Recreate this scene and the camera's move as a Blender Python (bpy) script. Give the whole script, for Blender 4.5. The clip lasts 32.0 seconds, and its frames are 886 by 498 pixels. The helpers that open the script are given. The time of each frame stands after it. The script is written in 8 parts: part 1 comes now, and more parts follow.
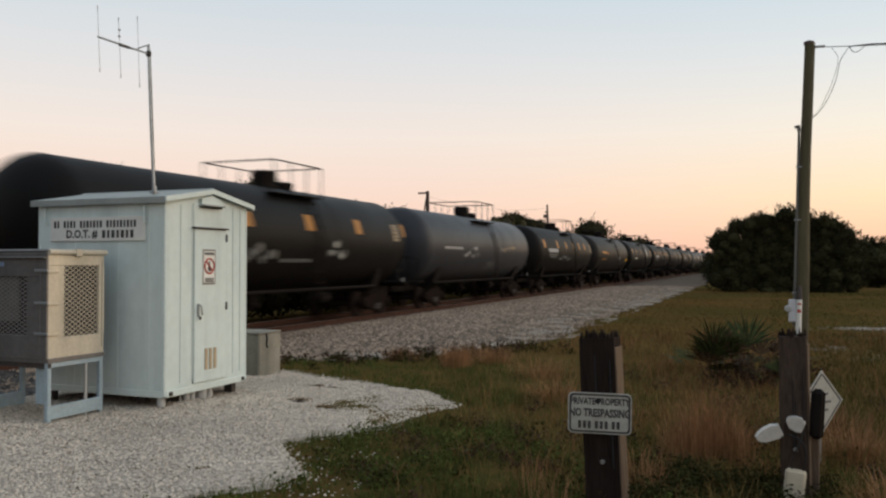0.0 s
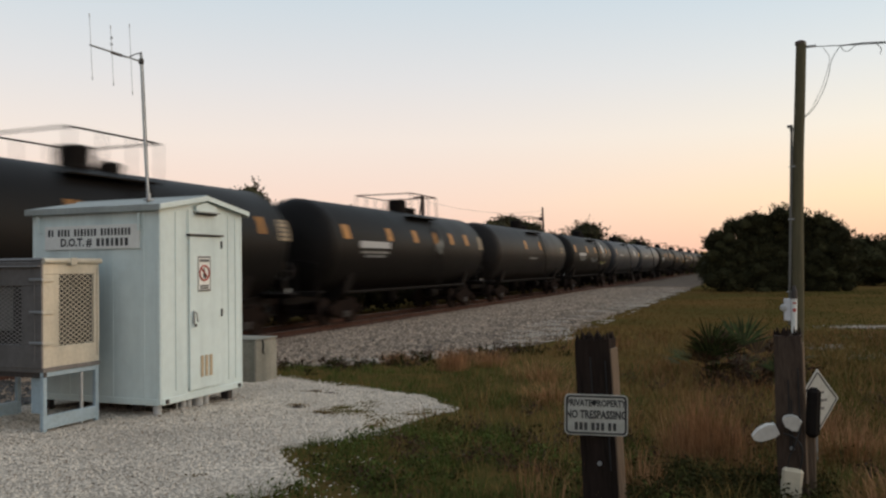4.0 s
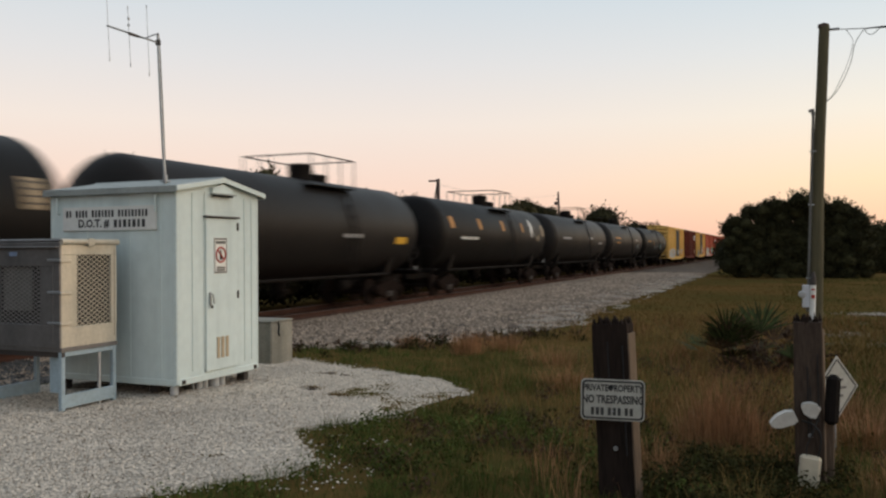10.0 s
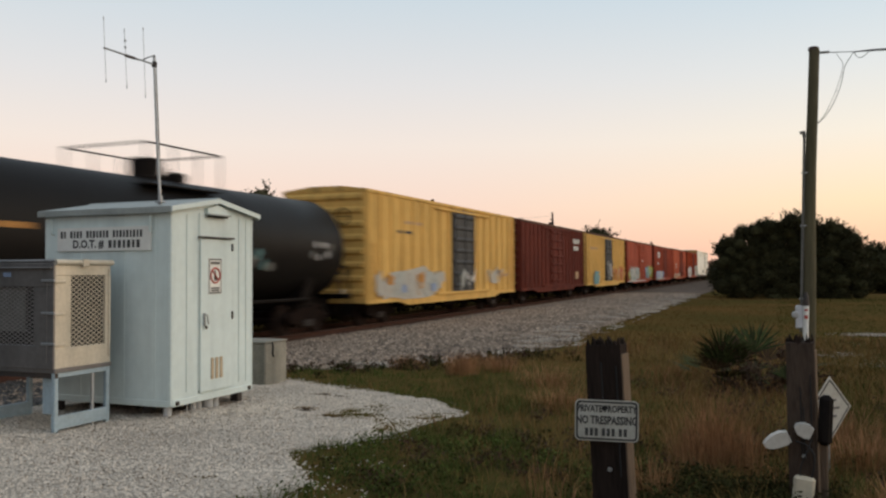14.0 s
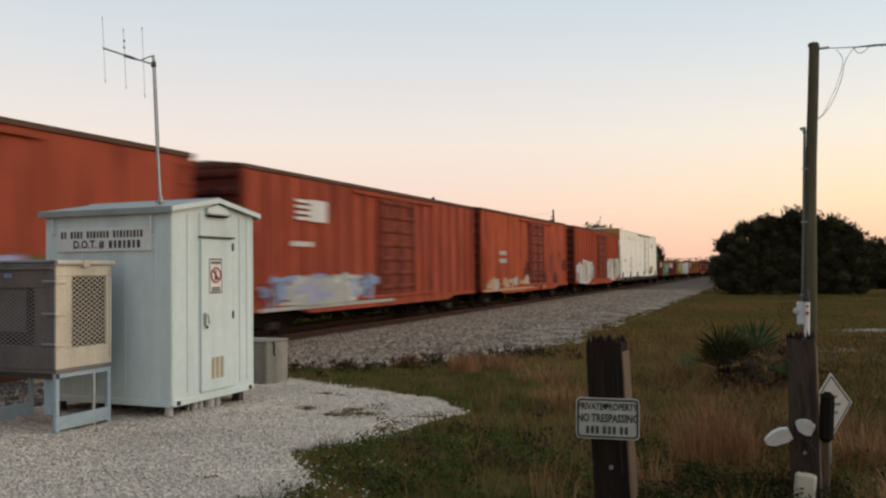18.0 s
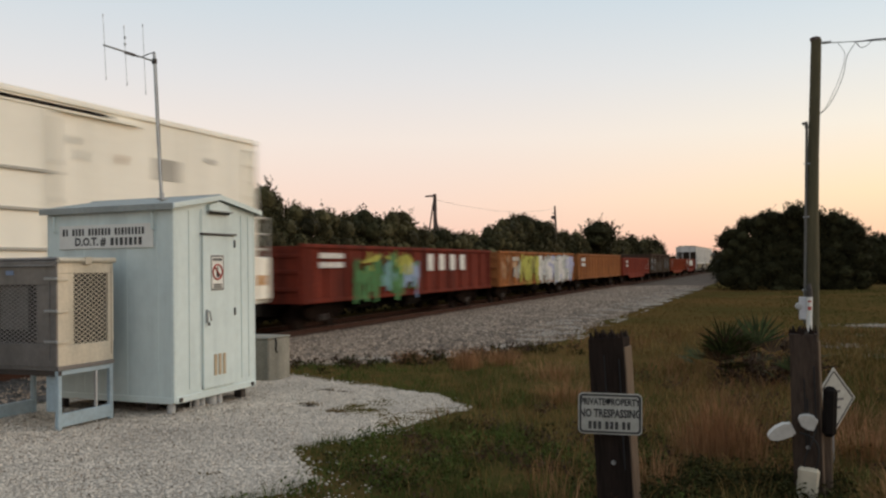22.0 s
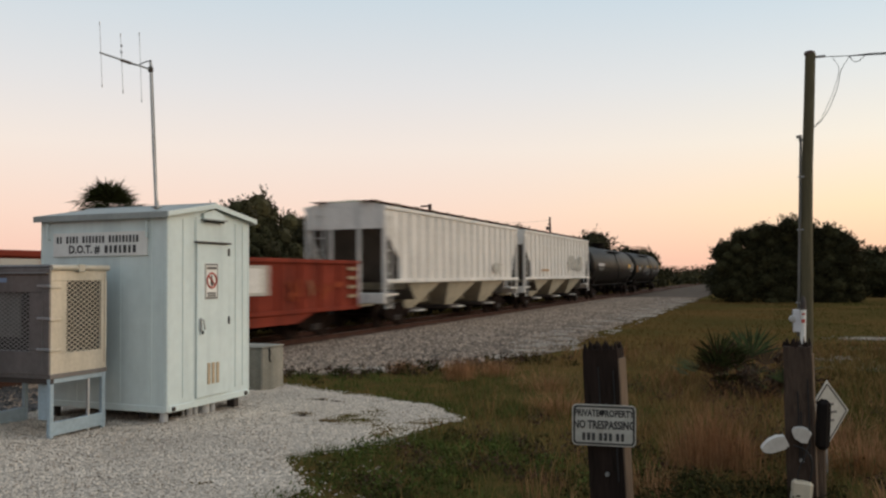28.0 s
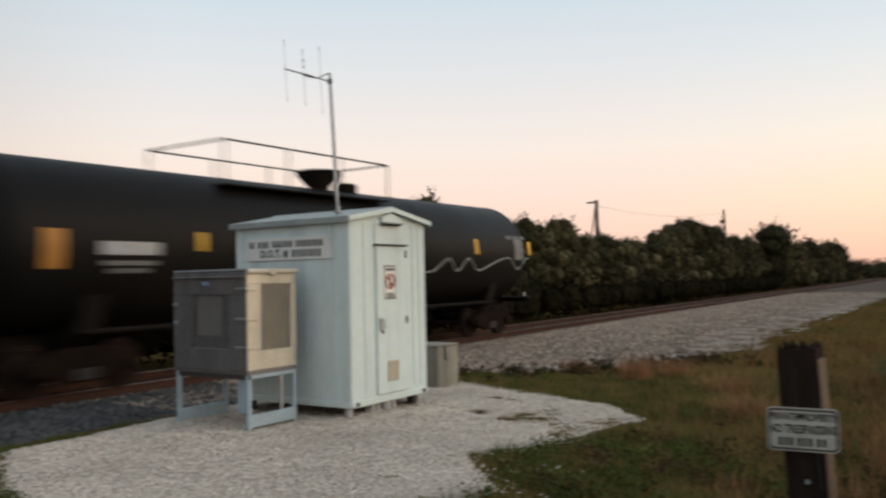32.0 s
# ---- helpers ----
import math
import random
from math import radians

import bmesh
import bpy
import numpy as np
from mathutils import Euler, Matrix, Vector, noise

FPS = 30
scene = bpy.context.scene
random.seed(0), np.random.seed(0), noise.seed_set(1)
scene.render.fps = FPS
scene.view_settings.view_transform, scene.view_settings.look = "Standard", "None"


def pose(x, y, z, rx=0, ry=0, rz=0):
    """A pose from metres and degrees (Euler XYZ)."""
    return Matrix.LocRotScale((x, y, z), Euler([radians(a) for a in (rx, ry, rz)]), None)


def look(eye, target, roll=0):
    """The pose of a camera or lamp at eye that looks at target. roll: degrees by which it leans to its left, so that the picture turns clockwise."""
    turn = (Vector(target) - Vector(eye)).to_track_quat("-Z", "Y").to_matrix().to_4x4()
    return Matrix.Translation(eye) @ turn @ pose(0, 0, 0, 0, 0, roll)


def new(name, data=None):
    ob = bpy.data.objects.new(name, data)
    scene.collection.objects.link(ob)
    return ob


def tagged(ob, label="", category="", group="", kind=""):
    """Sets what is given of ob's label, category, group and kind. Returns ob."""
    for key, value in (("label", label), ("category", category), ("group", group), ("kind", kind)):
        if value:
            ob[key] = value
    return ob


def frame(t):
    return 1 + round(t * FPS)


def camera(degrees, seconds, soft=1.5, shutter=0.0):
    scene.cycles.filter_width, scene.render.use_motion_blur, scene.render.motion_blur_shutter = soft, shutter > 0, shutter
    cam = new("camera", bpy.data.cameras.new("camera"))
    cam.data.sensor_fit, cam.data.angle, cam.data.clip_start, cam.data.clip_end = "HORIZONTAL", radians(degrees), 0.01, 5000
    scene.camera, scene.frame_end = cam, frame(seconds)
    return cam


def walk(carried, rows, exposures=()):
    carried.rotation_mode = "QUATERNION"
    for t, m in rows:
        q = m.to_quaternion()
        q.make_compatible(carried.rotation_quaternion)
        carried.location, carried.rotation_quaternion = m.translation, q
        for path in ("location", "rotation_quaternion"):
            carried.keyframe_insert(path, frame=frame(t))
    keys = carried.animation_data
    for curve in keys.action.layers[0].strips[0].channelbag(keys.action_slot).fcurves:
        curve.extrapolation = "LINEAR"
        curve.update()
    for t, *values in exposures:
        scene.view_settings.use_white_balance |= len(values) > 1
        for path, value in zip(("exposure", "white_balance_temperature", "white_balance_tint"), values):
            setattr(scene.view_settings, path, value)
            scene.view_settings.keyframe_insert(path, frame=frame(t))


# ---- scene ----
cam = camera(56.47, 32.0, soft=2.3, shutter=0.75)
EYE, TURN = 1.72, 21.65          # eye above the gravel pad; the track runs along +y
# seconds, place of the hand-held eye, yaw, pitch, roll
ROWS = [
    (0, -0.004, -0.007, 0.002, -0.03, 0.97, -0.03),
    (0.5, -0.014, -0.009, -0.003, 0.13, 0.90, 0.12),
    (1, -0.016, -0.006, -0.003, 0.17, 0.70, 0.19),
    (1.5, -0.019, 0.003, -0.009, 0.37, 0.55, 0.34),
    (2, -0.018, 0.002, -0.003, 0.34, 0.43, 0.37),
    (2.5, -0.012, -0.008, 0.002, 0.18, 0.48, 0.33),
    (3, 0.005, -0.003, 0.006, 0.02, 0.60, 0.55),
    (3.5, 0.009, -0.006, 0.004, -0.28, 1.29, 0.76),
    (5.5, 0.002, -0.007, -0.004, -0.39, 0.58, 0.59),
    (6, -0.002, 0.004, -0.004, -0.47, 0.35, 0.76),
    (6.5, -0.010, 0.002, -0.003, 0.17, 0.29, 0.84),
    (7, -0.001, -0.000, -0.006, 0.31, 0.40, 0.66),
    (7.5, 0.003, -0.013, 0.002, 0.12, 0.36, 0.35),
    (8, 0.000, -0.013, 0.003, -0.09, 0.20, 0.42),
    (8.5, -0.003, -0.008, 0.004, -0.26, 0.25, 0.41),
    (9, -0.015, -0.002, 0.000, 0.23, 0.34, 0.29),
    (9.5, -0.021, 0.007, -0.007, 0.56, 0.19, 0.18),
    (10, -0.017, 0.018, -0.005, 0.73, 0.13, 0.31),
    (10.5, -0.020, 0.015, -0.005, 0.92, 0.19, 0.36),
    (11, -0.017, 0.005, -0.005, 1.04, 0.27, 0.39),
    (11.5, -0.008, -0.002, -0.004, 1.17, 0.52, 0.55),
    (12, -0.001, -0.008, 0.004, 1.19, 0.82, 0.59),
    (12.5, -0.007, -0.014, -0.001, 1.19, 1.13, 0.61),
    (13, -0.003, -0.015, 0.002, 0.97, 1.38, 0.48),
    (13.5, -0.008, -0.023, 0.004, 0.77, 1.58, 0.39),
    (14, -0.004, -0.009, -0.001, 0.35, 1.54, 0.30),
    (14.5, -0.005, -0.008, 0.003, 0.12, 1.46, 0.41),
    (16.5, -0.004, 0.001, 0.006, 0.54, 1.12, 0.72),
    (17, -0.003, 0.008, 0.004, 0.50, 1.22, 0.54),
    (17.5, -0.001, -0.004, 0.003, 0.47, 1.37, 0.56),
    (18, 0.002, -0.003, 0.006, 0.43, 1.39, 0.63),
    (18.5, 0.006, -0.001, 0.007, 0.50, 1.39, 0.80),
    (19, 0.009, 0.005, 0.003, 0.57, 1.54, 0.88),
    (19.5, -0.003, -0.002, 0.015, 0.70, 1.37, 0.92),
    (20, 0.002, -0.000, 0.010, 0.63, 1.37, 0.98),
    (20.5, -0.004, 0.006, -0.003, 0.48, 1.28, 0.92),
    (21, -0.007, -0.000, 0.005, 0.47, 1.23, 0.96),
    (21.5, 0.000, 0.000, 0.002, 0.60, 1.24, 1.03),
    (22, -0.002, 0.006, -0.003, 0.55, 1.17, 0.81),
    (22.5, -0.009, 0.006, -0.005, 0.55, 1.08, 0.85),
    (23, -0.003, 0.006, -0.003, 0.61, 1.24, 0.95),
    (23.5, -0.002, 0.000, -0.001, 0.36, 1.33, 0.93),
    (24, 0.000, 0.000, -0.000, 0.37, 1.41, 0.99),
    (24.5, 0.006, 0.004, 0.006, 0.33, 1.53, 1.12),
    (25, 0.006, 0.002, 0.001, 0.34, 1.73, 1.07),
    (25.5, 0.006, 0.005, -0.001, 0.24, 1.73, 1.11),
    (27.5, -0.003, -0.008, 0.003, 0.17, 1.82, 0.60),
    (28, -0.002, 0.006, -0.003, 0.18, 1.87, 0.41),
    (28.5, 0.000, 0.013, 0.002, 0.11, 1.53, 0.60),
    (29, 0.006, 0.009, -0.003, -0.15, 1.51, 0.81),
    (29.5, 0.014, 0.020, -0.006, -0.01, 1.35, 0.93),
    (30, 0.020, 0.015, 0.002, 0.66, 1.30, 1.00),
    (30.5, 0.044, 0.013, -0.001, 3.63, 1.40, 1.24),
    (31, 0.059, 0.012, 0.004, 7.07, 1.40, 1.61),
    (31.5, 0.041, -0.014, 0.004, 8.20, 1.87, 1.30),
    (32, -0.086, -0.061, 0.007, 11.61, 1.92, 1.27),
]
walk(cam, [(t, pose(x, y, EYE + z, 90 + pitch, roll, TURN + yaw)) for t, x, y, z, yaw, pitch, roll in ROWS],
     exposures=[(0.0, 0.0), (30.0, 0.0), (31.0, 0.16), (32.0, 0.08)])

# ---- light ----
SUN_AZ = 62.0                    # degrees from +y towards +x: the afterglow of the set sun


def make_world():
    w = bpy.data.worlds.new("dusk_sky")
    scene.world = w
    w.use_nodes = True
    nt = w.node_tree
    nt.nodes.clear()
    N, L = nt.nodes.new, nt.links.new
    out, bg = N("ShaderNodeOutputWorld"), N("ShaderNodeBackground")
    tc, sep = N("ShaderNodeTexCoord"), N("ShaderNodeSeparateXYZ")
    L(tc.outputs["Generated"], sep.inputs[0])
    cool, warm = N("ShaderNodeValToRGB"), N("ShaderNodeValToRGB")
    for ramp, stops in ((cool, SKY_COOL), (warm, SKY_WARM)):
        L(sep.outputs["Z"], ramp.inputs[0])
        e = ramp.color_ramp.elements
        while len(e) < len(stops):
            e.new(0.5)
        for k, (p, c) in enumerate(stops):
            e[k].position, e[k].color = p, (*c, 1)
    a = radians(SUN_AZ)
    dot = N("ShaderNodeVectorMath")
    dot.operation = "DOT_PRODUCT"
    dot.inputs[1].default_value = (math.sin(a), math.cos(a), 0)
    L(tc.outputs["Generated"], dot.inputs[0])
    near = N("ShaderNodeMapRange")
    near.interpolation_type = "SMOOTHSTEP"
    near.inputs["From Min"].default_value, near.inputs["From Max"].default_value = 0.0, 0.95
    L(dot.outputs["Value"], near.inputs["Value"])
    mix = N("ShaderNodeMix")
    mix.data_type = "RGBA"
    L(near.outputs["Result"], mix.inputs["Factor"])
    L(cool.outputs[0], mix.inputs["A"])
    L(warm.outputs[0], mix.inputs["B"])
    sky = N("ShaderNodeTexSky")
    sky.sky_type, sky.sun_disc = "NISHITA", False
    sky.sun_elevation, sky.sun_rotation = radians(1.0), radians(SUN_AZ)
    both = N("ShaderNodeMix")
    both.data_type, both.blend_type = "RGBA", "ADD"
    both.inputs["Factor"].default_value = 0.06
    L(mix.outputs["Result"], both.inputs["A"])
    L(sky.outputs[0], both.inputs["B"])
    L(both.outputs["Result"], bg.inputs["Color"])
    # the sky opposite the afterglow is dimmer
    far = N("ShaderNodeMapRange")
    far.interpolation_type = "SMOOTHSTEP"
    for k, v in (("From Min", -0.95), ("From Max", -0.35), ("To Min", 0.5), ("To Max", 1.0)):
        far.inputs[k].default_value = v
    L(dot.outputs["Value"], far.inputs["Value"])
    L(far.outputs["Result"], bg.inputs["Strength"])
    L(bg.outputs[0], out.inputs[0])


SKY_COOL = [(0.0, (0.30, 0.22, 0.17)), (0.004, (0.90, 0.56, 0.46)), (0.075, (0.90, 0.67, 0.58)), (0.15, (0.86, 0.75, 0.69)),
            (0.22, (0.742, 0.723, 0.727)), (0.32, (0.585, 0.667, 0.728)), (1.0, (0.44, 0.52, 0.62))]
SKY_WARM = [(0.0, (0.34, 0.22, 0.14)), (0.004, (1.00, 0.55, 0.36)), (0.075, (1.04, 0.785, 0.47)), (0.15, (0.90, 0.835, 0.70)),
            (0.22, (0.74, 0.775, 0.77)), (0.32, (0.53, 0.67, 0.77)), (1.0, (0.44, 0.52, 0.62))]
make_world()
glow = new("afterglow", bpy.data.lights.new("afterglow", "SUN"))
glow.data.energy, glow.data.angle, glow.data.color = 1.05, radians(50), (1.0, 0.80, 0.58)
_a = radians(SUN_AZ)
glow.matrix_basis = look((60 * math.sin(_a), 60 * math.cos(_a), 22), (0, 0, 0))


# ---- materials ----
def mat(name, c1, c2=None, rough=0.7, metal=0.0, s1=1.5, s2=22.0, bump=0.25, depth=0.01, spread=(0.35, 0.7), spec=0.25, rnd=0.0, island=0.0, stretch=(1, 1, 1), streak=0.0):
    """A surface of two colours mixed by a coarse and a fine grain, with relief of that depth in metres."""
    m = bpy.data.materials.new(name)
    m.use_nodes = True
    nt = m.node_tree
    N, L = nt.nodes.new, nt.links.new
    p = nt.nodes["Principled BSDF"]
    p.inputs["Metallic"].default_value = metal
    p.inputs["Specular IOR Level"].default_value = spec
    c2 = c2 or tuple(v * 0.72 for v in c1)
    tc, mp = N("ShaderNodeTexCoord"), N("ShaderNodeMapping")
    mp.inputs["Scale"].default_value = stretch
    L(tc.outputs["Object"], mp.inputs["Vector"])
    n1, n2 = N("ShaderNodeTexNoise"), N("ShaderNodeTexNoise")
    for n, s, d in ((n1, s1, 5), (n2, s2, 4)):
        n.inputs["Scale"].default_value, n.inputs["Detail"].default_value = s, d
        L(mp.outputs[0], n.inputs["Vector"])
    add = N("ShaderNodeMath")
    add.operation = "MULTIPLY_ADD"
    add.inputs[1].default_value = 0.45
    L(n2.outputs["Fac"], add.inputs[0])
    half = N("ShaderNodeMath")
    half.operation = "MULTIPLY"
    half.inputs[1].default_value = 0.55
    L(n1.outputs["Fac"], half.inputs[0])
    L(half.outputs[0], add.inputs[2])
    mr = N("ShaderNodeMapRange")
    mr.inputs["From Min"].default_value, mr.inputs["From Max"].default_value = spread
    L(add.outputs[0], mr.inputs["Value"])
    mx = N("ShaderNodeMix")
    mx.data_type = "RGBA"
    mx.inputs["A"].default_value, mx.inputs["B"].default_value = (*c1, 1), (*c2, 1)
    L(mr.outputs[0], mx.inputs["Factor"])
    col = mx.outputs["Result"]
    if streak:
        sm, sn, sr, sx = N("ShaderNodeMapping"), N("ShaderNodeTexNoise"), N("ShaderNodeMapRange"), N("ShaderNodeMix")
        sm.inputs["Scale"].default_value = (2.2, 2.2, 0.22)
        L(tc.outputs["Object"], sm.inputs["Vector"])
        L(sm.outputs[0], sn.inputs["Vector"])
        sn.inputs["Scale"].default_value, sn.inputs["Detail"].default_value = 1.6, 7
        for k, v in (("From Min", 0.47), ("From Max", 0.72), ("To Max", streak)):
            sr.inputs[k].default_value = v
        L(sn.outputs["Fac"], sr.inputs["Value"])
        sx.data_type = "RGBA"
        sx.inputs["B"].default_value = (c2[0] * 0.22 + 0.006, c2[1] * 0.28 + 0.006, c2[2] * 0.32 + 0.006, 1)
        L(sr.outputs[0], sx.inputs["Factor"])
        L(col, sx.inputs["A"])
        col = sx.outputs["Result"]
    if rnd or island:
        src = N("ShaderNodeObjectInfo").outputs["Random"] if rnd else N("ShaderNodeNewGeometry").outputs["Random Per Island"]
        vr = N("ShaderNodeMapRange")
        k = rnd or island
        vr.inputs["To Min"].default_value, vr.inputs["To Max"].default_value = 1 - k, 1 + k
        L(src, vr.inputs["Value"])
        hs = N("ShaderNodeHueSaturation")
        L(vr.outputs[0], hs.inputs["Value"])
        L(col, hs.inputs["Color"])
        col = hs.outputs[0]
    L(col, p.inputs["Base Color"])
    rr = N("ShaderNodeMapRange")
    rr.inputs["To Min"].default_value, rr.inputs["To Max"].default_value = max(rough - 0.1, 0.05), min(rough + 0.1, 1.0)
    L(n1.outputs["Fac"], rr.inputs["Value"])
    L(rr.outputs[0], p.inputs["Roughness"])
    if bump:
        b = N("ShaderNodeBump")
        b.inputs["Strength"].default_value, b.inputs["Distance"].default_value = bump, depth
        L(n2.outputs["Fac"], b.inputs["Height"])
        L(b.outputs[0], p.inputs["Normal"])
    return m


M = {}


def paint(key, *a, **k):
    M[key] = mat(key, *a, **k)
    return M[key]


paint("hut_paint", (0.675, 0.77, 0.755), (0.58, 0.665, 0.65), rough=0.5, s1=1.2, s2=9, bump=0.1, depth=0.004, streak=0.22)
paint("hut_roof", (0.36, 0.39, 0.375), (0.26, 0.28, 0.265), rough=0.6, streak=0.2)
paint("hut_trim", (0.66, 0.75, 0.73), (0.56, 0.64, 0.62), rough=0.5)
paint("hut_shadow_gap", (0.03, 0.03, 0.03), rough=0.9)
paint("sign_white", (0.78, 0.78, 0.74), (0.66, 0.66, 0.62), rough=0.5, s1=3)
# sign white darkened in the colour: the trespass sign faces away from the glow
paint("sign_white_dimmed", (0.47, 0.47, 0.43), (0.33, 0.32, 0.28), rough=0.6, s1=5, streak=0.35)
paint("letter_grey", (0.11, 0.11, 0.11), (0.17, 0.17, 0.16), rough=0.6)
# dark brown: painted shade on hopper slope sheets, also rust streaks and scrawls
paint("shade_rust_brown", (0.10, 0.085, 0.07), (0.06, 0.05, 0.04), rough=0.9, s1=1.5)
paint("letter_black", (0.03, 0.03, 0.03), (0.07, 0.07, 0.07), rough=0.6)
paint("letter_white", (0.75, 0.74, 0.70), (0.55, 0.54, 0.50), rough=0.6, s1=4)
paint("letter_red", (0.50, 0.08, 0.06), rough=0.6)
paint("steel_galv", (0.42, 0.44, 0.45), (0.30, 0.31, 0.32), rough=0.45, metal=0.7, s1=4)
paint("steel_dark", (0.05, 0.05, 0.05), (0.09, 0.07, 0.06), rough=0.6, metal=0.3)
paint("stand_blue", (0.36, 0.46, 0.52), (0.27, 0.33, 0.36), rough=0.55, s1=4)
# cream raised in the colour to stand for warm dusk light on that side
paint("cooler_cream_lit", (0.62, 0.575, 0.475), (0.47, 0.435, 0.355), rough=0.42, metal=0.25, s1=3, bump=0.05, streak=0.3)
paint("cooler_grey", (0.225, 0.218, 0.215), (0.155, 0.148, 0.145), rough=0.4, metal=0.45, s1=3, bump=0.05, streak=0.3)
paint("cooler_inside", (0.05, 0.048, 0.045), rough=0.9)
paint("mesh_dark", (0.36, 0.34, 0.33), (0.25, 0.235, 0.23), rough=0.5, metal=0.3)
paint("concrete", (0.33, 0.31, 0.26), (0.20, 0.19, 0.155), rough=0.9, s1=2.5, s2=30, bump=0.4, streak=0.4)
paint("tie_wood", (0.034, 0.024, 0.020), (0.011, 0.009, 0.008), spec=0.05, rough=0.95, s1=3, s2=16, bump=0.8, depth=0.02, stretch=(3, 3, 0.35))
paint("tie_wood_pale", (0.19, 0.14, 0.10), (0.085, 0.062, 0.046), spec=0.08, rough=0.95, s1=3, s2=16, bump=0.8, depth=0.02, stretch=(3, 3, 0.35))
paint("tie_wood_grey", (0.085, 0.062, 0.048), (0.032, 0.023, 0.019), spec=0.08, rough=0.95, s1=2.2, s2=16, bump=0.8, depth=0.02, stretch=(3, 3, 0.6))
paint("pole_wood", (0.125, 0.108, 0.062), (0.060, 0.055, 0.032), rough=0.85, s1=2, s2=14, bump=0.5, stretch=(4, 4, 0.3))
paint("far_pole_wood", (0.12, 0.09, 0.08), rough=0.9)
paint("conduit_dark", (0.17, 0.165, 0.15), (0.11, 0.105, 0.095), rough=0.6)
paint("conduit_grey", (0.48, 0.48, 0.47), rough=0.6)
paint("meter_white", (0.62, 0.63, 0.66), (0.50, 0.51, 0.53), rough=0.5)
paint("box_cream", (0.62, 0.55, 0.42), (0.47, 0.41, 0.31), rough=0.6, s1=5)
paint("plastic_white", (0.60, 0.57, 0.52), (0.46, 0.43, 0.38), rough=0.5, s1=6)
paint("wire_black", (0.03, 0.03, 0.03), rough=0.6)
paint("gravel_white", (0.50, 0.435, 0.36), (0.33, 0.285, 0.235), rough=0.95, s1=2, s2=45, bump=0.9, depth=0.03)
paint("stone_white", (0.675, 0.582, 0.478), (0.51, 0.438, 0.36), rough=0.95, s1=0.9, s2=40, island=0.20, bump=0, spread=(0.40, 0.62))
paint("gravel_grey", (0.155, 0.121, 0.095), (0.078, 0.061, 0.049), rough=0.95, s1=0.8, s2=26, bump=0.9, depth=0.04, spec=0.03)
paint("stone_grey", (0.345, 0.264, 0.198), (0.148, 0.113, 0.086), rough=0.95, s1=1.4, s2=30, island=0.45, bump=0)
paint("stone_dark", (0.085, 0.080, 0.076), (0.040, 0.037, 0.034), rough=0.95, s1=1.4, s2=30, island=0.5, bump=0)
paint("stone_shell", (0.38, 0.325, 0.265), (0.25, 0.21, 0.17), rough=0.95, s1=0.8, s2=40, island=0.3, bump=0)
paint("gravel_road", (0.30, 0.265, 0.23), (0.16, 0.14, 0.12), rough=0.95, s1=0.6, s2=14, bump=0.7, depth=0.03)
paint("rust_ballast", (0.066, 0.027, 0.017), (0.034, 0.016, 0.012), rough=0.95, s1=1.5, s2=20, bump=0.8, depth=0.03, spec=0.05)
paint("rail_steel", (0.075, 0.036, 0.026), (0.045, 0.025, 0.019), rough=0.8, s1=3, spec=0.1)
paint("rail_head", (0.20, 0.16, 0.14), (0.13, 0.10, 0.09), rough=0.45, metal=0.7, s1=3, bump=0)
paint("sleeper", (0.048, 0.030, 0.024), (0.028, 0.018, 0.015), rough=0.95, s1=3, s2=18, bump=0.7, rnd=0.3, spec=0.1)
paint("soil_grass", (0.070, 0.060, 0.020), (0.124, 0.072, 0.027), rough=1.0, s1=0.16, s2=5, bump=0.2, depth=0.03, spread=(0.40, 0.60), spec=0.0)
paint("blade_green", (0.082, 0.108, 0.026), (0.044, 0.060, 0.015), spec=0.08, rough=0.9, s1=0.6, s2=6, bump=0, island=0.4)
paint("blade_straw", (0.40, 0.215, 0.108), (0.24, 0.122, 0.060), spec=0.1, rough=0.9, s1=0.6, s2=6, bump=0, island=0.45)
paint("blade_dry", (0.295, 0.148, 0.070), (0.175, 0.086, 0.042), spec=0.1, rough=0.9, s1=0.6, s2=6, bump=0, island=0.4)
paint("blade_olive", (0.212, 0.140, 0.049), (0.135, 0.086, 0.032), spec=0.1, rough=0.9, s1=0.25, s2=3, bump=0, island=0.35)
paint("blade_far", (0.128, 0.082, 0.027), (0.090, 0.055, 0.020), spec=0.0, rough=1.0, s1=0.2, s2=1.5, bump=0, island=0.15)
paint("blade_far_green", (0.066, 0.074, 0.019), (0.044, 0.050, 0.013), spec=0.0, rough=1.0, s1=0.2, s2=1.5, bump=0, island=0.2)
paint("leaf_dark", (0.040, 0.038, 0.017), (0.019, 0.019, 0.009), spec=0.08, rough=0.9, s1=0.5, s2=4, bump=0, island=0.55)
# leaf_dark darkened further: shade beyond the cars put into the leaf colour
paint("leaf_shaded", (0.017, 0.015, 0.008), (0.009, 0.008, 0.005), spec=0.0, rough=1.0, s1=0.5, s2=4, bump=0, island=0.4)
paint("weed_dark", (0.046, 0.044, 0.015), (0.024, 0.023, 0.009), spec=0.05, rough=0.9, s1=1.5, s2=6, bump=0, island=0.5)
paint("leaf_mid", (0.074, 0.064, 0.027), (0.034, 0.031, 0.013), spec=0.15, rough=0.8, s1=0.7, s2=4, bump=0, island=0.6)
paint("palm_leaf", (0.044, 0.054, 0.019), (0.021, 0.026, 0.010), spec=0.06, rough=0.8, s1=2, s2=8, bump=0, island=0.5)
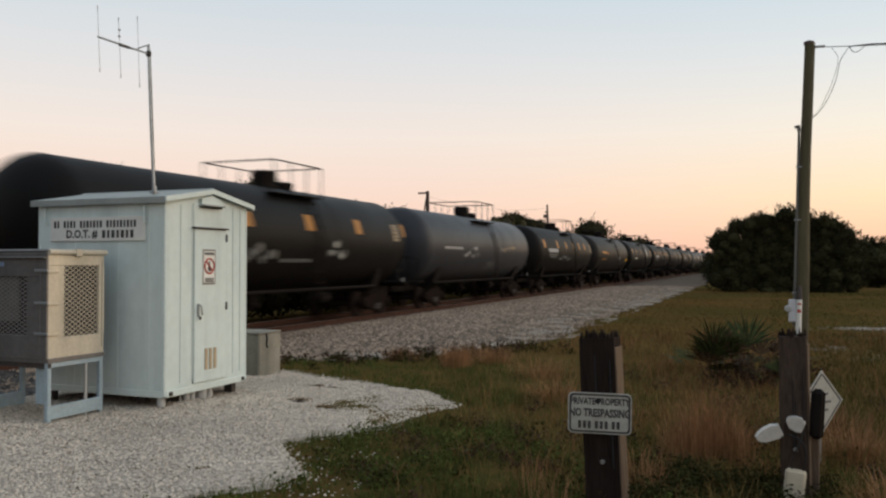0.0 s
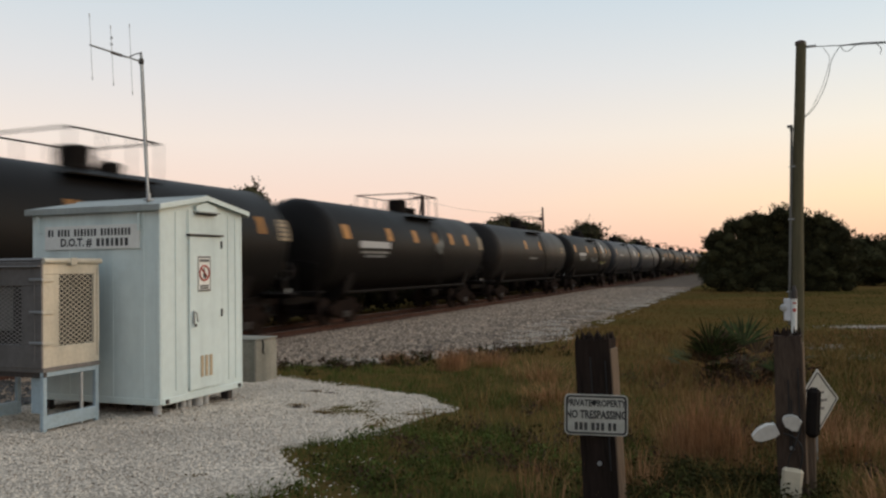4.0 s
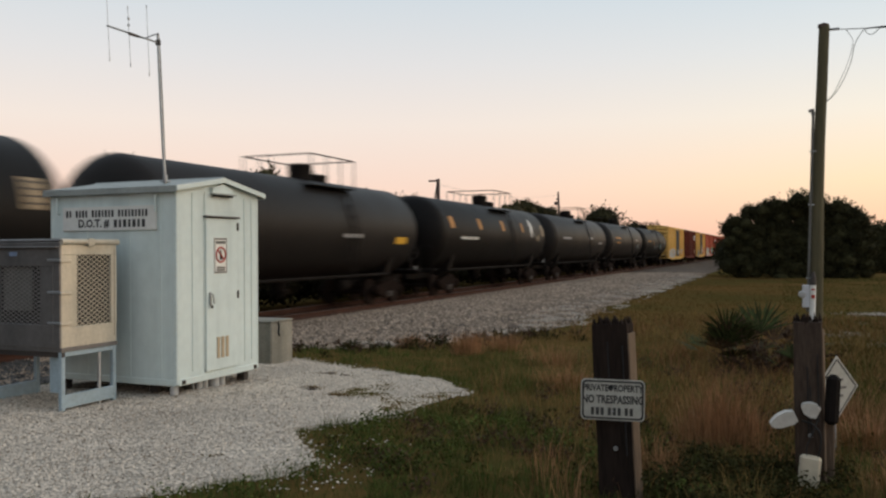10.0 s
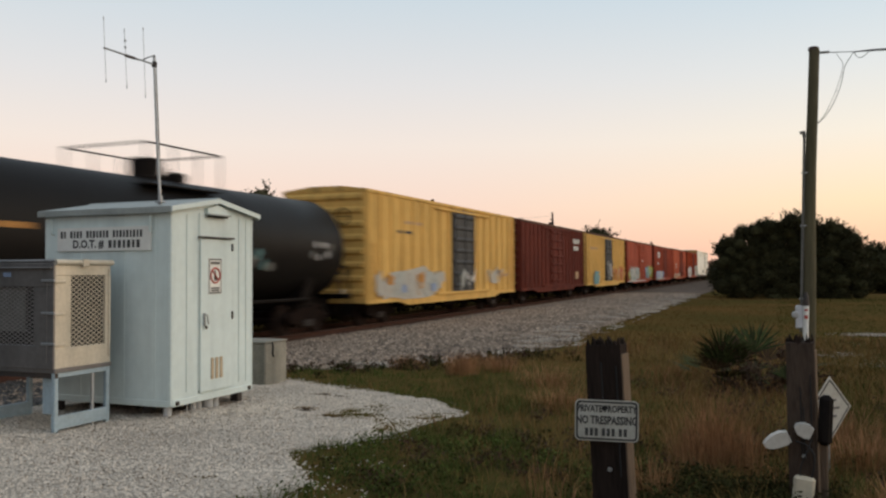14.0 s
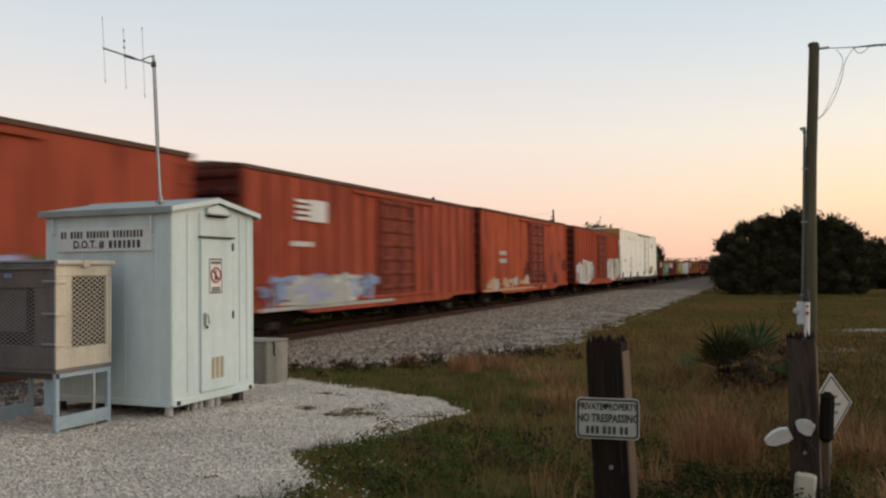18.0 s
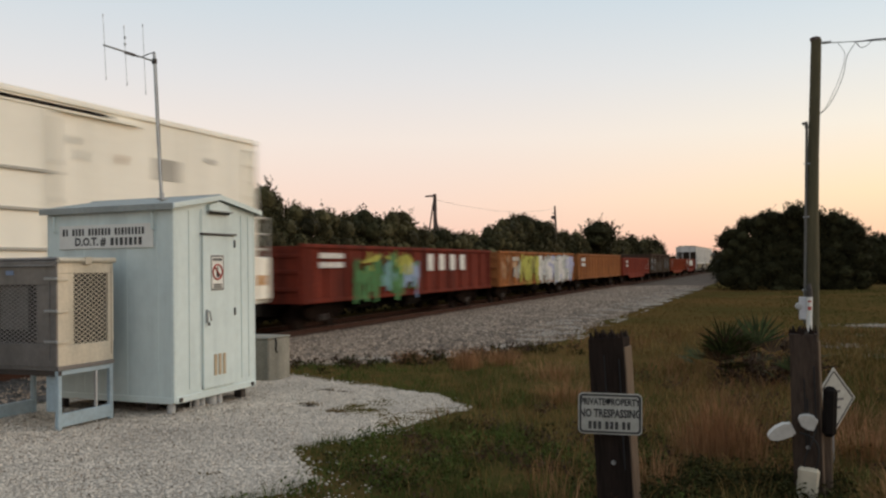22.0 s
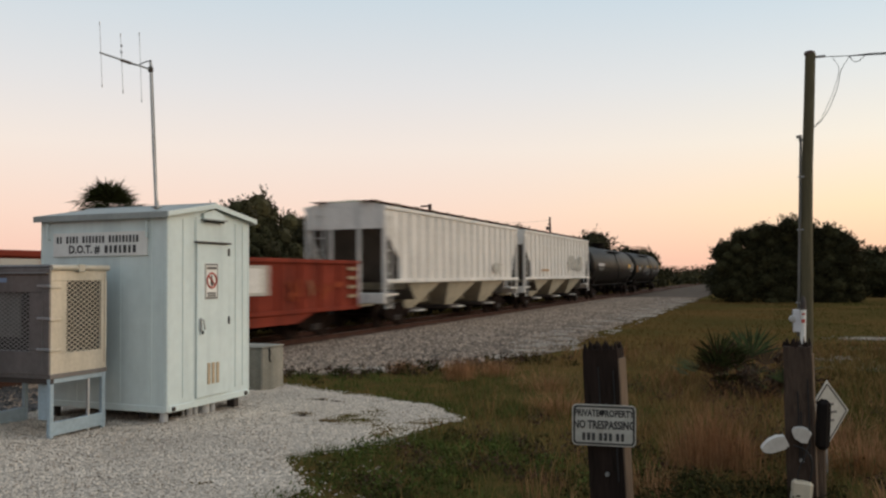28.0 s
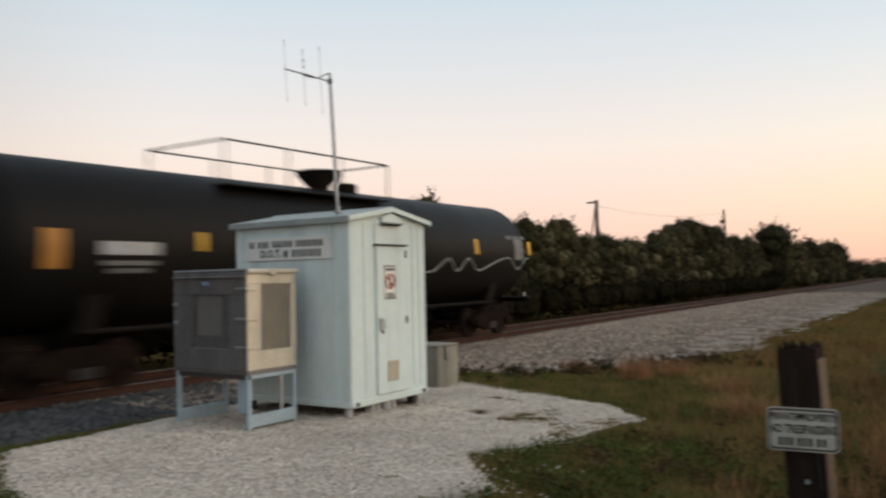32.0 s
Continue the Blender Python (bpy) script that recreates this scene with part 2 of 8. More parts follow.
paint("palm_dry", (0.080, 0.046, 0.027), (0.045, 0.027, 0.016), rough=0.9, bump=0, island=0.4)
paint("bark", (0.085, 0.065, 0.05), (0.05, 0.04, 0.03), rough=0.95, s1=3, s2=14, bump=0.8, stretch=(3, 3, 0.5))
paint("tank_black", (0.0060, 0.0055, 0.0055), (0.0105, 0.0090, 0.0080), rough=0.5, s1=0.5, s2=5, bump=0.05, spec=0.10)
paint("tank_soot", (0.0100, 0.0088, 0.0084), (0.018, 0.015, 0.0135), rough=0.5, s1=0.5, s2=5, bump=0.05, spec=0.14)
paint("tank_grey", (0.036, 0.039, 0.046), (0.024, 0.026, 0.030), rough=0.5, spec=0.22, s1=0.5, s2=5, bump=0.05)
paint("tank_slate", (0.040, 0.043, 0.050), (0.026, 0.028, 0.033), rough=0.45, spec=0.25, s1=0.5, s2=5, bump=0.05)
paint("under_black", (0.0085, 0.0076, 0.0072), (0.017, 0.013, 0.011), rough=0.85, s1=2, spec=0.10)
paint("truck_iron", (0.0095, 0.0068, 0.0058), (0.020, 0.0125, 0.0095), rough=0.95, s1=3, s2=18, spec=0.04)
paint("wheel_iron", (0.013, 0.009, 0.0075), (0.024, 0.015, 0.012), rough=0.85, s1=3, spec=0.08)
paint("orange_mark", (0.50, 0.225, 0.042), (0.34, 0.155, 0.036), rough=0.5, s1=4)
paint("yellow_mark", (0.70, 0.40, 0.04), (0.50, 0.28, 0.03), rough=0.5, s1=4)
paint("placard_tan", (0.36, 0.28, 0.18), (0.22, 0.17, 0.11), rough=0.6, s1=4)
paint("vent_tan", (0.52, 0.42, 0.29), (0.38, 0.30, 0.20), rough=0.5, s1=4)
paint("placard_grey", (0.42, 0.42, 0.42), (0.30, 0.30, 0.30), rough=0.6, s1=5)
paint("placard_dull", (0.20, 0.20, 0.19), (0.13, 0.13, 0.12), rough=0.6, s1=5)
paint("box_red", (0.42, 0.088, 0.046), (0.275, 0.060, 0.034), rough=0.75, s1=0.9, s2=8, stretch=(1, 1, 0.5), streak=0.85, spec=0.08)
paint("box_orange_red", (0.50, 0.098, 0.040), (0.33, 0.066, 0.030), rough=0.75, s1=0.9, s2=8, stretch=(1, 1, 0.5), streak=0.85, spec=0.08)
paint("door_maroon", (0.27, 0.064, 0.040), (0.17, 0.042, 0.028), rough=0.8, s1=0.9, s2=8, stretch=(1, 1, 0.5), streak=0.85, spec=0.08)
paint("box_brown", (0.165, 0.038, 0.025), (0.100, 0.028, 0.020), rough=0.8, s1=0.9, s2=8, stretch=(1, 1, 0.5), streak=0.85, spec=0.08)
paint("box_yellow", (0.76, 0.475, 0.145), (0.58, 0.35, 0.105), rough=0.7, s1=0.9, s2=8, stretch=(1, 1, 0.5), streak=0.5, spec=0.1)
paint("door_slate", (0.058, 0.060, 0.063), (0.038, 0.039, 0.040), rough=0.6, s1=1.5)
paint("box_white", (0.95, 0.91, 0.80), (0.86, 0.815, 0.705), rough=0.6, s1=0.8, s2=8, streak=0.14)
paint("rust_orange", (0.50, 0.25, 0.06), (0.36, 0.17, 0.05), rough=0.8, s1=2)
paint("stain_tan", (0.50, 0.33, 0.19), (0.38, 0.25, 0.15), rough=0.8, s1=3)
paint("stain_grey", (0.46, 0.44, 0.39), (0.36, 0.34, 0.30), rough=0.8, s1=3)
paint("scrape_dark", (0.42, 0.39, 0.34), (0.30, 0.275, 0.24), rough=0.8, s1=4)
paint("roof_rust", (0.13, 0.060, 0.036), (0.075, 0.040, 0.028), rough=0.8, s1=1)
paint("gon_red", (0.185, 0.034, 0.020), (0.105, 0.024, 0.016), rough=0.8, s1=1.2, s2=9, streak=0.85, spec=0.08)
paint("gon_bright", (0.25, 0.045, 0.025), (0.155, 0.031, 0.019), rough=0.8, s1=1.2, s2=9, streak=0.75, spec=0.08)
paint("gon_orange", (0.30, 0.062, 0.025), (0.19, 0.043, 0.020), rough=0.8, s1=1.2, s2=9, streak=0.75, spec=0.08)
paint("gon_tan", (0.38, 0.150, 0.052), (0.22, 0.082, 0.032), rough=0.8, s1=1.2, s2=9, streak=0.85, spec=0.08)
paint("gon_dark", (0.050, 0.033, 0.023), (0.095, 0.064, 0.045), rough=0.85, s1=1.2, s2=9, stretch=(2, 2, 0.35), spec=0.05)
paint("gon_rib_lit", (0.21, 0.165, 0.125), (0.10, 0.075, 0.055), rough=0.85, s1=2.5, s2=9, stretch=(2, 2, 0.4), spec=0.05)
paint("hopper_grey", (0.77, 0.74, 0.69), (0.60, 0.57, 0.52), rough=0.6, s1=0.9, s2=8, streak=0.35)
paint("hopper_bay", (0.56, 0.52, 0.41), (0.38, 0.35, 0.27), rough=0.7, s1=1.2, streak=0.4)
paint("spray_white", (0.66, 0.65, 0.62), (0.44, 0.42, 0.40), rough=0.7, s1=5)
paint("spray_pale", (0.44, 0.45, 0.42), (0.28, 0.30, 0.28), rough=0.7, s1=3)
paint("spray_blue", (0.26, 0.34, 0.50), (0.18, 0.24, 0.36), rough=0.7, s1=3)
paint("spray_cyan", (0.15, 0.30, 0.31), (0.11, 0.20, 0.21), rough=0.7, s1=3)
paint("spray_green", (0.075, 0.20, 0.065), (0.05, 0.13, 0.05), rough=0.7, s1=3)
paint("spray_lime", (0.42, 0.40, 0.07), (0.30, 0.31, 0.065), rough=0.7, s1=3)
paint("spray_dim", (0.17, 0.18, 0.18), (0.10, 0.10, 0.10), rough=0.7, s1=3)
paint("spray_olive", (0.20, 0.18, 0.04), (0.12, 0.11, 0.03), rough=0.7, s1=3)
paint("spray_lilac", (0.36, 0.37, 0.55), (0.25, 0.26, 0.40), rough=0.7, s1=3)


# ---- shapes ----
class Shape:
    """Gathers vertices and faces of one mesh."""

    def __init__(self):
        self.v, self.f = [], []

    def add(self, verts, faces):
        k = len(self.v)
        self.v += [tuple(p) for p in verts]
        self.f += [tuple(i + k for i in f) for f in faces]
        return self

    def box(self, c, s, b=0.0, m=None):
        """A box of centre c and sizes s, its edges chamfered by b."""
        h = [v / 2 for v in s]
        b = min(b, min(h) * 0.8)
        pts, idx = [], {}
        for sx in (-1, 1):
            for sy in (-1, 1):
                for sz in (-1, 1):
                    for ax in range(3):
                        d = [b if k != ax else 0 for k in range(3)]
                        if b == 0 and ax:
                            idx[sx, sy, sz, ax] = idx[sx, sy, sz, 0]
                            continue
                        idx[sx, sy, sz, ax] = len(pts)
                        pts.append(Vector((sx * (h[0] - d[0]), sy * (h[1] - d[1]), sz * (h[2] - d[2]))))
        F = []
        ring = ((-1, -1), (1, -1), (1, 1), (-1, 1))
        for ax in range(3):
            for s_ in (-1, 1):
                q = []
                for a, c_ in ring:
                    k = [0, 0, 0]
                    k[ax], k[(ax + 1) % 3], k[(ax + 2) % 3] = s_, a, c_
                    q.append(idx[(*k, ax)])
                F.append(q if s_ > 0 else q[::-1])
        if b:
            for ax in range(3):
                u, w = (ax + 1) % 3, (ax + 2) % 3
                for a in (-1, 1):
                    for c_ in (-1, 1):
                        def at(e, face):
                            k = [0, 0, 0]
                            k[ax], k[u], k[w] = e, a, c_
                            return idx[(*k, face)]
                        q = [at(-1, u), at(1, u), at(1, w), at(-1, w)]
                        F.append(q if a * c_ > 0 else q[::-1])
            for sx in (-1, 1):
                for sy in (-1, 1):
                    for sz in (-1, 1):
                        q = [idx[sx, sy, sz, k] for k in range(3)]
                        F.append(q if sx * sy * sz > 0 else q[::-1])
        if m is not None:
            pts = [m @ p for p in pts]
        c = Vector(c)
        return self.add([p + c for p in pts], F)

    def tube(self, pts, r, n=8, r2=None, caps=True):
        """A round bar along points, tapering from r to r2."""
        pts = [Vector(p) for p in pts]
        r2 = r if r2 is None else r2
        rings, last = [], None
        for i, p in enumerate(pts):
            d = (pts[min(i + 1, len(pts) - 1)] - pts[max(i - 1, 0)]).normalized()
            ref = Vector((0, 0, 1)) if abs(d.z) < 0.9 else Vector((1, 0, 0))
            a = d.cross(ref).normalized() if last is None else (last - d * last.dot(d)).normalized()
            last = a
            b = d.cross(a)
            rad = r + (r2 - r) * i / max(len(pts) - 1, 1)
            rings.append([p + (a * math.cos(2 * math.pi * k / n) + b * math.sin(2 * math.pi * k / n)) * rad for k in range(n)])
        V = [p for ring in rings for p in ring]
        F = [(i * n + k, i * n + (k + 1) % n, (i + 1) * n + (k + 1) % n, (i + 1) * n + k) for i in range(len(pts) - 1) for k in range(n)]
        if caps:
            F += [tuple(range(n))[::-1], tuple((len(pts) - 1) * n + k for k in range(n))]
        return self.add(V, F)

    def lathe(self, profile, axis="y", n=32, c=(0, 0, 0)):
        """A turned body: profile of (place along the axis, radius)."""
        V, F = [], []
        for a, r in profile:
            for k in range(n):
                t = 2 * math.pi * k / n
                u, w = r * math.cos(t), r * math.sin(t)
                V.append({"y": (u, a, w), "x": (a, w, u), "z": (w, u, a)}[axis])
        for i in range(len(profile) - 1):
            for k in range(n):
                F.append((i * n + k, (i + 1) * n + k, (i + 1) * n + (k + 1) % n, i * n + (k + 1) % n))
        F += [tuple(range(n)), tuple((len(profile) - 1) * n + k for k in range(n))[::-1]]
        return self.add([Vector(p) + Vector(c) for p in V], F)

    def prism(self, outline, lo, hi, axis="y"):
        """An outline (two coordinates) drawn out along an axis from lo to hi; x: (y, z), y: (x, z), z: (x, y)."""
        n = len(outline)
        put = {"x": lambda p, a: (a, p[0], p[1]), "y": lambda p, a: (p[0], a, p[1]), "z": lambda p, a: (p[0], p[1], a)}[axis]
        V = [put(p, lo) for p in outline] + [put(p, hi) for p in outline]
        F = [tuple(range(n)), tuple(range(2 * n - 1, n - 1, -1))] + [(i, i + n, (i + 1) % n + n, (i + 1) % n) for i in range(n)]
        return self.add(V, F)

    def mesh(self, name, material, smooth=False):
        me = bpy.data.meshes.new(name)
        me.from_pydata(self.v, [], self.f)
        bm = bmesh.new()
        bm.from_mesh(me)
        bmesh.ops.recalc_face_normals(bm, faces=bm.faces)
        bm.to_mesh(me)
        bm.free()
        me.materials.append(M[material])
        if smooth:
            me.shade_smooth()
            me.set_sharp_from_angle(angle=radians(38))
        return me


CACHE = {}


def part(name, shape, material, parent=None, label="", at=None, key=None, smooth=False):
    """One mesh object under a thing or a part. key: alike pieces share the mesh that was made first under it."""
    if key is not None and key in CACHE:
        me = CACHE[key]
    else:
        s = shape() if callable(shape) else shape
        me = s.mesh(name, material, smooth)
        if key is not None:
            CACHE[key] = me
    ob = new(name, me)
    if parent is not None:
        ob.parent = parent
    if at is not None:
        ob.matrix_basis = at if isinstance(at, Matrix) else Matrix.Translation(at)
    return tagged(ob, label)


def thing(name, label, category, group="", at=None, kind=""):
    ob = tagged(new(name), label, category, group, kind)
    if at is not None:
        ob.matrix_basis = at if isinstance(at, Matrix) else Matrix.Translation(at)
    return ob


def writing(text, size, material, parent, at, name="lettering", squeeze=1.0):
    cu = bpy.data.curves.new(name, "FONT")
    cu.body, cu.size, cu.align_x, cu.align_y, cu.extrude = text, size, "CENTER", "CENTER", 0.001
    cu.resolution_u = 2
    cu.offset = size * 0.035
    tmp = new(name, cu)
    bpy.context.view_layer.update()
    me = bpy.data.meshes.new_from_object(tmp.evaluated_get(bpy.context.evaluated_depsgraph_get()))
    bpy.data.objects.remove(tmp)
    me.materials.clear()
    me.materials.append(M[material])
    ob = new(name, me)
    ob.parent = parent
    ob.matrix_basis = at @ Matrix.Diagonal((squeeze, 1, 1, 1))
    return ob


def soup(name, verts, faces, material, label="", category="", kind="stuff", parent=None):
    """One object from arrays: what nobody could count."""
    me = bpy.data.meshes.new(name)
    verts, faces = np.asarray(verts, float), np.asarray(faces, int)
    k = faces.shape[1]
    me.vertices.add(len(verts))
    me.vertices.foreach_set("co", verts.ravel())
    me.loops.add(faces.size)
    me.loops.foreach_set("vertex_index", faces.ravel())
    me.polygons.add(len(faces))
    me.polygons.foreach_set("loop_start", np.arange(len(faces)) * k)
    me.polygons.foreach_set("loop_total", np.full(len(faces), k))
    me.update(calc_edges=True)
    me.materials.append(M[material])
    ob = new(name, me)
    if parent is not None:
        ob.parent = parent
        return tagged(ob, label)
    return tagged(ob, label, category, kind=kind)


# ---- ground, gravel, track ----
RNG = np.random.default_rng(7)
ROAD_EDGE = [(-30, -9.6), (5, -9.4), (11.5, -9.2), (13.3, -8.6), (14.3, -7.1), (15.6, -6.5), (17.0, -5.3), (20.5, -5.0), (27, -5.2), (40, -5.4), (60, -5.5), (110, -5.8), (230, -6.0)]
RAIL = -0.09                     # rail head
TRACK = -13.78                   # centre line of the track


def gz(x, y):
    far = min(1.0, max(0.0, (math.hypot(x, y) - 9) / 25))
    z = -0.09 - 0.13 * far
    if -9.5 < x < -2.5 and 3 < y < 13:
        z = -0.07
    if x < float(road_edge(y)) - 0.3:
        z -= 0.4
    return z + 0.05 * noise.noise((x * 0.35, y * 0.35, 0)) * (1 if x > -9 else 0.4)


def spaced(lo, a, b, hi, step):
    mid = list(np.arange(a, b + 1e-6, step))
    out, d, v = [], step, b
    while v < hi:
        d *= 1.35
        v += d
        out.append(v)
    low, d, v = [], step, a
    while v > lo:
        d *= 1.35
        v -= d
        low.append(v)
    return low[::-1] + mid + out


def ground():
    xs, ys = spaced(-2500, -18, 14, 2500, 0.5), spaced(-2500, -3, 40, 2500, 0.5)
    V = [(x, y, gz(x, y)) for y in ys for x in xs]
    n = len(xs)
    F = [(j * n + i, j * n + i + 1, (j + 1) * n + i + 1, (j + 1) * n + i) for j in range(len(ys) - 1) for i in range(n - 1)]
    ob = soup("ground", V, F, "soil_grass", "rough grassy ground, green and dry brown", "ground", "structure")
    ob.data.shade_smooth()
    return ob


def inside(px, py, poly):
    px, py = np.asarray(px), np.asarray(py)
    hit = np.zeros(px.shape, bool)
    for (x0, y0), (x1, y1) in zip(poly, poly[1:] + poly[:1]):
        c = ((y0 > py) != (y1 > py))
        with np.errstate(divide="ignore", invalid="ignore"):
            hit ^= c & (px < (x1 - x0) * (py - y0) / (y1 - y0 + 1e-12) + x0)
    return hit


def ragged(poly, step, amp, seed):
    """The outline with its sides broken up."""
    out = []
    for (x0, y0), (x1, y1) in zip(poly, poly[1:] + poly[:1]):
        d = math.hypot(x1 - x0, y1 - y0)
        k = max(1, int(d / step))
        for i in range(k):
            t = i / k
            x, y = x0 + (x1 - x0) * t, y0 + (y1 - y0) * t
            out.append((x + amp * noise.noise((x * 1.7, y * 1.7, seed)) + amp * 0.5 * noise.noise((x * 5, y * 5, seed)),
                        y + amp * noise.noise((x * 1.7, y * 1.7, seed + 9)) + amp * 0.5 * noise.noise((x * 5, y * 5, seed + 9))))
    return out


PAD = ragged([(-7.2, 3.9), (-6.2, 3.6), (-4.9, 4.2), (-4.1, 5.0), (-3.68, 5.65), (-3.60, 5.95), (-3.70, 6.15), (-3.95, 6.40), (-4.30, 6.70), (-4.50, 7.05), (-4.35, 7.32),
              (-4.05, 7.55), (-3.94, 7.95), (-3.82, 8.5), (-3.70, 9.0), (-3.52, 9.55), (-3.88, 9.98), (-4.4, 10.42), (-5.1, 10.8), (-5.83, 11.1), (-6.6, 11.4), (-7.3, 11.7),
              (-9.0, 12.0), (-9.25, 9.6), (-9.15, 7.6), (-9.0, 6.3), (-8.9, 4.8), (-8.0, 4.25)], 0.3, 0.12, 3)


def road_edge(y):
    ys, xs = zip(*ROAD_EDGE)
    return np.interp(y, ys, xs)


def pebbles(name, pts, lo, hi, material, label, category, flat=0.65):
    """Broken stones: a skewed octahedron each."""
    n = len(pts)
    base = np.array([(1, 0, 0), (-1, 0, 0), (0, 1, 0), (0, -1, 0), (0, 0, 1), (0, 0, -1)], float)
    fac = np.array([(0, 2, 4), (2, 1, 4), (1, 3, 4), (3, 0, 4)])
    size = RNG.uniform(lo, hi, (n, 1, 1)) * RNG.uniform(0.6, 1.3, (n, 6, 1))
    a = RNG.uniform(0, 6.28, n)
    v = base[None] * size * np.array([1, 1, flat])
    c, s = np.cos(a)[:, None], np.sin(a)[:, None]
    tilt = RNG.uniform(-0.5, 0.5, (n, 1))
    x, y, z = v[:, :, 0], v[:, :, 1], v[:, :, 2]
    x, z = x * np.cos(tilt) - z * np.sin(tilt), x * np.sin(tilt) + z * np.cos(tilt)
    out = np.stack([x * c - y * s, x * s + y * c, z], 2) + np.asarray(pts)[:, None, :]
    f = (np.arange(n)[:, None, None] * 6 + fac[None]).reshape(-1, 3)
    return soup(name, out.reshape(-1, 3), f, material, label, category)


def pad_z(x, y):
    """Height of the limestone bed, heaped a little about the hut."""
    heap = -0.01 * math.exp(-((x + 6.75) ** 2 + (y - 9.35) ** 2) / 1.7) + 0.03 * math.exp(-((x + 5.6) ** 2 + (y - 7.6) ** 2) / 0.9)
    return -0.045 + heap + 0.035 * noise.noise((x * 1.1, y * 1.1, 1)) + 0.012 * noise.noise((x * 4, y * 4, 2))


def gravel_pad():
    step = 0.10
    xs, ys = np.arange(-9.4, -2.9, step), np.arange(3.3, 12.3, step)
    gx, gy = np.meshgrid(xs, ys)
    ins = inside(gx.ravel(), gy.ravel(), PAD).reshape(gx.shape)
    V = [(x, y, pad_z(x, y) if k else -0.15) for x, y, k in zip(gx.ravel(), gy.ravel(), ins.ravel())]
    n = len(xs)
    F = [(q * n + i, q * n + i + 1, (q + 1) * n + i + 1, (q + 1) * n + i) for q in range(len(ys) - 1) for i in range(n - 1) if ins[q:q + 2, i:i + 2].any()]
    soup("gravel_pad", V, F, "gravel_white", "bed of pale crushed limestone round the hut", "gravel", "structure").data.shade_smooth()
    n = 95000
    y = 3.4 + 9.0 * RNG.random(n) ** 1.2
    x = RNG.uniform(-9.4, -2.6, n)
    dx, dy = RNG.normal(0, 0.09, n), RNG.normal(0, 0.09, n)
    ok = inside(x + dx, y + dy, PAD)
    # strays thrown out into the turf
    ok |= (RNG.random(n) < 0.045) & (np.hypot((x + 3.75) / 0.7, (y - 6.75) / 0.55) < RNG.random(n) ** 0.5)
    ok |= (RNG.random(n) < 0.06) & (np.hypot((x + 3.5) / 0.5, (y - 5.7) / 0.5) < 1)
    x, y = x[ok], y[ok]
    z = np.where(inside(x, y, PAD), [pad_z(a, b_) + 0.004 for a, b_ in zip(x, y)], -0.06)
    pebbles("crushed_stone", np.stack([x, y, z], 1), 0.007, 0.019, "stone_white", "loose pale crushed limestone", "gravel")
    # darker flints among the pale stones
    n = 7000
    x, y = RNG.uniform(-9.2, -3.4, n), RNG.uniform(3.8, 11.9, n)
    ok = inside(x, y, PAD)
    x, y = x[ok], y[ok]
    z = np.array([pad_z(a, b_) + 0.009 for a, b_ in zip(x, y)])
    pebbles("dark_flint", np.stack([x, y, z], 1), 0.006, 0.013, "stone_grey", "scattered darker stones in the pale gravel", "gravel")
    # dark clods and debris lying on the bed
    n = 300
    k = RNG.integers(0, 5, n)
    cx, cy = np.array([-6.05, -5.62, -5.55, -5.05, -5.75])[k], np.array([10.35, 9.20, 9.05, 8.85, 10.3])[k]
    x, y = cx + RNG.normal(0, 0.055, n), cy + RNG.normal(0, 0.04, n)
    z = np.array([pad_z(a, b_) + 0.012 for a, b_ in zip(x, y)])
    pebbles("dirt_clod", np.stack([x, y, z], 1), 0.006, 0.018, "tie_wood_grey", "dark clods of dirt and dead weeds on the gravel", "dirt", 0.5)


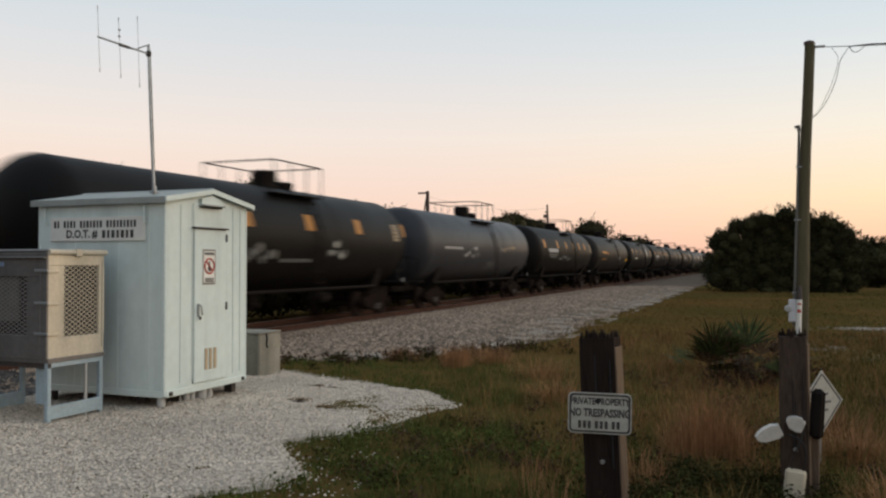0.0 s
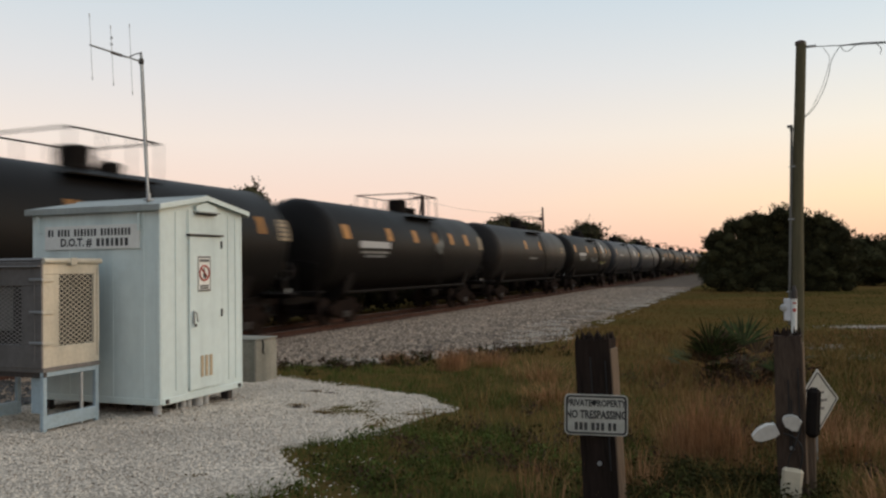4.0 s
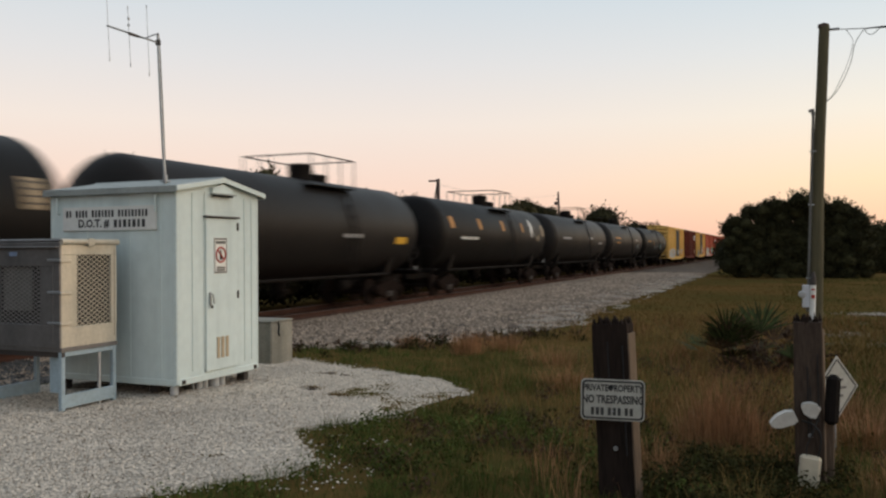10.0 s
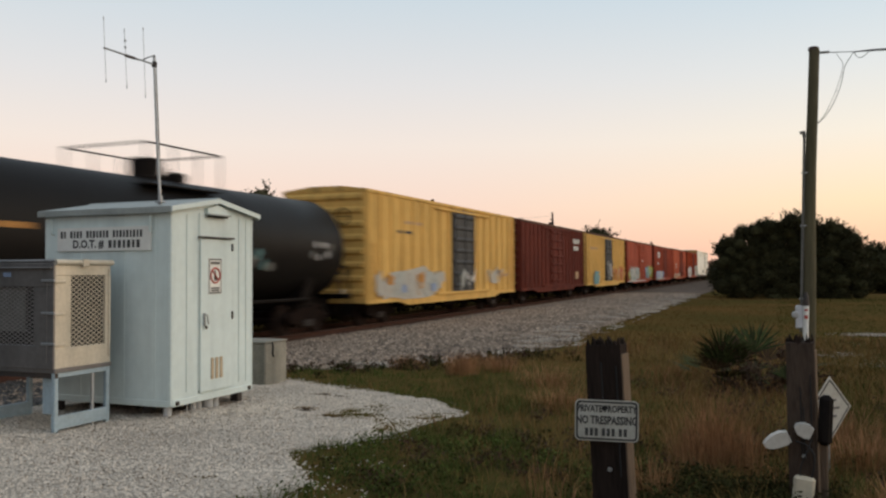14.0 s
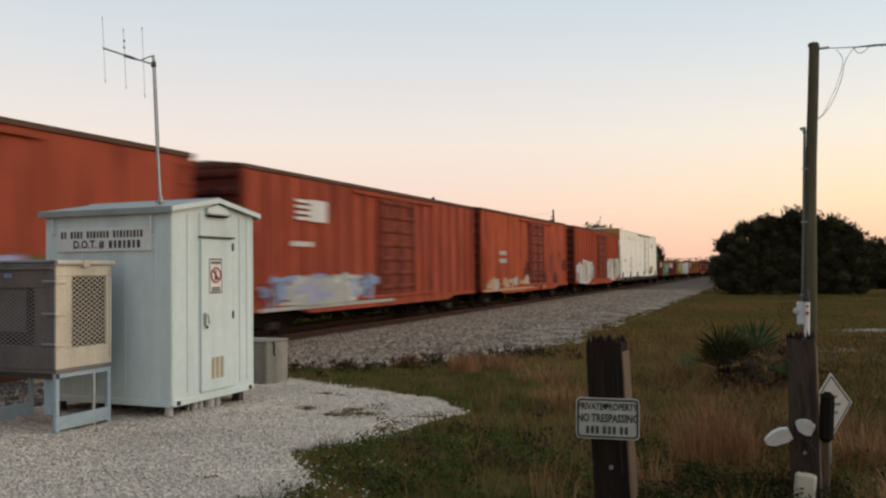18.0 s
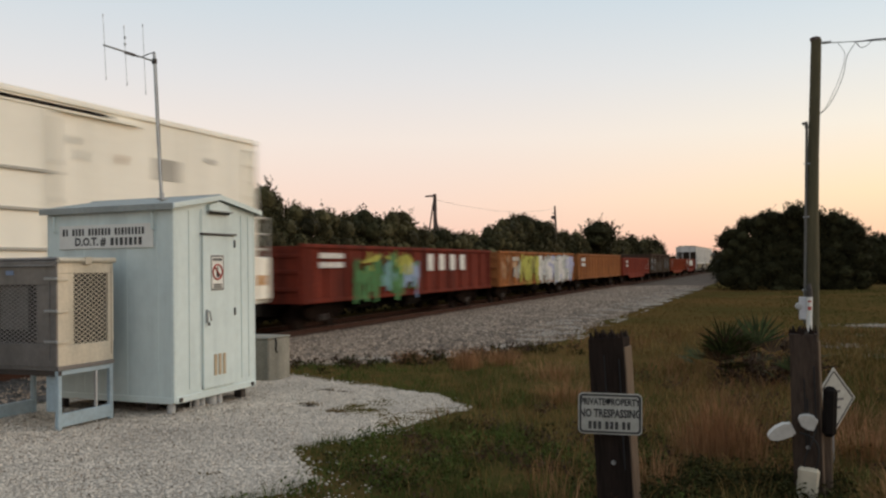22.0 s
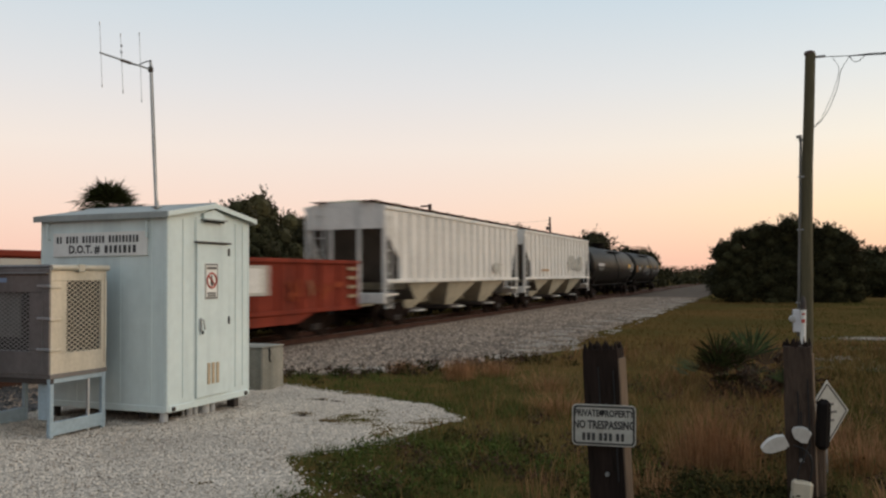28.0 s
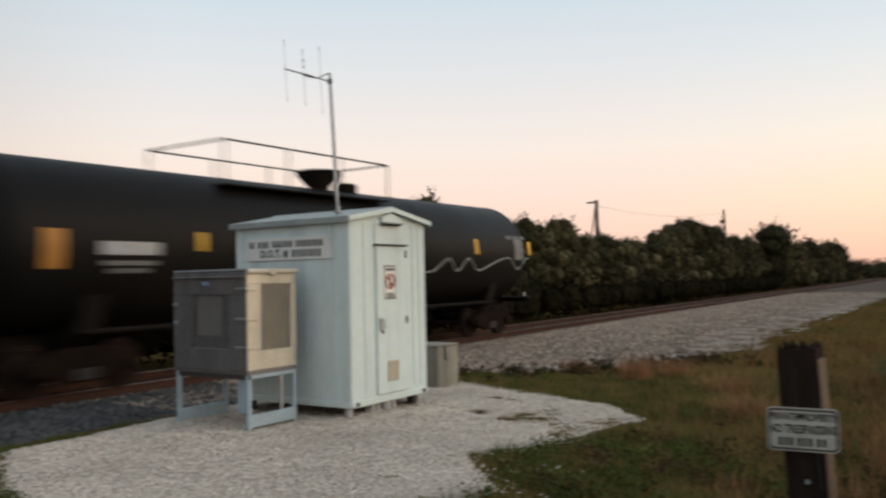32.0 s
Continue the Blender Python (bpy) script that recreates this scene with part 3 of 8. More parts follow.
def track_bed():
    # access road and grey ballast, one gently falling strip
    ys = list(np.concatenate([np.arange(-60, 0, 6.0), np.arange(0, 60, 0.5), np.arange(60, 260, 4.0)]))
    V, F = [], []
    cols = 9
    for y in ys:
        e = float(road_edge(y)) + 0.28 * noise.noise((0, y * 0.8, 2)) + 0.16 * noise.noise((0, y * 2.7, 5))
        for k in range(cols):
            u = k / (cols - 1)
            x = -12.45 + (e + 12.45) * u
            z = -0.245 + 0.06 * math.sin(u * math.pi) * 0.8 + 0.03 * u + 0.02 * noise.noise((x * 0.8, y * 0.8, 3))
            if k == cols - 1:
                z = gz(x, y) - 0.05
            elif k == cols - 2:
                z = max(z, gz(x, y) + 0.02)
            V.append((x, y, z))
    for j in range(len(ys) - 1):
        for k in range(cols - 1):
            a = j * cols + k
            F.append((a, a + 1, a + cols + 1, a + cols))
    soup("gravel_road", V, F, "gravel_grey", "grey-brown ballast shoulder and gravel track road beside the line", "road", "structure").data.shade_smooth()
    # pale crushed shell along the worn edge of the road
    n = 30000
    y = 15.2 + 50 * RNG.random(n) ** 1.7
    x = road_edge(y) + 0.35 - 2.3 * RNG.random(n) ** 1.3
    ok = np.array([noise.noise((a * 0.8, b * 0.9, 6)) + 0.5 * noise.noise((a * 2.4, b * 2.0, 2)) for a, b in zip(x, y)]) > 0.12
    x, y = x[ok], y[ok]
    pebbles("crushed_shell", np.stack([x, y, -0.185 + 0 * x], 1), 0.016, 0.04, "stone_shell", "pale crushed shell on the worn road edge", "gravel", 0.5)
    # bare sandy patch out in the field
    n = 10500
    k = RNG.integers(0, 4, n)
    x = np.array([2.3, 1.35, 1.9, 3.0])[k] + RNG.normal(0, 1, n) * np.array([0.62, 0.22, 0.42, 0.7])[k]
    y = np.array([23.0, 19.7, 18.2, 26.6])[k] + RNG.normal(0, 1, n) * np.array([0.40, 0.22, 0.30, 0.35])[k]
    ok = np.array([noise.noise((a * 1.8, b * 3.2, 11)) for a, b in zip(x, y)]) > -0.05
    x, y = x[ok], y[ok]
    pebbles("sand_patch", np.stack([x, y, [gz(a, b) + 0.02 for a, b in zip(x, y)]], 1), 0.012, 0.034, "stone_shell", "pale bare sandy patches in the field", "sand", 0.35)
    # damp dark stones in the low ground between the pad and the line
    n = 16000
    x, y = RNG.uniform(-12.3, -9.0, n), RNG.uniform(-3, 10.5, n)
    ok = ~inside(x, y, PAD)
    x, y = x[ok], y[ok]
    pebbles("damp_stone", np.stack([x, y, -0.185 + 0 * x], 1), 0.035, 0.095, "stone_dark", "damp dark stones in the hollow beside the gravel", "ballast", 0.7)
    n = 52000
    y = 8 + 62 * RNG.random(n) ** 1.7
    e = road_edge(y)
    x = -12.5 + (e - 0.1 + 12.5) * RNG.random(n) ** 1.8
    z = -0.235 + 0.045 * np.sin((x + 12.45) / (e + 12.45) * np.pi)
    pebbles("ballast_stone", np.stack([x, y, z], 1), 0.028, 0.080, "stone_grey", "loose grey ballast stones", "ballast", 0.8)
    s2 = Shape()
    prof = [(-17.2, -0.60), (-15.6, -0.315), (-12.4, -0.315), (-12.3, -0.40), (-12.3, -0.6)]
    s2.prism(prof, -80, 420, "y")
    tagged(new("track_bed", s2.mesh("track_bed", "rust_ballast")), "rust-stained ballast under the track", "ballast", kind="structure")
    n = 14000
    y = 4 + 60 * RNG.random(n) ** 1.5
    x = RNG.uniform(-15.5, -12.3, n)
    pebbles("rusty_stone", np.stack([x, y, np.full(n, -0.31)], 1), 0.025, 0.05, "rust_ballast", "rust-brown ballast stones between the sleepers", "ballast", 0.8)


def rail_line():
    """Two rails on wooden sleepers."""
    line = thing("railway_track", "single railway track of rusty rails on dark wooden sleepers", "railway track", kind="structure")
    for side in (-1, 1):
        x = TRACK + side * 0.7525
        s = Shape()
        z = RAIL
        s.prism([(x - 0.07, z - 0.175), (x + 0.07, z - 0.175), (x + 0.07, z - 0.16), (x + 0.012, z - 0.135), (x + 0.012, z - 0.045), (x + 0.036, z - 0.035),
                 (x + 0.036, z - 0.004), (x - 0.036, z - 0.004), (x - 0.036, z - 0.035), (x - 0.012, z - 0.045), (x - 0.012, z - 0.135), (x - 0.07, z - 0.16)], -80, 420, "y")
        r = part("rail", s, "rail_steel", line)
        part("rail_head", Shape().box((x, 170, z), (0.062, 500, 0.008), 0.003), "rail_head", r, "worn bright running surface")

    def tie():
        return Shape().box((0, 0, 0), (2.6, 0.23, 0.17), 0.012)
    for k in range(150):
        y = 1.0 + k * 0.53
        part("sleeper", tie, "sleeper", line, at=pose(TRACK + random.uniform(-0.04, 0.04), y + random.uniform(-0.03, 0.03), RAIL - 0.268 + random.uniform(-0.008, 0.004), 0, 0, random.uniform(-1, 1)), key="sleeper")
    s = Shape()
    for k in range(300):
        s.box((TRACK, 80.7 + k * 0.53, RAIL - 0.268), (2.6, 0.23, 0.17))
    for k in range(140):
        s.box((TRACK, 0.3 - k * 0.53, RAIL - 0.268), (2.6, 0.23, 0.17))
    tagged(part("far_sleepers", s, "sleeper", line), kind="stuff")


# ---- the relay hut ----
HX, HY, HW, HD = -6.79, 8.01, 2.04, 1.67      # near corner; width along -x, depth along +y
HB, HT = 0.10, 2.49                            # underside and eaves


def relay_hut():
    hut = thing("relay_hut", "pale blue-white sheet-metal railway relay hut with a gable roof", "hut", at=(HX - HW / 2, HY + HD / 2, 0))
    hw, hd = HW / 2, HD / 2
    h = HT - HB
    part("wall_panel", Shape().box((0, -hd + 0.02, HB + h / 2), (HW - 0.08, 0.04, h), 0.004), "hut_paint", hut, "plain sheet wall behind the name board")
    part("wall_panel", Shape().box((0, hd - 0.02, HB + h / 2), (HW - 0.08, 0.04, h), 0.004), "hut_paint", hut)
    part("wall_panel", Shape().box((-hw + 0.02, 0, HB + h / 2), (0.04, HD - 0.08, h), 0.004), "hut_paint", hut)
    # the door side: wall with gable
    g = [(-hd + 0.04, HB), (hd - 0.04, HB), (hd - 0.04, HT), (0, HT + 0.13), (-hd + 0.04, HT)]
    part("door_wall", Shape().prism(g, hw - 0.04, hw, "x"), "hut_paint", hut, "door wall with gable")
    part("gable_wall", Shape().prism(g, -hw - 0.003, -hw + 0.001, "x"), "hut_paint", hut)
    for sx in (-1, 1):
        for sy in (-1, 1):
            part("corner_post", Shape().box((sx * (hw - 0.02), sy * (hd - 0.02), HB + h / 2), (0.05, 0.05, h), 0.012), "hut_trim", hut)
    part("base_rail", Shape().box((0, -hd + 0.015, HB + 0.03), (HW - 0.06, 0.05, 0.08), 0.006), "hut_trim", hut)
    part("base_rail", Shape().box((hw - 0.012, 0, HB + 0.03), (0.05, HD - 0.06, 0.08), 0.006), "hut_trim", hut)
    part("floor_pan", Shape().box((0, 0, HB + 0.01), (HW - 0.1, HD - 0.1, 0.05)), "hut_shadow_gap", hut)
    for y in (-0.55, -0.33, 0.52, 0.68):
        part("wall_seam", Shape().box((hw + 0.004, y, HB + h / 2 + 0.05), (0.012, 0.02, h - 0.18), 0.004), "hut_trim", hut)
    for x in (-0.4, 0.3, 0.78):
        part("wall_seam", Shape().box((x, -hd - 0.002, HB + h / 2), (0.02, 0.008, h - 0.1), 0.003), "hut_trim", hut)
    # roof of two sheets, ridge along x
    ov, t = 0.06, 0.035
    for s in (-1, 1):
        o = [(0, HT + 0.150 + t), (0, HT + 0.150), (s * (hd + ov), HT + 0.0), (s * (hd + ov), HT - 0.045), (s * (hd + ov + 0.015), HT - 0.045), (s * (hd + ov + 0.015), HT + t - 0.005)]
        part("roof_sheet", Shape().prism(o, -hw - ov, hw + ov, "x"), "hut_roof", hut)
    part("ridge_cap", Shape().prism([(-0.09, HT + 0.161), (0, HT + 0.191), (0.09, HT + 0.161), (0, HT + 0.201)], -hw - ov - 0.01, hw + ov + 0.01, "x"), "hut_roof", hut)
    for s in (-1, 1):
        o = [(0, HT + 0.187), (0, HT + 0.125), (s * (hd + ov + 0.015), HT - 0.03), (s * (hd + ov + 0.015), HT + 0.03)]
        part("gable_trim", Shape().prism(o, hw + ov + 0.001, hw + ov + 0.022, "x"), "hut_trim", hut)
    # louvre under the gable, door with its fittings
    vent = part("gable_vent", Shape().prism([(-0.20, HT - 0.03), (0.20, HT - 0.03), (0.20, HT + 0.05), (0, HT + 0.105), (-0.20, HT + 0.05)], hw, hw + 0.05, "x"), "hut_trim", hut)
    part("vent_hood", Shape().box((hw + 0.055, 0, HT - 0.03), (0.10, 0.44, 0.02), 0.004), "hut_roof", vent)
    part("vent_gap", Shape().box((hw + 0.052, 0, HT - 0.052), (0.02, 0.40, 0.02)), "hut_shadow_gap", vent)
    dw, dz0, dz1 = 0.64, 0.20, 2.15
    dy = 0.005
    part("transom_panel", Shape().box((hw + 0.006, dy, dz1 + 0.18), (0.016, dw, 0.31), 0.004), "hut_paint", hut)
    door = part("door", Shape().box((hw + 0.012, dy, (dz0 + dz1) / 2), (0.035, dw, dz1 - dz0), 0.006), "hut_paint", hut, "flush steel door")
    part("door_gap", Shape().box((hw + 0.002, dy, (dz0 + dz1) / 2), (0.012, dw + 0.008, dz1 - dz0 + 0.008)), "hut_shadow_gap", door)
    part("drip_rail", Shape().box((hw + 0.03, dy, dz1 + 0.018), (0.06, dw + 0.06, 0.022), 0.004), "steel_dark", door)
    part("door_handle", Shape().box((hw + 0.045, dy - 0.26, 1.12), (0.02, 0.035, 0.17), 0.006).tube([(hw + 0.05, dy - 0.26, 1.18), (hw + 0.085, dy - 0.26, 1.18), (hw + 0.085, dy - 0.235, 1.06)], 0.010), "steel_galv", door)
    part("padlock", Shape().box((hw + 0.06, dy - 0.245, 1.02), (0.022, 0.03, 0.04), 0.006), "steel_dark", door)
    for z in (dz1 - 0.10, 1.15):
        part("hinge", Shape().box((hw + 0.035, dy + dw / 2 + 0.005, z), (0.025, 0.025, 0.10), 0.005), "steel_dark", door)
    # vent strips low on the door
    for k in range(3):
        part("vent_strip", Shape().box((hw + 0.035, dy - 0.09 + k * 0.09, 0.485), (0.012, 0.055, 0.27), 0.003), "vent_tan", door, "faded tan vent strip")
    wz = 0.27
    warn = part("warning_sign", Shape().box((hw + 0.033, dy - 0.04, wz + 1.40), (0.008, 0.27, 0.46), 0.002), "sign_white", door, "white keep-out sign with a red ring")
    part("sign_border", Shape().box((hw + 0.036, dy - 0.04, wz + 1.615), (0.006, 0.25, 0.02)).box((hw + 0.036, dy - 0.04, wz + 1.185), (0.006, 0.25, 0.02))
         .box((hw + 0.036, dy - 0.160, wz + 1.40), (0.006, 0.012, 0.43)).box((hw + 0.036, dy + 0.080, wz + 1.40), (0.006, 0.012, 0.43)), "letter_grey", warn)
    ring = [(hw + 0.039, dy - 0.04 + 0.095 * math.cos(a), wz + 1.41 + 0.095 * math.sin(a)) for a in np.linspace(0, 6.2832, 25)]
    part("prohibition_ring", Shape().tube(ring, 0.011, 6).tube([(hw + 0.04, dy - 0.095, wz + 1.465), (hw + 0.04, dy + 0.015, wz + 1.355)], 0.010, 6), "letter_red", warn)
    part("pictogram", Shape().box((hw + 0.038, dy - 0.04, wz + 1.40), (0.004, 0.03, 0.09), 0.002).box((hw + 0.038, dy - 0.055, wz + 1.37), (0.004, 0.016, 0.07)).box((hw + 0.038, dy - 0.022, wz + 1.37), (0.004, 0.016, 0.07))
         .box((hw + 0.038, dy - 0.04, wz + 1.462), (0.004, 0.028, 0.028), 0.008), "letter_black", warn)
    for z in (1.57, 1.245, 1.215):
        part("text_bar", Shape().box((hw + 0.039, dy - 0.04, wz + z), (0.004, 0.17 if z < 1.5 else 0.19, 0.022 if z < 1.5 else 0.035)), "letter_grey", warn)
    # name board with two lines of lettering
    bx, bz = -0.03, HT - 0.345
    board = part("name_board", Shape().box((bx, -hd - 0.012, bz), (1.52, 0.02, 0.30), 0.003), "sign_white", hut, "white board with two lines of black lettering")
    x = bx - 0.70
    for count in (2, 4, 7, 9):
        for j in range(count):
            part("text_bar", Shape().box((x + 0.02, -hd - 0.0235, bz + 0.062), (0.034 - 0.008 * (j % 2), 0.004, 0.088)), "letter_black", board)
            x += 0.0535
        x += 0.055
    writing("D.O.T. #", 0.138, "letter_black", board, pose(bx - 0.24, -hd - 0.0235, bz - 0.065, 90, 0, 0))
    for k in range(7):
        part("text_bar", Shape().box((bx + 0.12 + k * 0.074, -hd - 0.0235, bz - 0.065), (0.048 - 0.012 * (k % 2), 0.004, 0.096)), "letter_black", board)
    for x in (-0.86, 0.74):
        part("lifting_bracket", Shape().tube([(x, -hd - 0.004, HT - 0.07), (x, -hd - 0.05, HT - 0.07), (x, -hd - 0.05, HT - 0.27), (x, -hd - 0.004, HT - 0.27)], 0.012), "hut_trim", hut)
    for y in (-hd + 0.1, hd - 0.1):
        part("tie_down", Shape().box((hw + 0.02, y, HB + 0.03), (0.03, 0.05, 0.05), 0.006), "steel_dark", hut)
    # piers and cable ducts under the floor
    for px, py in ((hw - 0.55, -hd + 0.25), (hw - 0.16, hd - 0.15), (-hw + 0.15, -hd + 0.1), (-hw + 0.15, hd - 0.15)):
        part("pier", Shape().box((px, py, (HB - 0.06) / 2 - 0.02), (0.13, 0.10, HB + 0.06), 0.01), "steel_dark", hut)
    for y, q in ((-0.77, 0.05), (-0.42, 0.012), (-0.31, 0.045), (-0.20, 0.045), (-0.02, 0.075), (0.14, 0.05)):
        part("cable_duct", Shape().tube([(hw - 0.10, y, -0.10), (hw - 0.10, y, HB)], q, 12), "conduit_grey", hut, smooth=True)
    return hut


def antenna_mast():
    x0, y0 = -7.19, 8.28
    a = thing("antenna_mast", "thin grey aerial mast with a three-element antenna beside the hut", "antenna", at=(x0, y0, 0))
    top, bx, bz = 4.46, -0.103, 4.363
    part("mast", Shape().tube([(0, 0, HT + 0.05), (-0.055, 0, 3.41), (-0.103, 0, 4.36), (-0.109, 0, top)], 0.020, 10, 0.016), "steel_galv", a, smooth=True)
    part("mast_foot", Shape().box((0, 0, HT + 0.12), (0.10, 0.10, 0.02), 0.004).tube([(0, 0, HT + 0.1), (0, 0, HT + 0.2)], 0.028), "steel_galv", a)
    part("boom", Shape().tube([(bx, 0.02, bz), (bx, -0.85, bz + 0.002)], 0.012), "steel_galv", a, smooth=True)
    part("boom_clamp", Shape().box((bx, 0, bz), (0.06, 0.05, 0.07), 0.01), "steel_dark", a)
    for y, z0, z1 in ((-0.835, 3.973, 4.721), (-0.50, 3.974, 4.670), (-0.181, 3.923, 4.773)):
        lo, hi = (bx + 0.022, y, z0), (bx - 0.022, y, z1)
        e = part("element", Shape().tube([lo, hi], 0.0034, 6), "steel_galv", a)
        for x, z in ((lo[0], z0), (hi[0], z1)):
            part("end_cap", Shape().tube([(x, y, z - 0.02), (x, y, z + 0.02)], 0.0065, 6), "steel_galv", e)
    for z in (4.46, 4.54):
        part("dipole_collar", Shape().tube([(bx - 0.006, -0.50, z - 0.012), (bx - 0.008, -0.50, z + 0.012)], 0.014, 8), "steel_galv", a)
    part("feed_box", Shape().box((bx, -0.43, bz - 0.004), (0.03, 0.17, 0.032), 0.006), "steel_dark", a)
    part("feed_cable", Shape().tube(slack([(bx, -0.36, bz - 0.01), (bx, -0.24, bz + 0.0), (bx, -0.10, bz + 0.07), (bx, -0.03, top), (bx + 0.004, 0.012, top - 0.03), (bx + 0.03, 0.022, 3.9), (-0.012, 0.024, 2.7)]), 0.007, 6), "wire_black", a)


def lattice(u0, u1, v0, v1, cols, rows, put, turn):
    """Expanded metal: short strands zigzagging between an even number of rows; put places a strand, turn tilts it."""
    s = Shape()
    du, dv = (u1 - u0) / (2 * cols), (v1 - v0) / (2 * rows)
    for k in range(2 * cols):
        for j in range(2 * rows):
            a = math.atan2(dv, du) * (1 if (j + k) % 2 else -1)
            size, m = turn(math.hypot(du, dv), a)
            s.box(put(u0 + du * (k + 0.5), v0 + dv * (j + 0.5)), size, 0, m)
    return s


def cooler():
    """A boxed air unit on a blue angle-iron stand."""
    c = thing("air_conditioner", "grey and cream air unit with mesh grilles on blue stand", "air conditioner", at=(-7.41, 6.86, 0))
    w, d, z0, z1 = 1.30, 0.82, 0.655, 1.835
    h = z1 - z0
    zc = (z0 + z1) / 2
    # front panel (grey) with a grille opening, facing -y
    gx0, gx1, ga, gb = -0.98, -0.29, z0 + 0.26, z1 - 0.27
    fr = Shape().box((-w / 2, -0.012, (gb + z1) / 2), (w, 0.024, z1 - gb), 0.006).box((-w / 2, -0.012, (z0 + ga) / 2), (w, 0.024, ga - z0), 0.006)
    fr.box(((gx1 + 0) / 2, -0.012, (ga + gb) / 2), (-gx1, 0.024, gb - ga)).box(((-w + gx0) / 2, -0.012, (ga + gb) / 2), (gx0 + w, 0.024, gb - ga))
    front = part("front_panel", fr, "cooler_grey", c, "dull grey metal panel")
    part("grille_mesh", lattice(gx0, gx1, ga, gb, 8, 14, lambda u, v: (u, -0.008, v), lambda n, a: ((n, 0.004, 0.0075), Matrix.Rotation(a, 3, "Y"))), "mesh_dark", front, "expanded metal mesh")
    part("grille_dark", Shape().box(((gx0 + gx1) / 2, 0.10, (ga + gb) / 2), (gx1 - gx0 + 0.1, 0.02, gb - ga + 0.1)), "cooler_inside", front)
    # added grey sheet: stands for light seen through to the back grille
    part("filter_pad", Shape().box((gx0 + 0.24, 0.075, gb - 0.26), (0.44, 0.03, 0.50), 0.01), "placard_dull", front, "grey patch standing for the view through to the back grille")
    # a raised hatch frame, its hasps and the rain lip above it
    for x in (-w + 0.06, -0.10):
        part("door_edge", Shape().box((x, -0.028, zc - 0.06), (0.018, 0.012, h - 0.28), 0.003), "cooler_grey", front)
    part("rain_lip", Shape().box((-w / 2, -0.040, z1 - 0.055), (w - 0.02, 0.05, 0.018), 0.006), "cooler_grey", front)
    for z in (zc + 0.20, zc - 0.02):
        part("hasp", Shape().box((-w + 0.05, -0.036, z), (0.08, 0.02, 0.045), 0.006), "steel_galv", front)
    # side panel (cream, its colour lightened for the dusk glow) facing +x
    sy0, sy1, sa, sb = 0.22, 0.735, z0 + 0.23, z1 - 0.145
    sd = Shape().box((-0.012, d / 2, (sb + z1) / 2), (0.024, d, z1 - sb), 0.006).box((-0.012, d / 2, (z0 + sa) / 2), (0.024, d, sa - z0), 0.006)
    sd.box((-0.012, sy0 / 2, (sa + sb) / 2), (0.024, sy0, sb - sa)).box((-0.012, (sy1 + d) / 2, (sa + sb) / 2), (0.024, d - sy1, sb - sa))
    side = part("side_panel", sd, "cooler_cream_lit", c, "cream metal panel, dusk light put into its colour")
    part("grille_mesh", lattice(sy0, sy1, sa, sb, 6, 15, lambda u, v: (-0.008, u, v), lambda n, a: ((0.004, n, 0.0085), Matrix.Rotation(a, 3, "X"))), "cooler_cream_lit", side, "expanded metal mesh")
    part("grille_dark", Shape().box((-0.11, (sy0 + sy1) / 2, (sa + sb) / 2), (0.02, sy1 - sy0 + 0.1, sb - sa + 0.1)), "cooler_inside", side)
    part("door_edge", Shape().box((0.006, d - 0.035, zc), (0.014, 0.016, h - 0.14), 0.003), "cooler_cream_lit", side)
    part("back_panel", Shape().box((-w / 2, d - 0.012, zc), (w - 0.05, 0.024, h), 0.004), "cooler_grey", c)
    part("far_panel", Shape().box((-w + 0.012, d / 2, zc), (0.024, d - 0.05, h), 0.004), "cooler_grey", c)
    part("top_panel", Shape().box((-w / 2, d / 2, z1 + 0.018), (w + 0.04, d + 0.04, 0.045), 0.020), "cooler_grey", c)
    part("rolled_edge", Shape().tube([(0.008, -0.012, z1 + 0.006), (0.008, d + 0.012, z1 + 0.006)], 0.034, 12), "cooler_cream_lit", c, "rolled top edge in the lightened cream", smooth=True)
    part("base_pan", Shape().box((-w / 2, d / 2, z0 - 0.02), (w + 0.02, d + 0.02, 0.05), 0.006), "cooler_grey", c)
    part("maker_plate", Shape().box((-w + 0.60, -0.028, z1 - 0.13), (0.12, 0.008, 0.05), 0.002), "spray_blue", front, "small blue plate")
    for zz in (z0 + 0.28, z0 + 0.62, z0 + 0.98):
        part("latch", Shape().box((-0.07, -0.034, zz), (0.20, 0.02, 0.032), 0.006), "steel_galv", front)
        part("latch", Shape().box((0.012, 0.055, zz - 0.012), (0.016, 0.15, 0.030), 0.005), "cooler_cream_lit", side)
    part("top_clip", Shape().box((0.03, 0.40, z1 + 0.0), (0.03, 0.10, 0.09), 0.008), "cooler_cream_lit", side)
    for x, y in ((-0.03, 0.03), (-0.03, d - 0.03), (-w + 0.03, 0.03), (-w + 0.03, d - 0.03)):
        part("leg", Shape().box((x, y, z0 / 2 - 0.045), (0.055, 0.055, z0 + 0.01), 0.008), "stand_blue", c)
    part("leg", Shape().box((-0.03, 0.57, z0 / 2 - 0.045), (0.03, 0.03, z0 + 0.01), 0.004), "conduit_grey", c, "thin grey inner leg")
    part("corner_plate", Shape().box((-0.16, 0.06, z0 / 2 + 0.06), (0.16, 0.012, z0 * 0.74), 0.004), "stand_blue", c, "blue gusset plate")
    for y in (0.03, d - 0.03):
        part("stand_rail", Shape().box((-w / 2, y, z0 - 0.075), (w, 0.05, 0.06), 0.006), "stand_blue" if y > 0.1 else "steel_dark", c)
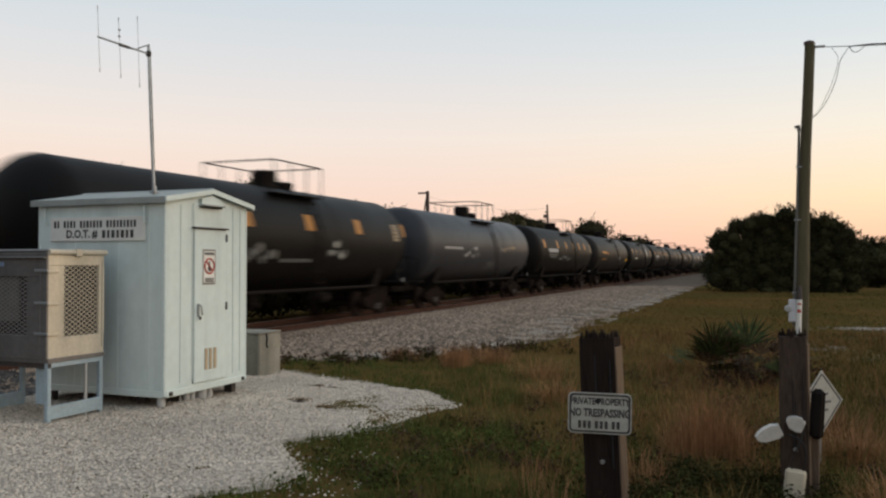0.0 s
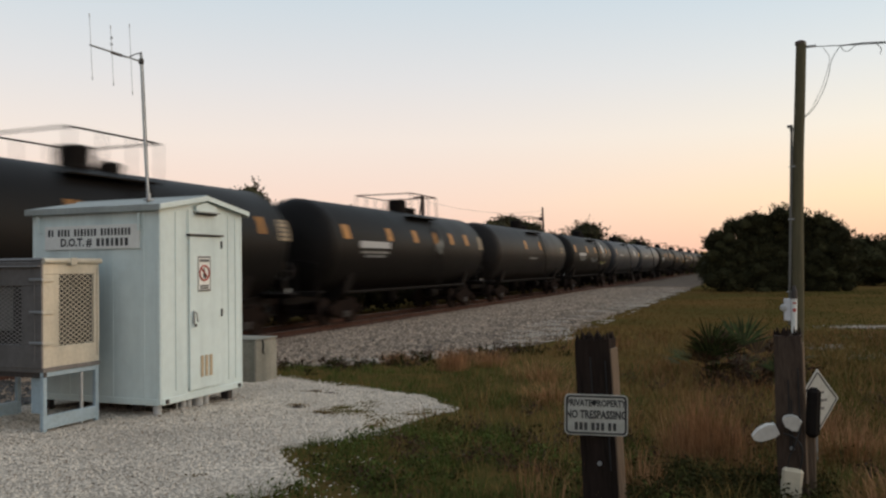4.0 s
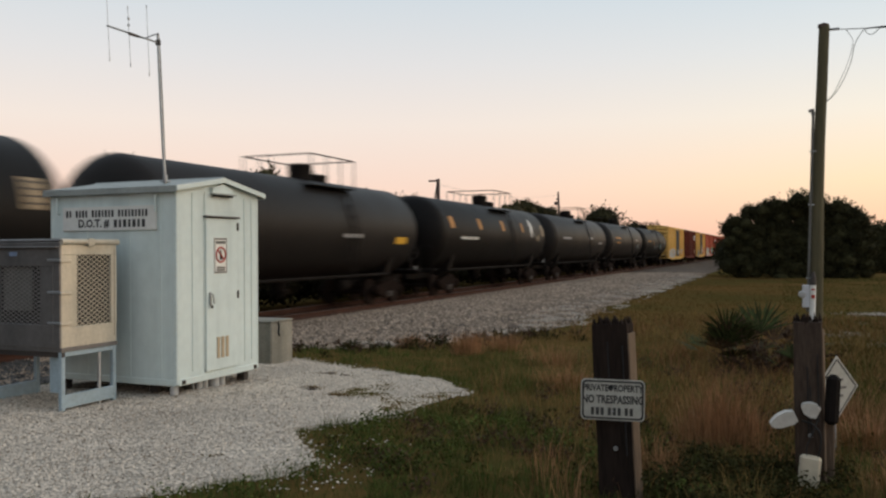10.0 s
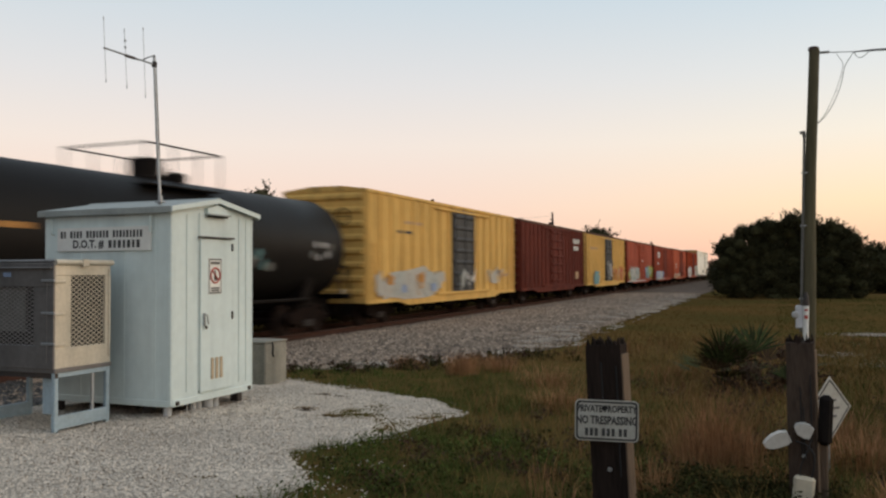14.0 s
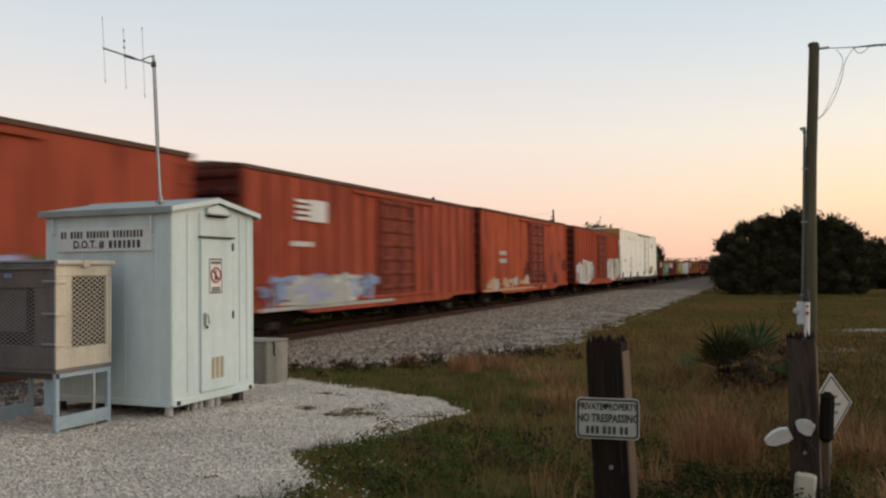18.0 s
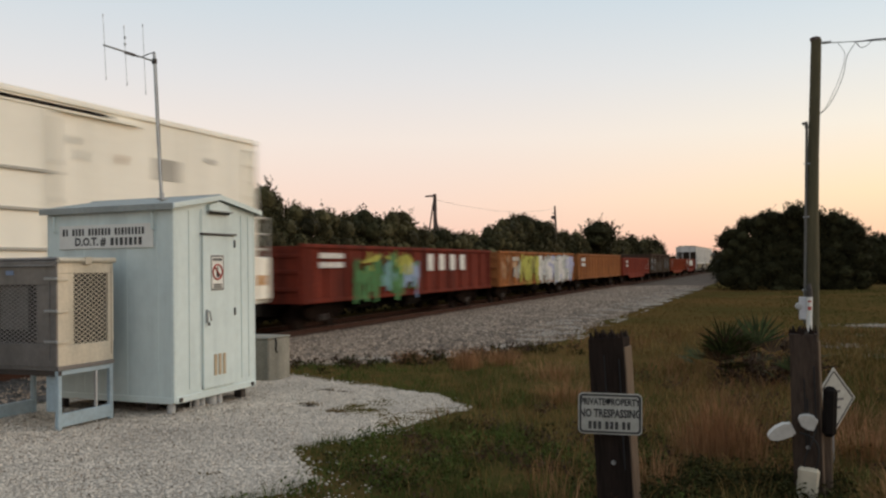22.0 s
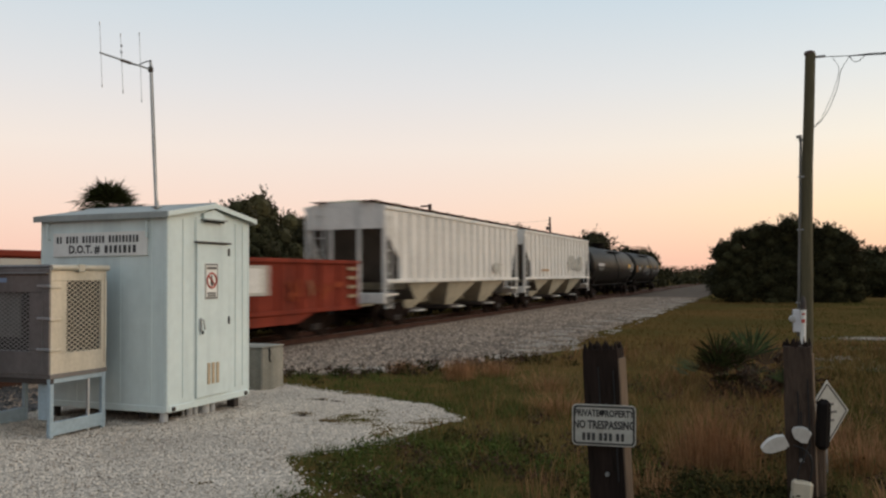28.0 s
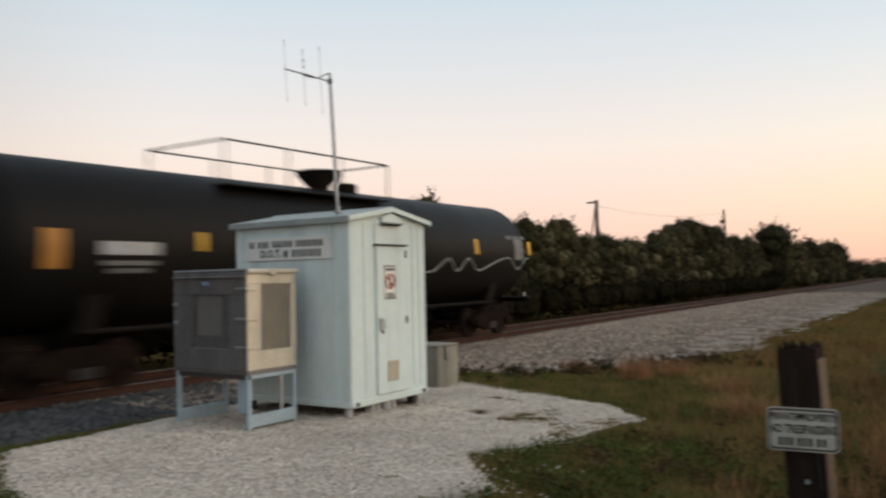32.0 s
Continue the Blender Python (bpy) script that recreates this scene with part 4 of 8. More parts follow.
    part("stand_foot_rail", Shape().box((-w + 0.03, d / 2, 0.04), (0.05, d, 0.17), 0.006), "stand_blue", c)
    part("stand_rail", Shape().box((-0.03, d / 2, z0 - 0.07), (0.05, d, 0.06), 0.006), "stand_blue", c)
    part("stand_foot_rail", Shape().box((-0.03, d / 2, 0.055), (0.05, d, 0.15), 0.006), "stand_blue", c)
    part("stand_rail", Shape().box((-w + 0.03, d / 2, z0 - 0.07), (0.05, d, 0.06), 0.006), "stand_blue", c)


def concrete_box():
    b = thing("concrete_base", "weathered concrete block with a hanging cable", "concrete block", at=(-7.87, 11.32, -0.10))
    part("block", Shape().box((0, 0, 0.32), (0.78, 0.62, 0.74), 0.02), "concrete", b)
    part("cap_line", Shape().box((0, 0, 0.706), (0.80, 0.64, 0.03), 0.012), "concrete", b)
    part("cable", Shape().tube([(0.394, -0.12, 0.70), (0.41, -0.11, 0.62), (0.402, -0.12, 0.52), (0.405, -0.09, 0.47)], 0.012), "wire_black", b)


def tie_post(name, label, at, h, w, d, seed, wood="tie_wood"):
    p = thing(name, label, "post", "old sleeper posts", at=at)
    rnd = random.Random(seed)
    s = Shape()
    V, F = [], []
    lv = [-0.5, 0.0, 0.3, 0.6, 0.9, 1.0]
    for j, u in enumerate(lv):
        z = h * u if u > 0 else u
        for (a, b) in ((-1, -1), (1, -1), (1, 1), (-1, 1)):
            V.append((a * (w / 2 - 0.008 * rnd.random()), b * (d / 2 - 0.008 * rnd.random()), z - (0.02 * rnd.random() if u == 1 else 0)))
    for j in range(len(lv) - 1):
        for k in range(4):
            F.append((j * 4 + k, j * 4 + (k + 1) % 4, j * 4 + 4 + (k + 1) % 4, j * 4 + 4 + k))
    F += [(0, 3, 2, 1), tuple(len(V) - 4 + k for k in range(4))]
    body = part("timber", s.add(V, F), wood, p)
    # splintered crown
    for k in range(26):
        x, y = rnd.uniform(-w / 2, w / 2) * 0.92, rnd.uniform(-d / 2, d / 2) * 0.9
        hh = rnd.uniform(0.015, 0.055)
        t = rnd.uniform(0.008, 0.022)
        part("splinter", Shape().prism([(x - t, h - 0.03), (x + t, h - 0.03), (x + rnd.uniform(-t, t) * 0.4, h + hh)], y - t, y + t, "y"), "tie_wood", body)
    for k in range(3):
        x = rnd.uniform(-w / 2, w / 2) * 0.8
        z0 = rnd.uniform(0.2, 0.6) * h
        part("check_crack", Shape().box((x, -d / 2 - 0.001, z0 + 0.1 * h), (0.008, 0.008, rnd.uniform(0.2, 0.45) * h)), "hut_shadow_gap", body)
    part("weathered_side", Shape().box((w / 2 + 0.003, 0, h / 2 - 0.05), (0.012, d * 0.92, h * 0.96), 0.004), "tie_wood_pale", body, "pale weathered side")
    part("bolt", Shape().lathe([(-0.012, 0.001), (-0.012, 0.016), (0, 0.018)], "y", 8, (0.01, -d / 2, h * 0.30)), "steel_galv", body)
    return p


def no_trespassing():
    g = gz(-1.15, 5.95)
    tie_post("sign_post", "old dark railway sleeper set upright with a splintered top", pose(-1.11, 6.03, g, 0, -2.6, -6), 1.19 - g, 0.265, 0.19, 3)
    sgn = thing("trespass_sign", "small white metal sign with black lettering bolted to post", "sign", at=pose(-1.142, 5.905, 0.648, 0, 1.0, 11.0))
    w, h = 0.446, 0.292
    def rounded(a, b, q):
        return [(sx * (a / 2 - q) + q * math.cos(t), sz * (b / 2 - q) + q * math.sin(t)) for sx, sz, t0 in ((1, 1, 0), (-1, 1, 1.5708), (-1, -1, 3.1416), (1, -1, 4.7124)) for t in np.linspace(t0, t0 + 1.5708, 6)]
    plate = part("plate", Shape().prism(rounded(w, h, 0.035), -0.003, 0.003, "y"), "sign_white_dimmed", sgn)
    o, i = rounded(w - 0.018, h - 0.018, 0.028), rounded(w - 0.044, h - 0.044, 0.020)
    n = len(o)
    b = Shape().add([(x, -0.0055, z) for x, z in o + i] + [(x, -0.002, z) for x, z in o + i], [q for k in range(n) for q in
                    ((k, (k + 1) % n, n + (k + 1) % n, n + k), (k, 2 * n + k, 2 * n + (k + 1) % n, (k + 1) % n), (n + k, n + (k + 1) % n, 3 * n + (k + 1) % n, 3 * n + k))])
    part("border", b, "letter_black", plate)
    writing("PRIVATE PROPERTY", 0.066, "letter_black", plate, pose(0, -0.0045, 0.082, 90, 0, 0), squeeze=0.72)
    writing("NO TRESPASSING", 0.080, "letter_black", plate, pose(0, -0.0045, 0.0, 90, 0, 0), squeeze=0.68)
    x = -0.14
    for count in (3, 3, 2):
        for _ in range(count):
            part("text_bar", Shape().box((x, -0.0045, -0.082), (0.022, 0.003, 0.054)), "letter_black", plate)
            x += 0.034
        x += 0.016
    part("bullet_hole", Shape().lathe([(-0.008, 0.018), (0.0, 0.022)], "y", 10, (-0.015, 0, 0.088)), "hut_shadow_gap", plate, "dark ragged hole")
    part("bolt", Shape().lathe([(-0.008, 0.008), (0.0, 0.009)], "y", 8, (0.0, 0, -0.08)), "steel_galv", plate)


def second_post():
    g = gz(0.2, 7.0)
    p = tie_post("gate_post", "weathered brown sleeper post with a splintered top", pose(0.175, 7.0, g, 0, 0, 0) @ pose(0, 0, 0, 0, -0.8, -6), 1.17 - g, 0.205, 0.17, 8, "tie_wood_grey")
    st = thing("timber_stake", "pale squared timber stake leaning against the post", "stake", at=pose(0.30, 7.06, g, 0, 0.5, -4))
    part("stake", Shape().box((0, 0, 0.16), (0.085, 0.09, 0.9), 0.008), "tie_wood_pale", st)
    b = thing("black_bracket", "black rubber bumper fixed to the gate post", "bumper", at=pose(0.325, 6.93, 0.56, 0, 3, 0))
    part("bumper", Shape().box((0, 0, 0.01), (0.10, 0.10, 0.38), 0.03), "under_black", b)
    for k, (x, z, rz, ry, sx) in enumerate(((-0.025, 0.405, 8, -24, 0.19), (0.165, 0.50, 0, 25, 0.125))):
        j = thing("floodlight", "small white floodlight head on a bracket on the post", "floodlight", "white floodlights", at=pose(x, 6.86, z, 0, ry, rz))
        o = [(-sx / 2, -0.010), (-sx / 2 + 0.02, -0.030), (-sx / 5, -0.046), (sx / 2 - 0.03, -0.052), (sx / 2, -0.034), (sx / 2 + 0.004, 0.0), (sx / 2 - 0.01, 0.040), (sx / 4, 0.056), (-sx / 12, 0.052), (-sx / 3, 0.034), (-sx / 2, 0.014)]
        head = part("head", Shape().prism(o, -0.045, 0.045, "y"), "plastic_white", j)
        part("lens_frame", Shape().box((sx / 2 - 0.005, 0, 0), (0.016, 0.094, 0.088), 0.005), "plastic_white", head)
        part("arm", Shape().tube([(0.02, 0.0, 0.02), (0.05, 0.06, -0.05)], 0.012), "steel_dark", j)
    c = thing("white_box", "small white plastic box low on the post", "junction box", at=pose(0.150, 6.86, -0.07, 0, 6, 0))
    part("body", Shape().box((0, 0, 0.05), (0.152, 0.07, 0.34), 0.02), "box_cream", c)
    part("cable", Shape().tube(slack([(0.045, 0.0, 0.20), (0.055, -0.03, 0.30), (0.045, -0.04, 0.40), (-0.01, -0.03, 0.46), (-0.09, -0.01, 0.475)]), 0.007, 6), "wire_black", c)
    part("cable", Shape().tube(slack([(-0.03, 0.0, 0.20), (-0.035, -0.03, 0.30), (0.0, -0.04, 0.42), (0.02, -0.02, 0.52)]), 0.006, 6), "wire_black", c)
    d = thing("diamond_sign", "small white diamond warning sign on a thin stake", "sign", at=pose(0.412, 8.0, 0.497, 0, 0, 50))
    part("plate", Shape().box((0, 0, 0), (0.405, 0.006, 0.405), 0.0025, Matrix.Rotation(radians(45), 3, "Y")), "sign_white_dimmed", d)
    bd = Shape()
    for a in (45, 135, 225, 315):
        r = Matrix.Rotation(radians(a), 3, "Y")
        v = r @ Vector((0.178, -0.0045, 0))
        bd.box(v, (0.011, 0.004, 0.345), 0, r)
    part("border", bd, "letter_black", d)
    for z, w in ((0.07, 0.16), (0.0, 0.24), (-0.07, 0.16)):
        part("text_bar", Shape().box((0, -0.0045, z), (w, 0.004, 0.022)), "letter_grey", d)
    part("stake", Shape().tube([(0, 0.02, -0.59), (0, 0.02, 0.1)], 0.012), "steel_galv", d)


def slack(pts, n=6):
    """A smooth cable through the points."""
    P = [Vector(p) for p in pts]
    P = [P[0] * 2 - P[1]] + P + [P[-1] * 2 - P[-2]]
    out = []
    for a, b, c, d in zip(P, P[1:], P[2:], P[3:]):
        for k in range(n):
            t = k / n
            out.append(0.5 * (2 * b + (c - a) * t + (2 * a - 5 * b + 4 * c - d) * t * t + (3 * b - a - 3 * c + d) * t ** 3))
    return out + [P[-2]]


def utility_pole():
    x0, y0 = 0.405, 13.6
    g = gz(x0, y0)
    p = thing("utility_pole", "greenish weathered wooden service pole with a meter box and conduit", "utility pole", at=(x0, y0, g))
    h = 5.05 - g
    lean = Vector((0.031, 0, 1)) .normalized()
    q = [lean * (h * k / 6) + Vector((0.012 * math.sin(k * 1.3), 0, 0)) for k in range(-1, 7)]
    part("pole", Shape().tube(q, 0.092, 16, 0.074), "pole_wood", p, smooth=True)
    part("pole_top", Shape().lathe([(h * lean.z - 0.02, 0.077), (h * lean.z + 0.025, 0.075), (h * lean.z + 0.04, 0.04)], "z", 16, (h * lean.x, 0, 0)), "far_pole_wood", p)
    c0 = lambda z: lean * z + Vector((-0.108, -0.05, 0))
    part("riser_conduit", Shape().tube([c0(0.9), c0(2.2), c0(3.86)], 0.019), "conduit_dark", p, smooth=True)
    part("weather_head", Shape().tube([c0(3.84), c0(3.92) + Vector((-0.01, 0, 0)), c0(3.90) + Vector((-0.06, 0, 0))], 0.028), "conduit_dark", p, smooth=True)
    for z in (1.4, 2.5, 3.3):
        part("strap", Shape().box(lean * z + Vector((-0.08, -0.05, 0)), (0.13, 0.03, 0.02), 0.004), "steel_galv", p)
    m = part("meter_box", Shape().box(lean * 1.13 + Vector((-0.135, -0.09, 0)), (0.105, 0.10, 0.34), 0.012), "meter_white", p, "pale metal meter box")
    part("meter", Shape().lathe([(-0.16, 0.035), (-0.15, 0.05), (-0.09, 0.055)], "y", 14, lean * 1.16 + Vector((-0.19, 0, 0))), "conduit_grey", m)
    s = part("warning_tube", Shape().tube([lean * 0.70 + Vector((-0.045, -0.13, 0)), lean * 1.30 + Vector((-0.045, -0.13, 0))], 0.042, 14), "sign_white", p, "white marker tube with a red patch", smooth=True)
    for z in (1.13, 1.235):
        part("red_patch", Shape().box(lean * z + Vector((-0.045, -0.170, 0)), (0.05, 0.012, 0.05 if z < 1.2 else 0.025), 0.002), "letter_red", s)
    part("black_cap", Shape().lathe([(0, 0.045), (0.12, 0.04), (0.2, 0.02)], "z", 12, lean * 1.30 + Vector((-0.045, -0.13, 0))), "steel_dark", s)
    top = lean * (h - 0.06)
    end = top + Vector((9.0, 2.0, 0.55))
    pts = [top.lerp(end, u) + Vector((0, 0, -1.3 * u * (1 - u) * 0.5)) for u in np.linspace(0, 1, 14)]
    pts = [top + Vector((0.05, 0, 0))] + pts[1:]
    part("service_wire", Shape().tube(pts, 0.0065, 6), "wire_black", p)
    part("insulator", Shape().tube([top, top + Vector((0.22, 0, 0.0))], 0.02), "conduit_grey", p)
    pt = Vector((0.71, 0.06, 4.965 - g))
    part("thick_splice", Shape().tube([pt, pt + Vector((0.3, 0.05, 0.02)), pt + Vector((0.62, 0.1, 0.015))], 0.010, 6), "wire_black", p)
    part("drip_loop", Shape().tube(slack([pt] + [Vector((x, 0.04, z - g)) for x, z in ((0.588, 4.756), (0.535, 4.502), (0.43, 4.227), (0.312, 4.029), (0.205, 3.923))]), 0.0050, 6), "wire_black", p)
    part("drip_loop", Shape().tube(slack([Vector((x, 0.02, z - g)) for x, z in ((0.47, 4.962), (0.553, 4.813), (0.539, 4.658), (0.463, 4.406), (0.388, 4.231), (0.29, 4.03), (0.20, 3.93))]), 0.0038, 6), "wire_black", p)
    part("drip_loop", Shape().tube(slack([pt, Vector((0.76, 0.06, 4.885 - g)), Vector((0.83, 0.06, 4.88 - g)), Vector((0.93, 0.08, 4.965 - g))]), 0.0052, 6), "wire_black", p)
    part("wire_tail", Shape().tube(slack([pt + Vector((0.5, 0.1, 0)), pt + Vector((0.56, 0.1, -0.08)), pt + Vector((0.54, 0.1, -0.16))]), 0.0056, 6), "wire_black", p)


def far_poles():
    a = thing("pole_frame", "far old wooden line pole braced by leaning struts", "utility pole", "line poles", at=(-20.5, 49.0, -0.4))
    h = 6.75
    part("pole", Shape().tube([(0, 0, 0), (0, 0, h)], 0.14, 10, 0.11), "far_pole_wood", a)
    part("strut", Shape().tube([(-0.75, 0, 2.5), (-0.08, 0, h - 0.4)], 0.05, 8), "far_pole_wood", a)
    part("strut", Shape().tube([(0.35, 0, 3.2), (0.05, 0, h - 1.2)], 0.04, 8), "far_pole_wood", a)
    part("crossarm", Shape().box((-0.28, 0, h - 0.12), (0.75, 0.10, 0.11), 0.01), "far_pole_wood", a)
    b = thing("line_pole", "far broken wooden line pole above the trees", "utility pole", "line poles", at=(-19.8, 77.0, -0.4))
    part("pole", Shape().tube([(0, 0, 0), (0.05, 0, 6.0), (0.0, 0, 7.7)], 0.13, 10, 0.08), "far_pole_wood", b)
    part("bracket", Shape().box((-0.22, 0, 6.6), (0.30, 0.1, 0.34), 0.03), "far_pole_wood", b)
    part("bracket", Shape().box((-0.12, 0, 7.0), (0.2, 0.08, 0.12), 0.02), "far_pole_wood", b)
    w = thing("line_wire", "thin sagging line wire between the far poles", "wire", kind="structure")
    pts = [(-20.5 + 0.7 * u, 49 + 28 * u, 6.0 + 1.0 * u - 2.0 * u * (1 - u)) for u in np.linspace(0, 1, 12)]
    part("wire", Shape().tube(pts, 0.007, 5), "wire_black", w)


# ---- plants ----
def leaves(blobs, n, size, seed, hollow=0.35, spray=0.0):
    """Leaf quads about the skins of lumps (x, y, z, rx, ry, rz); spray: length of the twigs on which they sit, eight leaves to a twig."""
    r = np.random.default_rng(seed)
    k = 8 if spray else 1
    m = n // k
    w = np.array([(b[3] * b[5]) for b in blobs], float)
    which = r.choice(len(blobs), m, p=w / w.sum())
    B = np.array(blobs, float)[which]
    d = r.normal(size=(m, 3))
    d /= np.linalg.norm(d, axis=1, keepdims=True)
    rad = hollow + (1 - hollow) * r.random((m, 1)) ** 0.6
    lump = 1 + 0.20 * np.sin(d[:, :1] * 7 + which[:, None]) * np.cos(d[:, 1:2] * 6 + which[:, None] * 2) + 0.10 * np.sin(d[:, 2:3] * 15 + d[:, :1] * 11)
    c = B[:, :3] + d * B[:, 3:6] * rad * lump
    twig = d * 0.9 + np.array([0, 0, 0.55]) + r.normal(0, 0.45, (m, 3))
    twig /= np.linalg.norm(twig, axis=1, keepdims=True)
    c, twig = np.repeat(c, k, 0), np.repeat(twig, k, 0)
    n = m * k
    step = np.tile(np.linspace(0, 1, k), m)[:, None] if spray else np.zeros((n, 1))
    c = c + twig * step * spray * np.repeat(r.uniform(0.4, 1.2, (m, 1)), k, 0) + r.normal(0, size * (0.45 if spray else 1.0), (n, 3))
    u = r.normal(size=(n, 3)) + (twig * 1.2 if spray else 0)
    u /= np.linalg.norm(u, axis=1, keepdims=True)
    v = np.cross(u, r.normal(size=(n, 3)))
    v /= np.linalg.norm(v, axis=1, keepdims=True)
    s = size * r.uniform(0.55, 1.35, (n, 1)) * (1.15 - 0.5 * step)
    q = np.stack([c - u * s, c + v * s * 0.42, c + u * s, c - v * s * 0.42], 1)
    q = q[q[:, :, 2].min(1) > -0.45]
    return q.reshape(-1, 3), np.arange(len(q) * 4).reshape(-1, 4)


def heart(blobs, grow=0.62):
    """The dense dark inside of a crown: one uneven lump for each blob."""
    s = Shape()
    for i, (x, y, z, rx, ry, rz) in enumerate(blobs):
        V, F, n, m = [], [], 12, 7
        for j in range(m):
            t = math.pi * (j + 0.5) / m
            for k in range(n):
                p = 2 * math.pi * k / n
                q = grow * (1 + 0.22 * noise.noise((math.cos(p) * 1.6 + i, math.sin(p) * 1.6, t * 1.8)))
                V.append((x + rx * q * math.sin(t) * math.cos(p), y + ry * q * math.sin(t) * math.sin(p), max(z + rz * q * math.cos(t), -0.1)))
        for j in range(m - 1):
            for k in range(n):
                F.append((j * n + k, j * n + (k + 1) % n, (j + 1) * n + (k + 1) % n, (j + 1) * n + k))
        F += [tuple(range(n))[::-1], tuple((m - 1) * n + k for k in range(n))]
        s.add(V, F)
    return s


def tree(name, label, category, x, y, lumps, n, size, seed, group, material="leaf_dark", trunk=True):
    t = thing(name, label, category, group, at=(x, y, -0.35))
    if trunk:
        hi = max(b[2] for b in lumps)
        s = Shape().tube([(0, 0, -0.2), (0.05, 0.03, hi * 0.4), (0.0, 0.0, hi * 0.8)], 0.16, 8, 0.07)
        part("trunk", s, "bark", t)
        for k, b in enumerate(lumps[:5]):
            part("limb", Shape().tube([(0.03, 0.02, hi * 0.3), ((b[0]) * 0.5, b[1] * 0.5, b[2] * 0.7), (b[0], b[1], b[2])], 0.06, 6, 0.02), "bark", t)
    v, f = leaves(lumps, n, size, seed, 0.35, size * 3.4)
    soup("crown", v, f, material, parent=t)
    part("inner_crown", heart(lumps, 0.74), material, t)
    return t


# top of the wooded strip behind the track: place along the line, height
SKYLINE = ((8, 1.2), (25.6, 1.5), (26.6, 4.7), (28.0, 5.2), (30.0, 5.0), (31.4, 5.1), (32.5, 4.8), (34, 4.5), (36.8, 4.4), (38.3, 4.6), (39.9, 4.3), (42.2, 5.05), (44.0, 4.9), (45.3, 4.3),
           (48.2, 4.2), (52.2, 4.1), (54.8, 3.8), (57.3, 4.2), (62.2, 5.5), (68.6, 6.2), (74.5, 5.8), (79.6, 4.9), (86, 5.2), (90, 4.7), (100, 4.75), (112, 4.9), (128, 5.2), (136, 5.0), (142, 2.6))


def hedge_trees():
    r = random.Random(5)
    k = 0
    y = 27.6
    while y < 140:
        w = 1.9 if y < 60 else 2.4 if y < 90 else 3.6
        lumps = []
        fine = y < 92
        n = 7 if fine else 5
        for a in range(n):
            dy = w * (2 * a / (n - 1) - 1) * 1.1
            top = float(np.interp(y + dy, *zip(*SKYLINE))) + r.uniform(-0.6, 0.2)
            z = top - 0.62
            while z > 0.1:
                m = r.uniform(0.45, 0.75) * (1 if fine else 1.5)
                lumps.append((r.uniform(-0.5, 0.4) + 1.3 * max(0.0, 1 - z / top) ** 0.7, dy + r.uniform(-0.3, 0.3), z + 0.35, m, m, m * r.uniform(0.8, 1.1)))
                z -= m * r.uniform(0.8, 1.2)
        tree("roadside_tree", "dense dark green scrub tree behind the track at dusk", "tree", -20.5 if y < 92 else -20.5 + (y - 92) * 0.05, y, lumps, 15000 if fine else 5200, 0.080 if y < 60 else 0.10 if fine else 0.17, 100 + k, "trees behind the track", "leaf_mid" if k % 3 else "leaf_dark")
        k += 1
        y += w * 1.75
    q = np.random.default_rng(15)
    low = [(-19.4 - q.uniform(0, 1.2), -14 + 1.1 * k, q.uniform(0.5, 0.9) if k < 37 else q.uniform(0.6, 1.2), 1.1, 1.2, q.uniform(0.8, 1.1) if k < 37 else q.uniform(0.9, 1.4)) for k in range(142)]
    low += [(-17.9 - q.uniform(0, 0.7), -14 + 1.5 * k, 0.35, 0.7, 1.1, q.uniform(0.7, 1.0)) for k in range(70)]
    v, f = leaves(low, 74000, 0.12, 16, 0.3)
    soup("undergrowth", v, f, "leaf_shaded", "undergrowth along the far side of the track, shade put into its colour", "undergrowth")
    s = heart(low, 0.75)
    tagged(new("undergrowth_heart", s.mesh("undergrowth_heart", "leaf_shaded")), "dense inside of the undergrowth, in the same shaded colour", "undergrowth", kind="stuff")
    tree("round_tree", "far tall round-headed tree above the scrub", "tree", -18.9, 93, [(0, 0, 5.6, 2.2, 2.8, 1.45), (0.2, -1.6, 4.5, 1.2, 1.5, 0.9), (0, 1.6, 4.6, 1.3, 1.6, 0.9), (0, 0, 2.5, 1.2, 1.5, 1.6)], 6000, 0.15, 77, "trees behind the track")


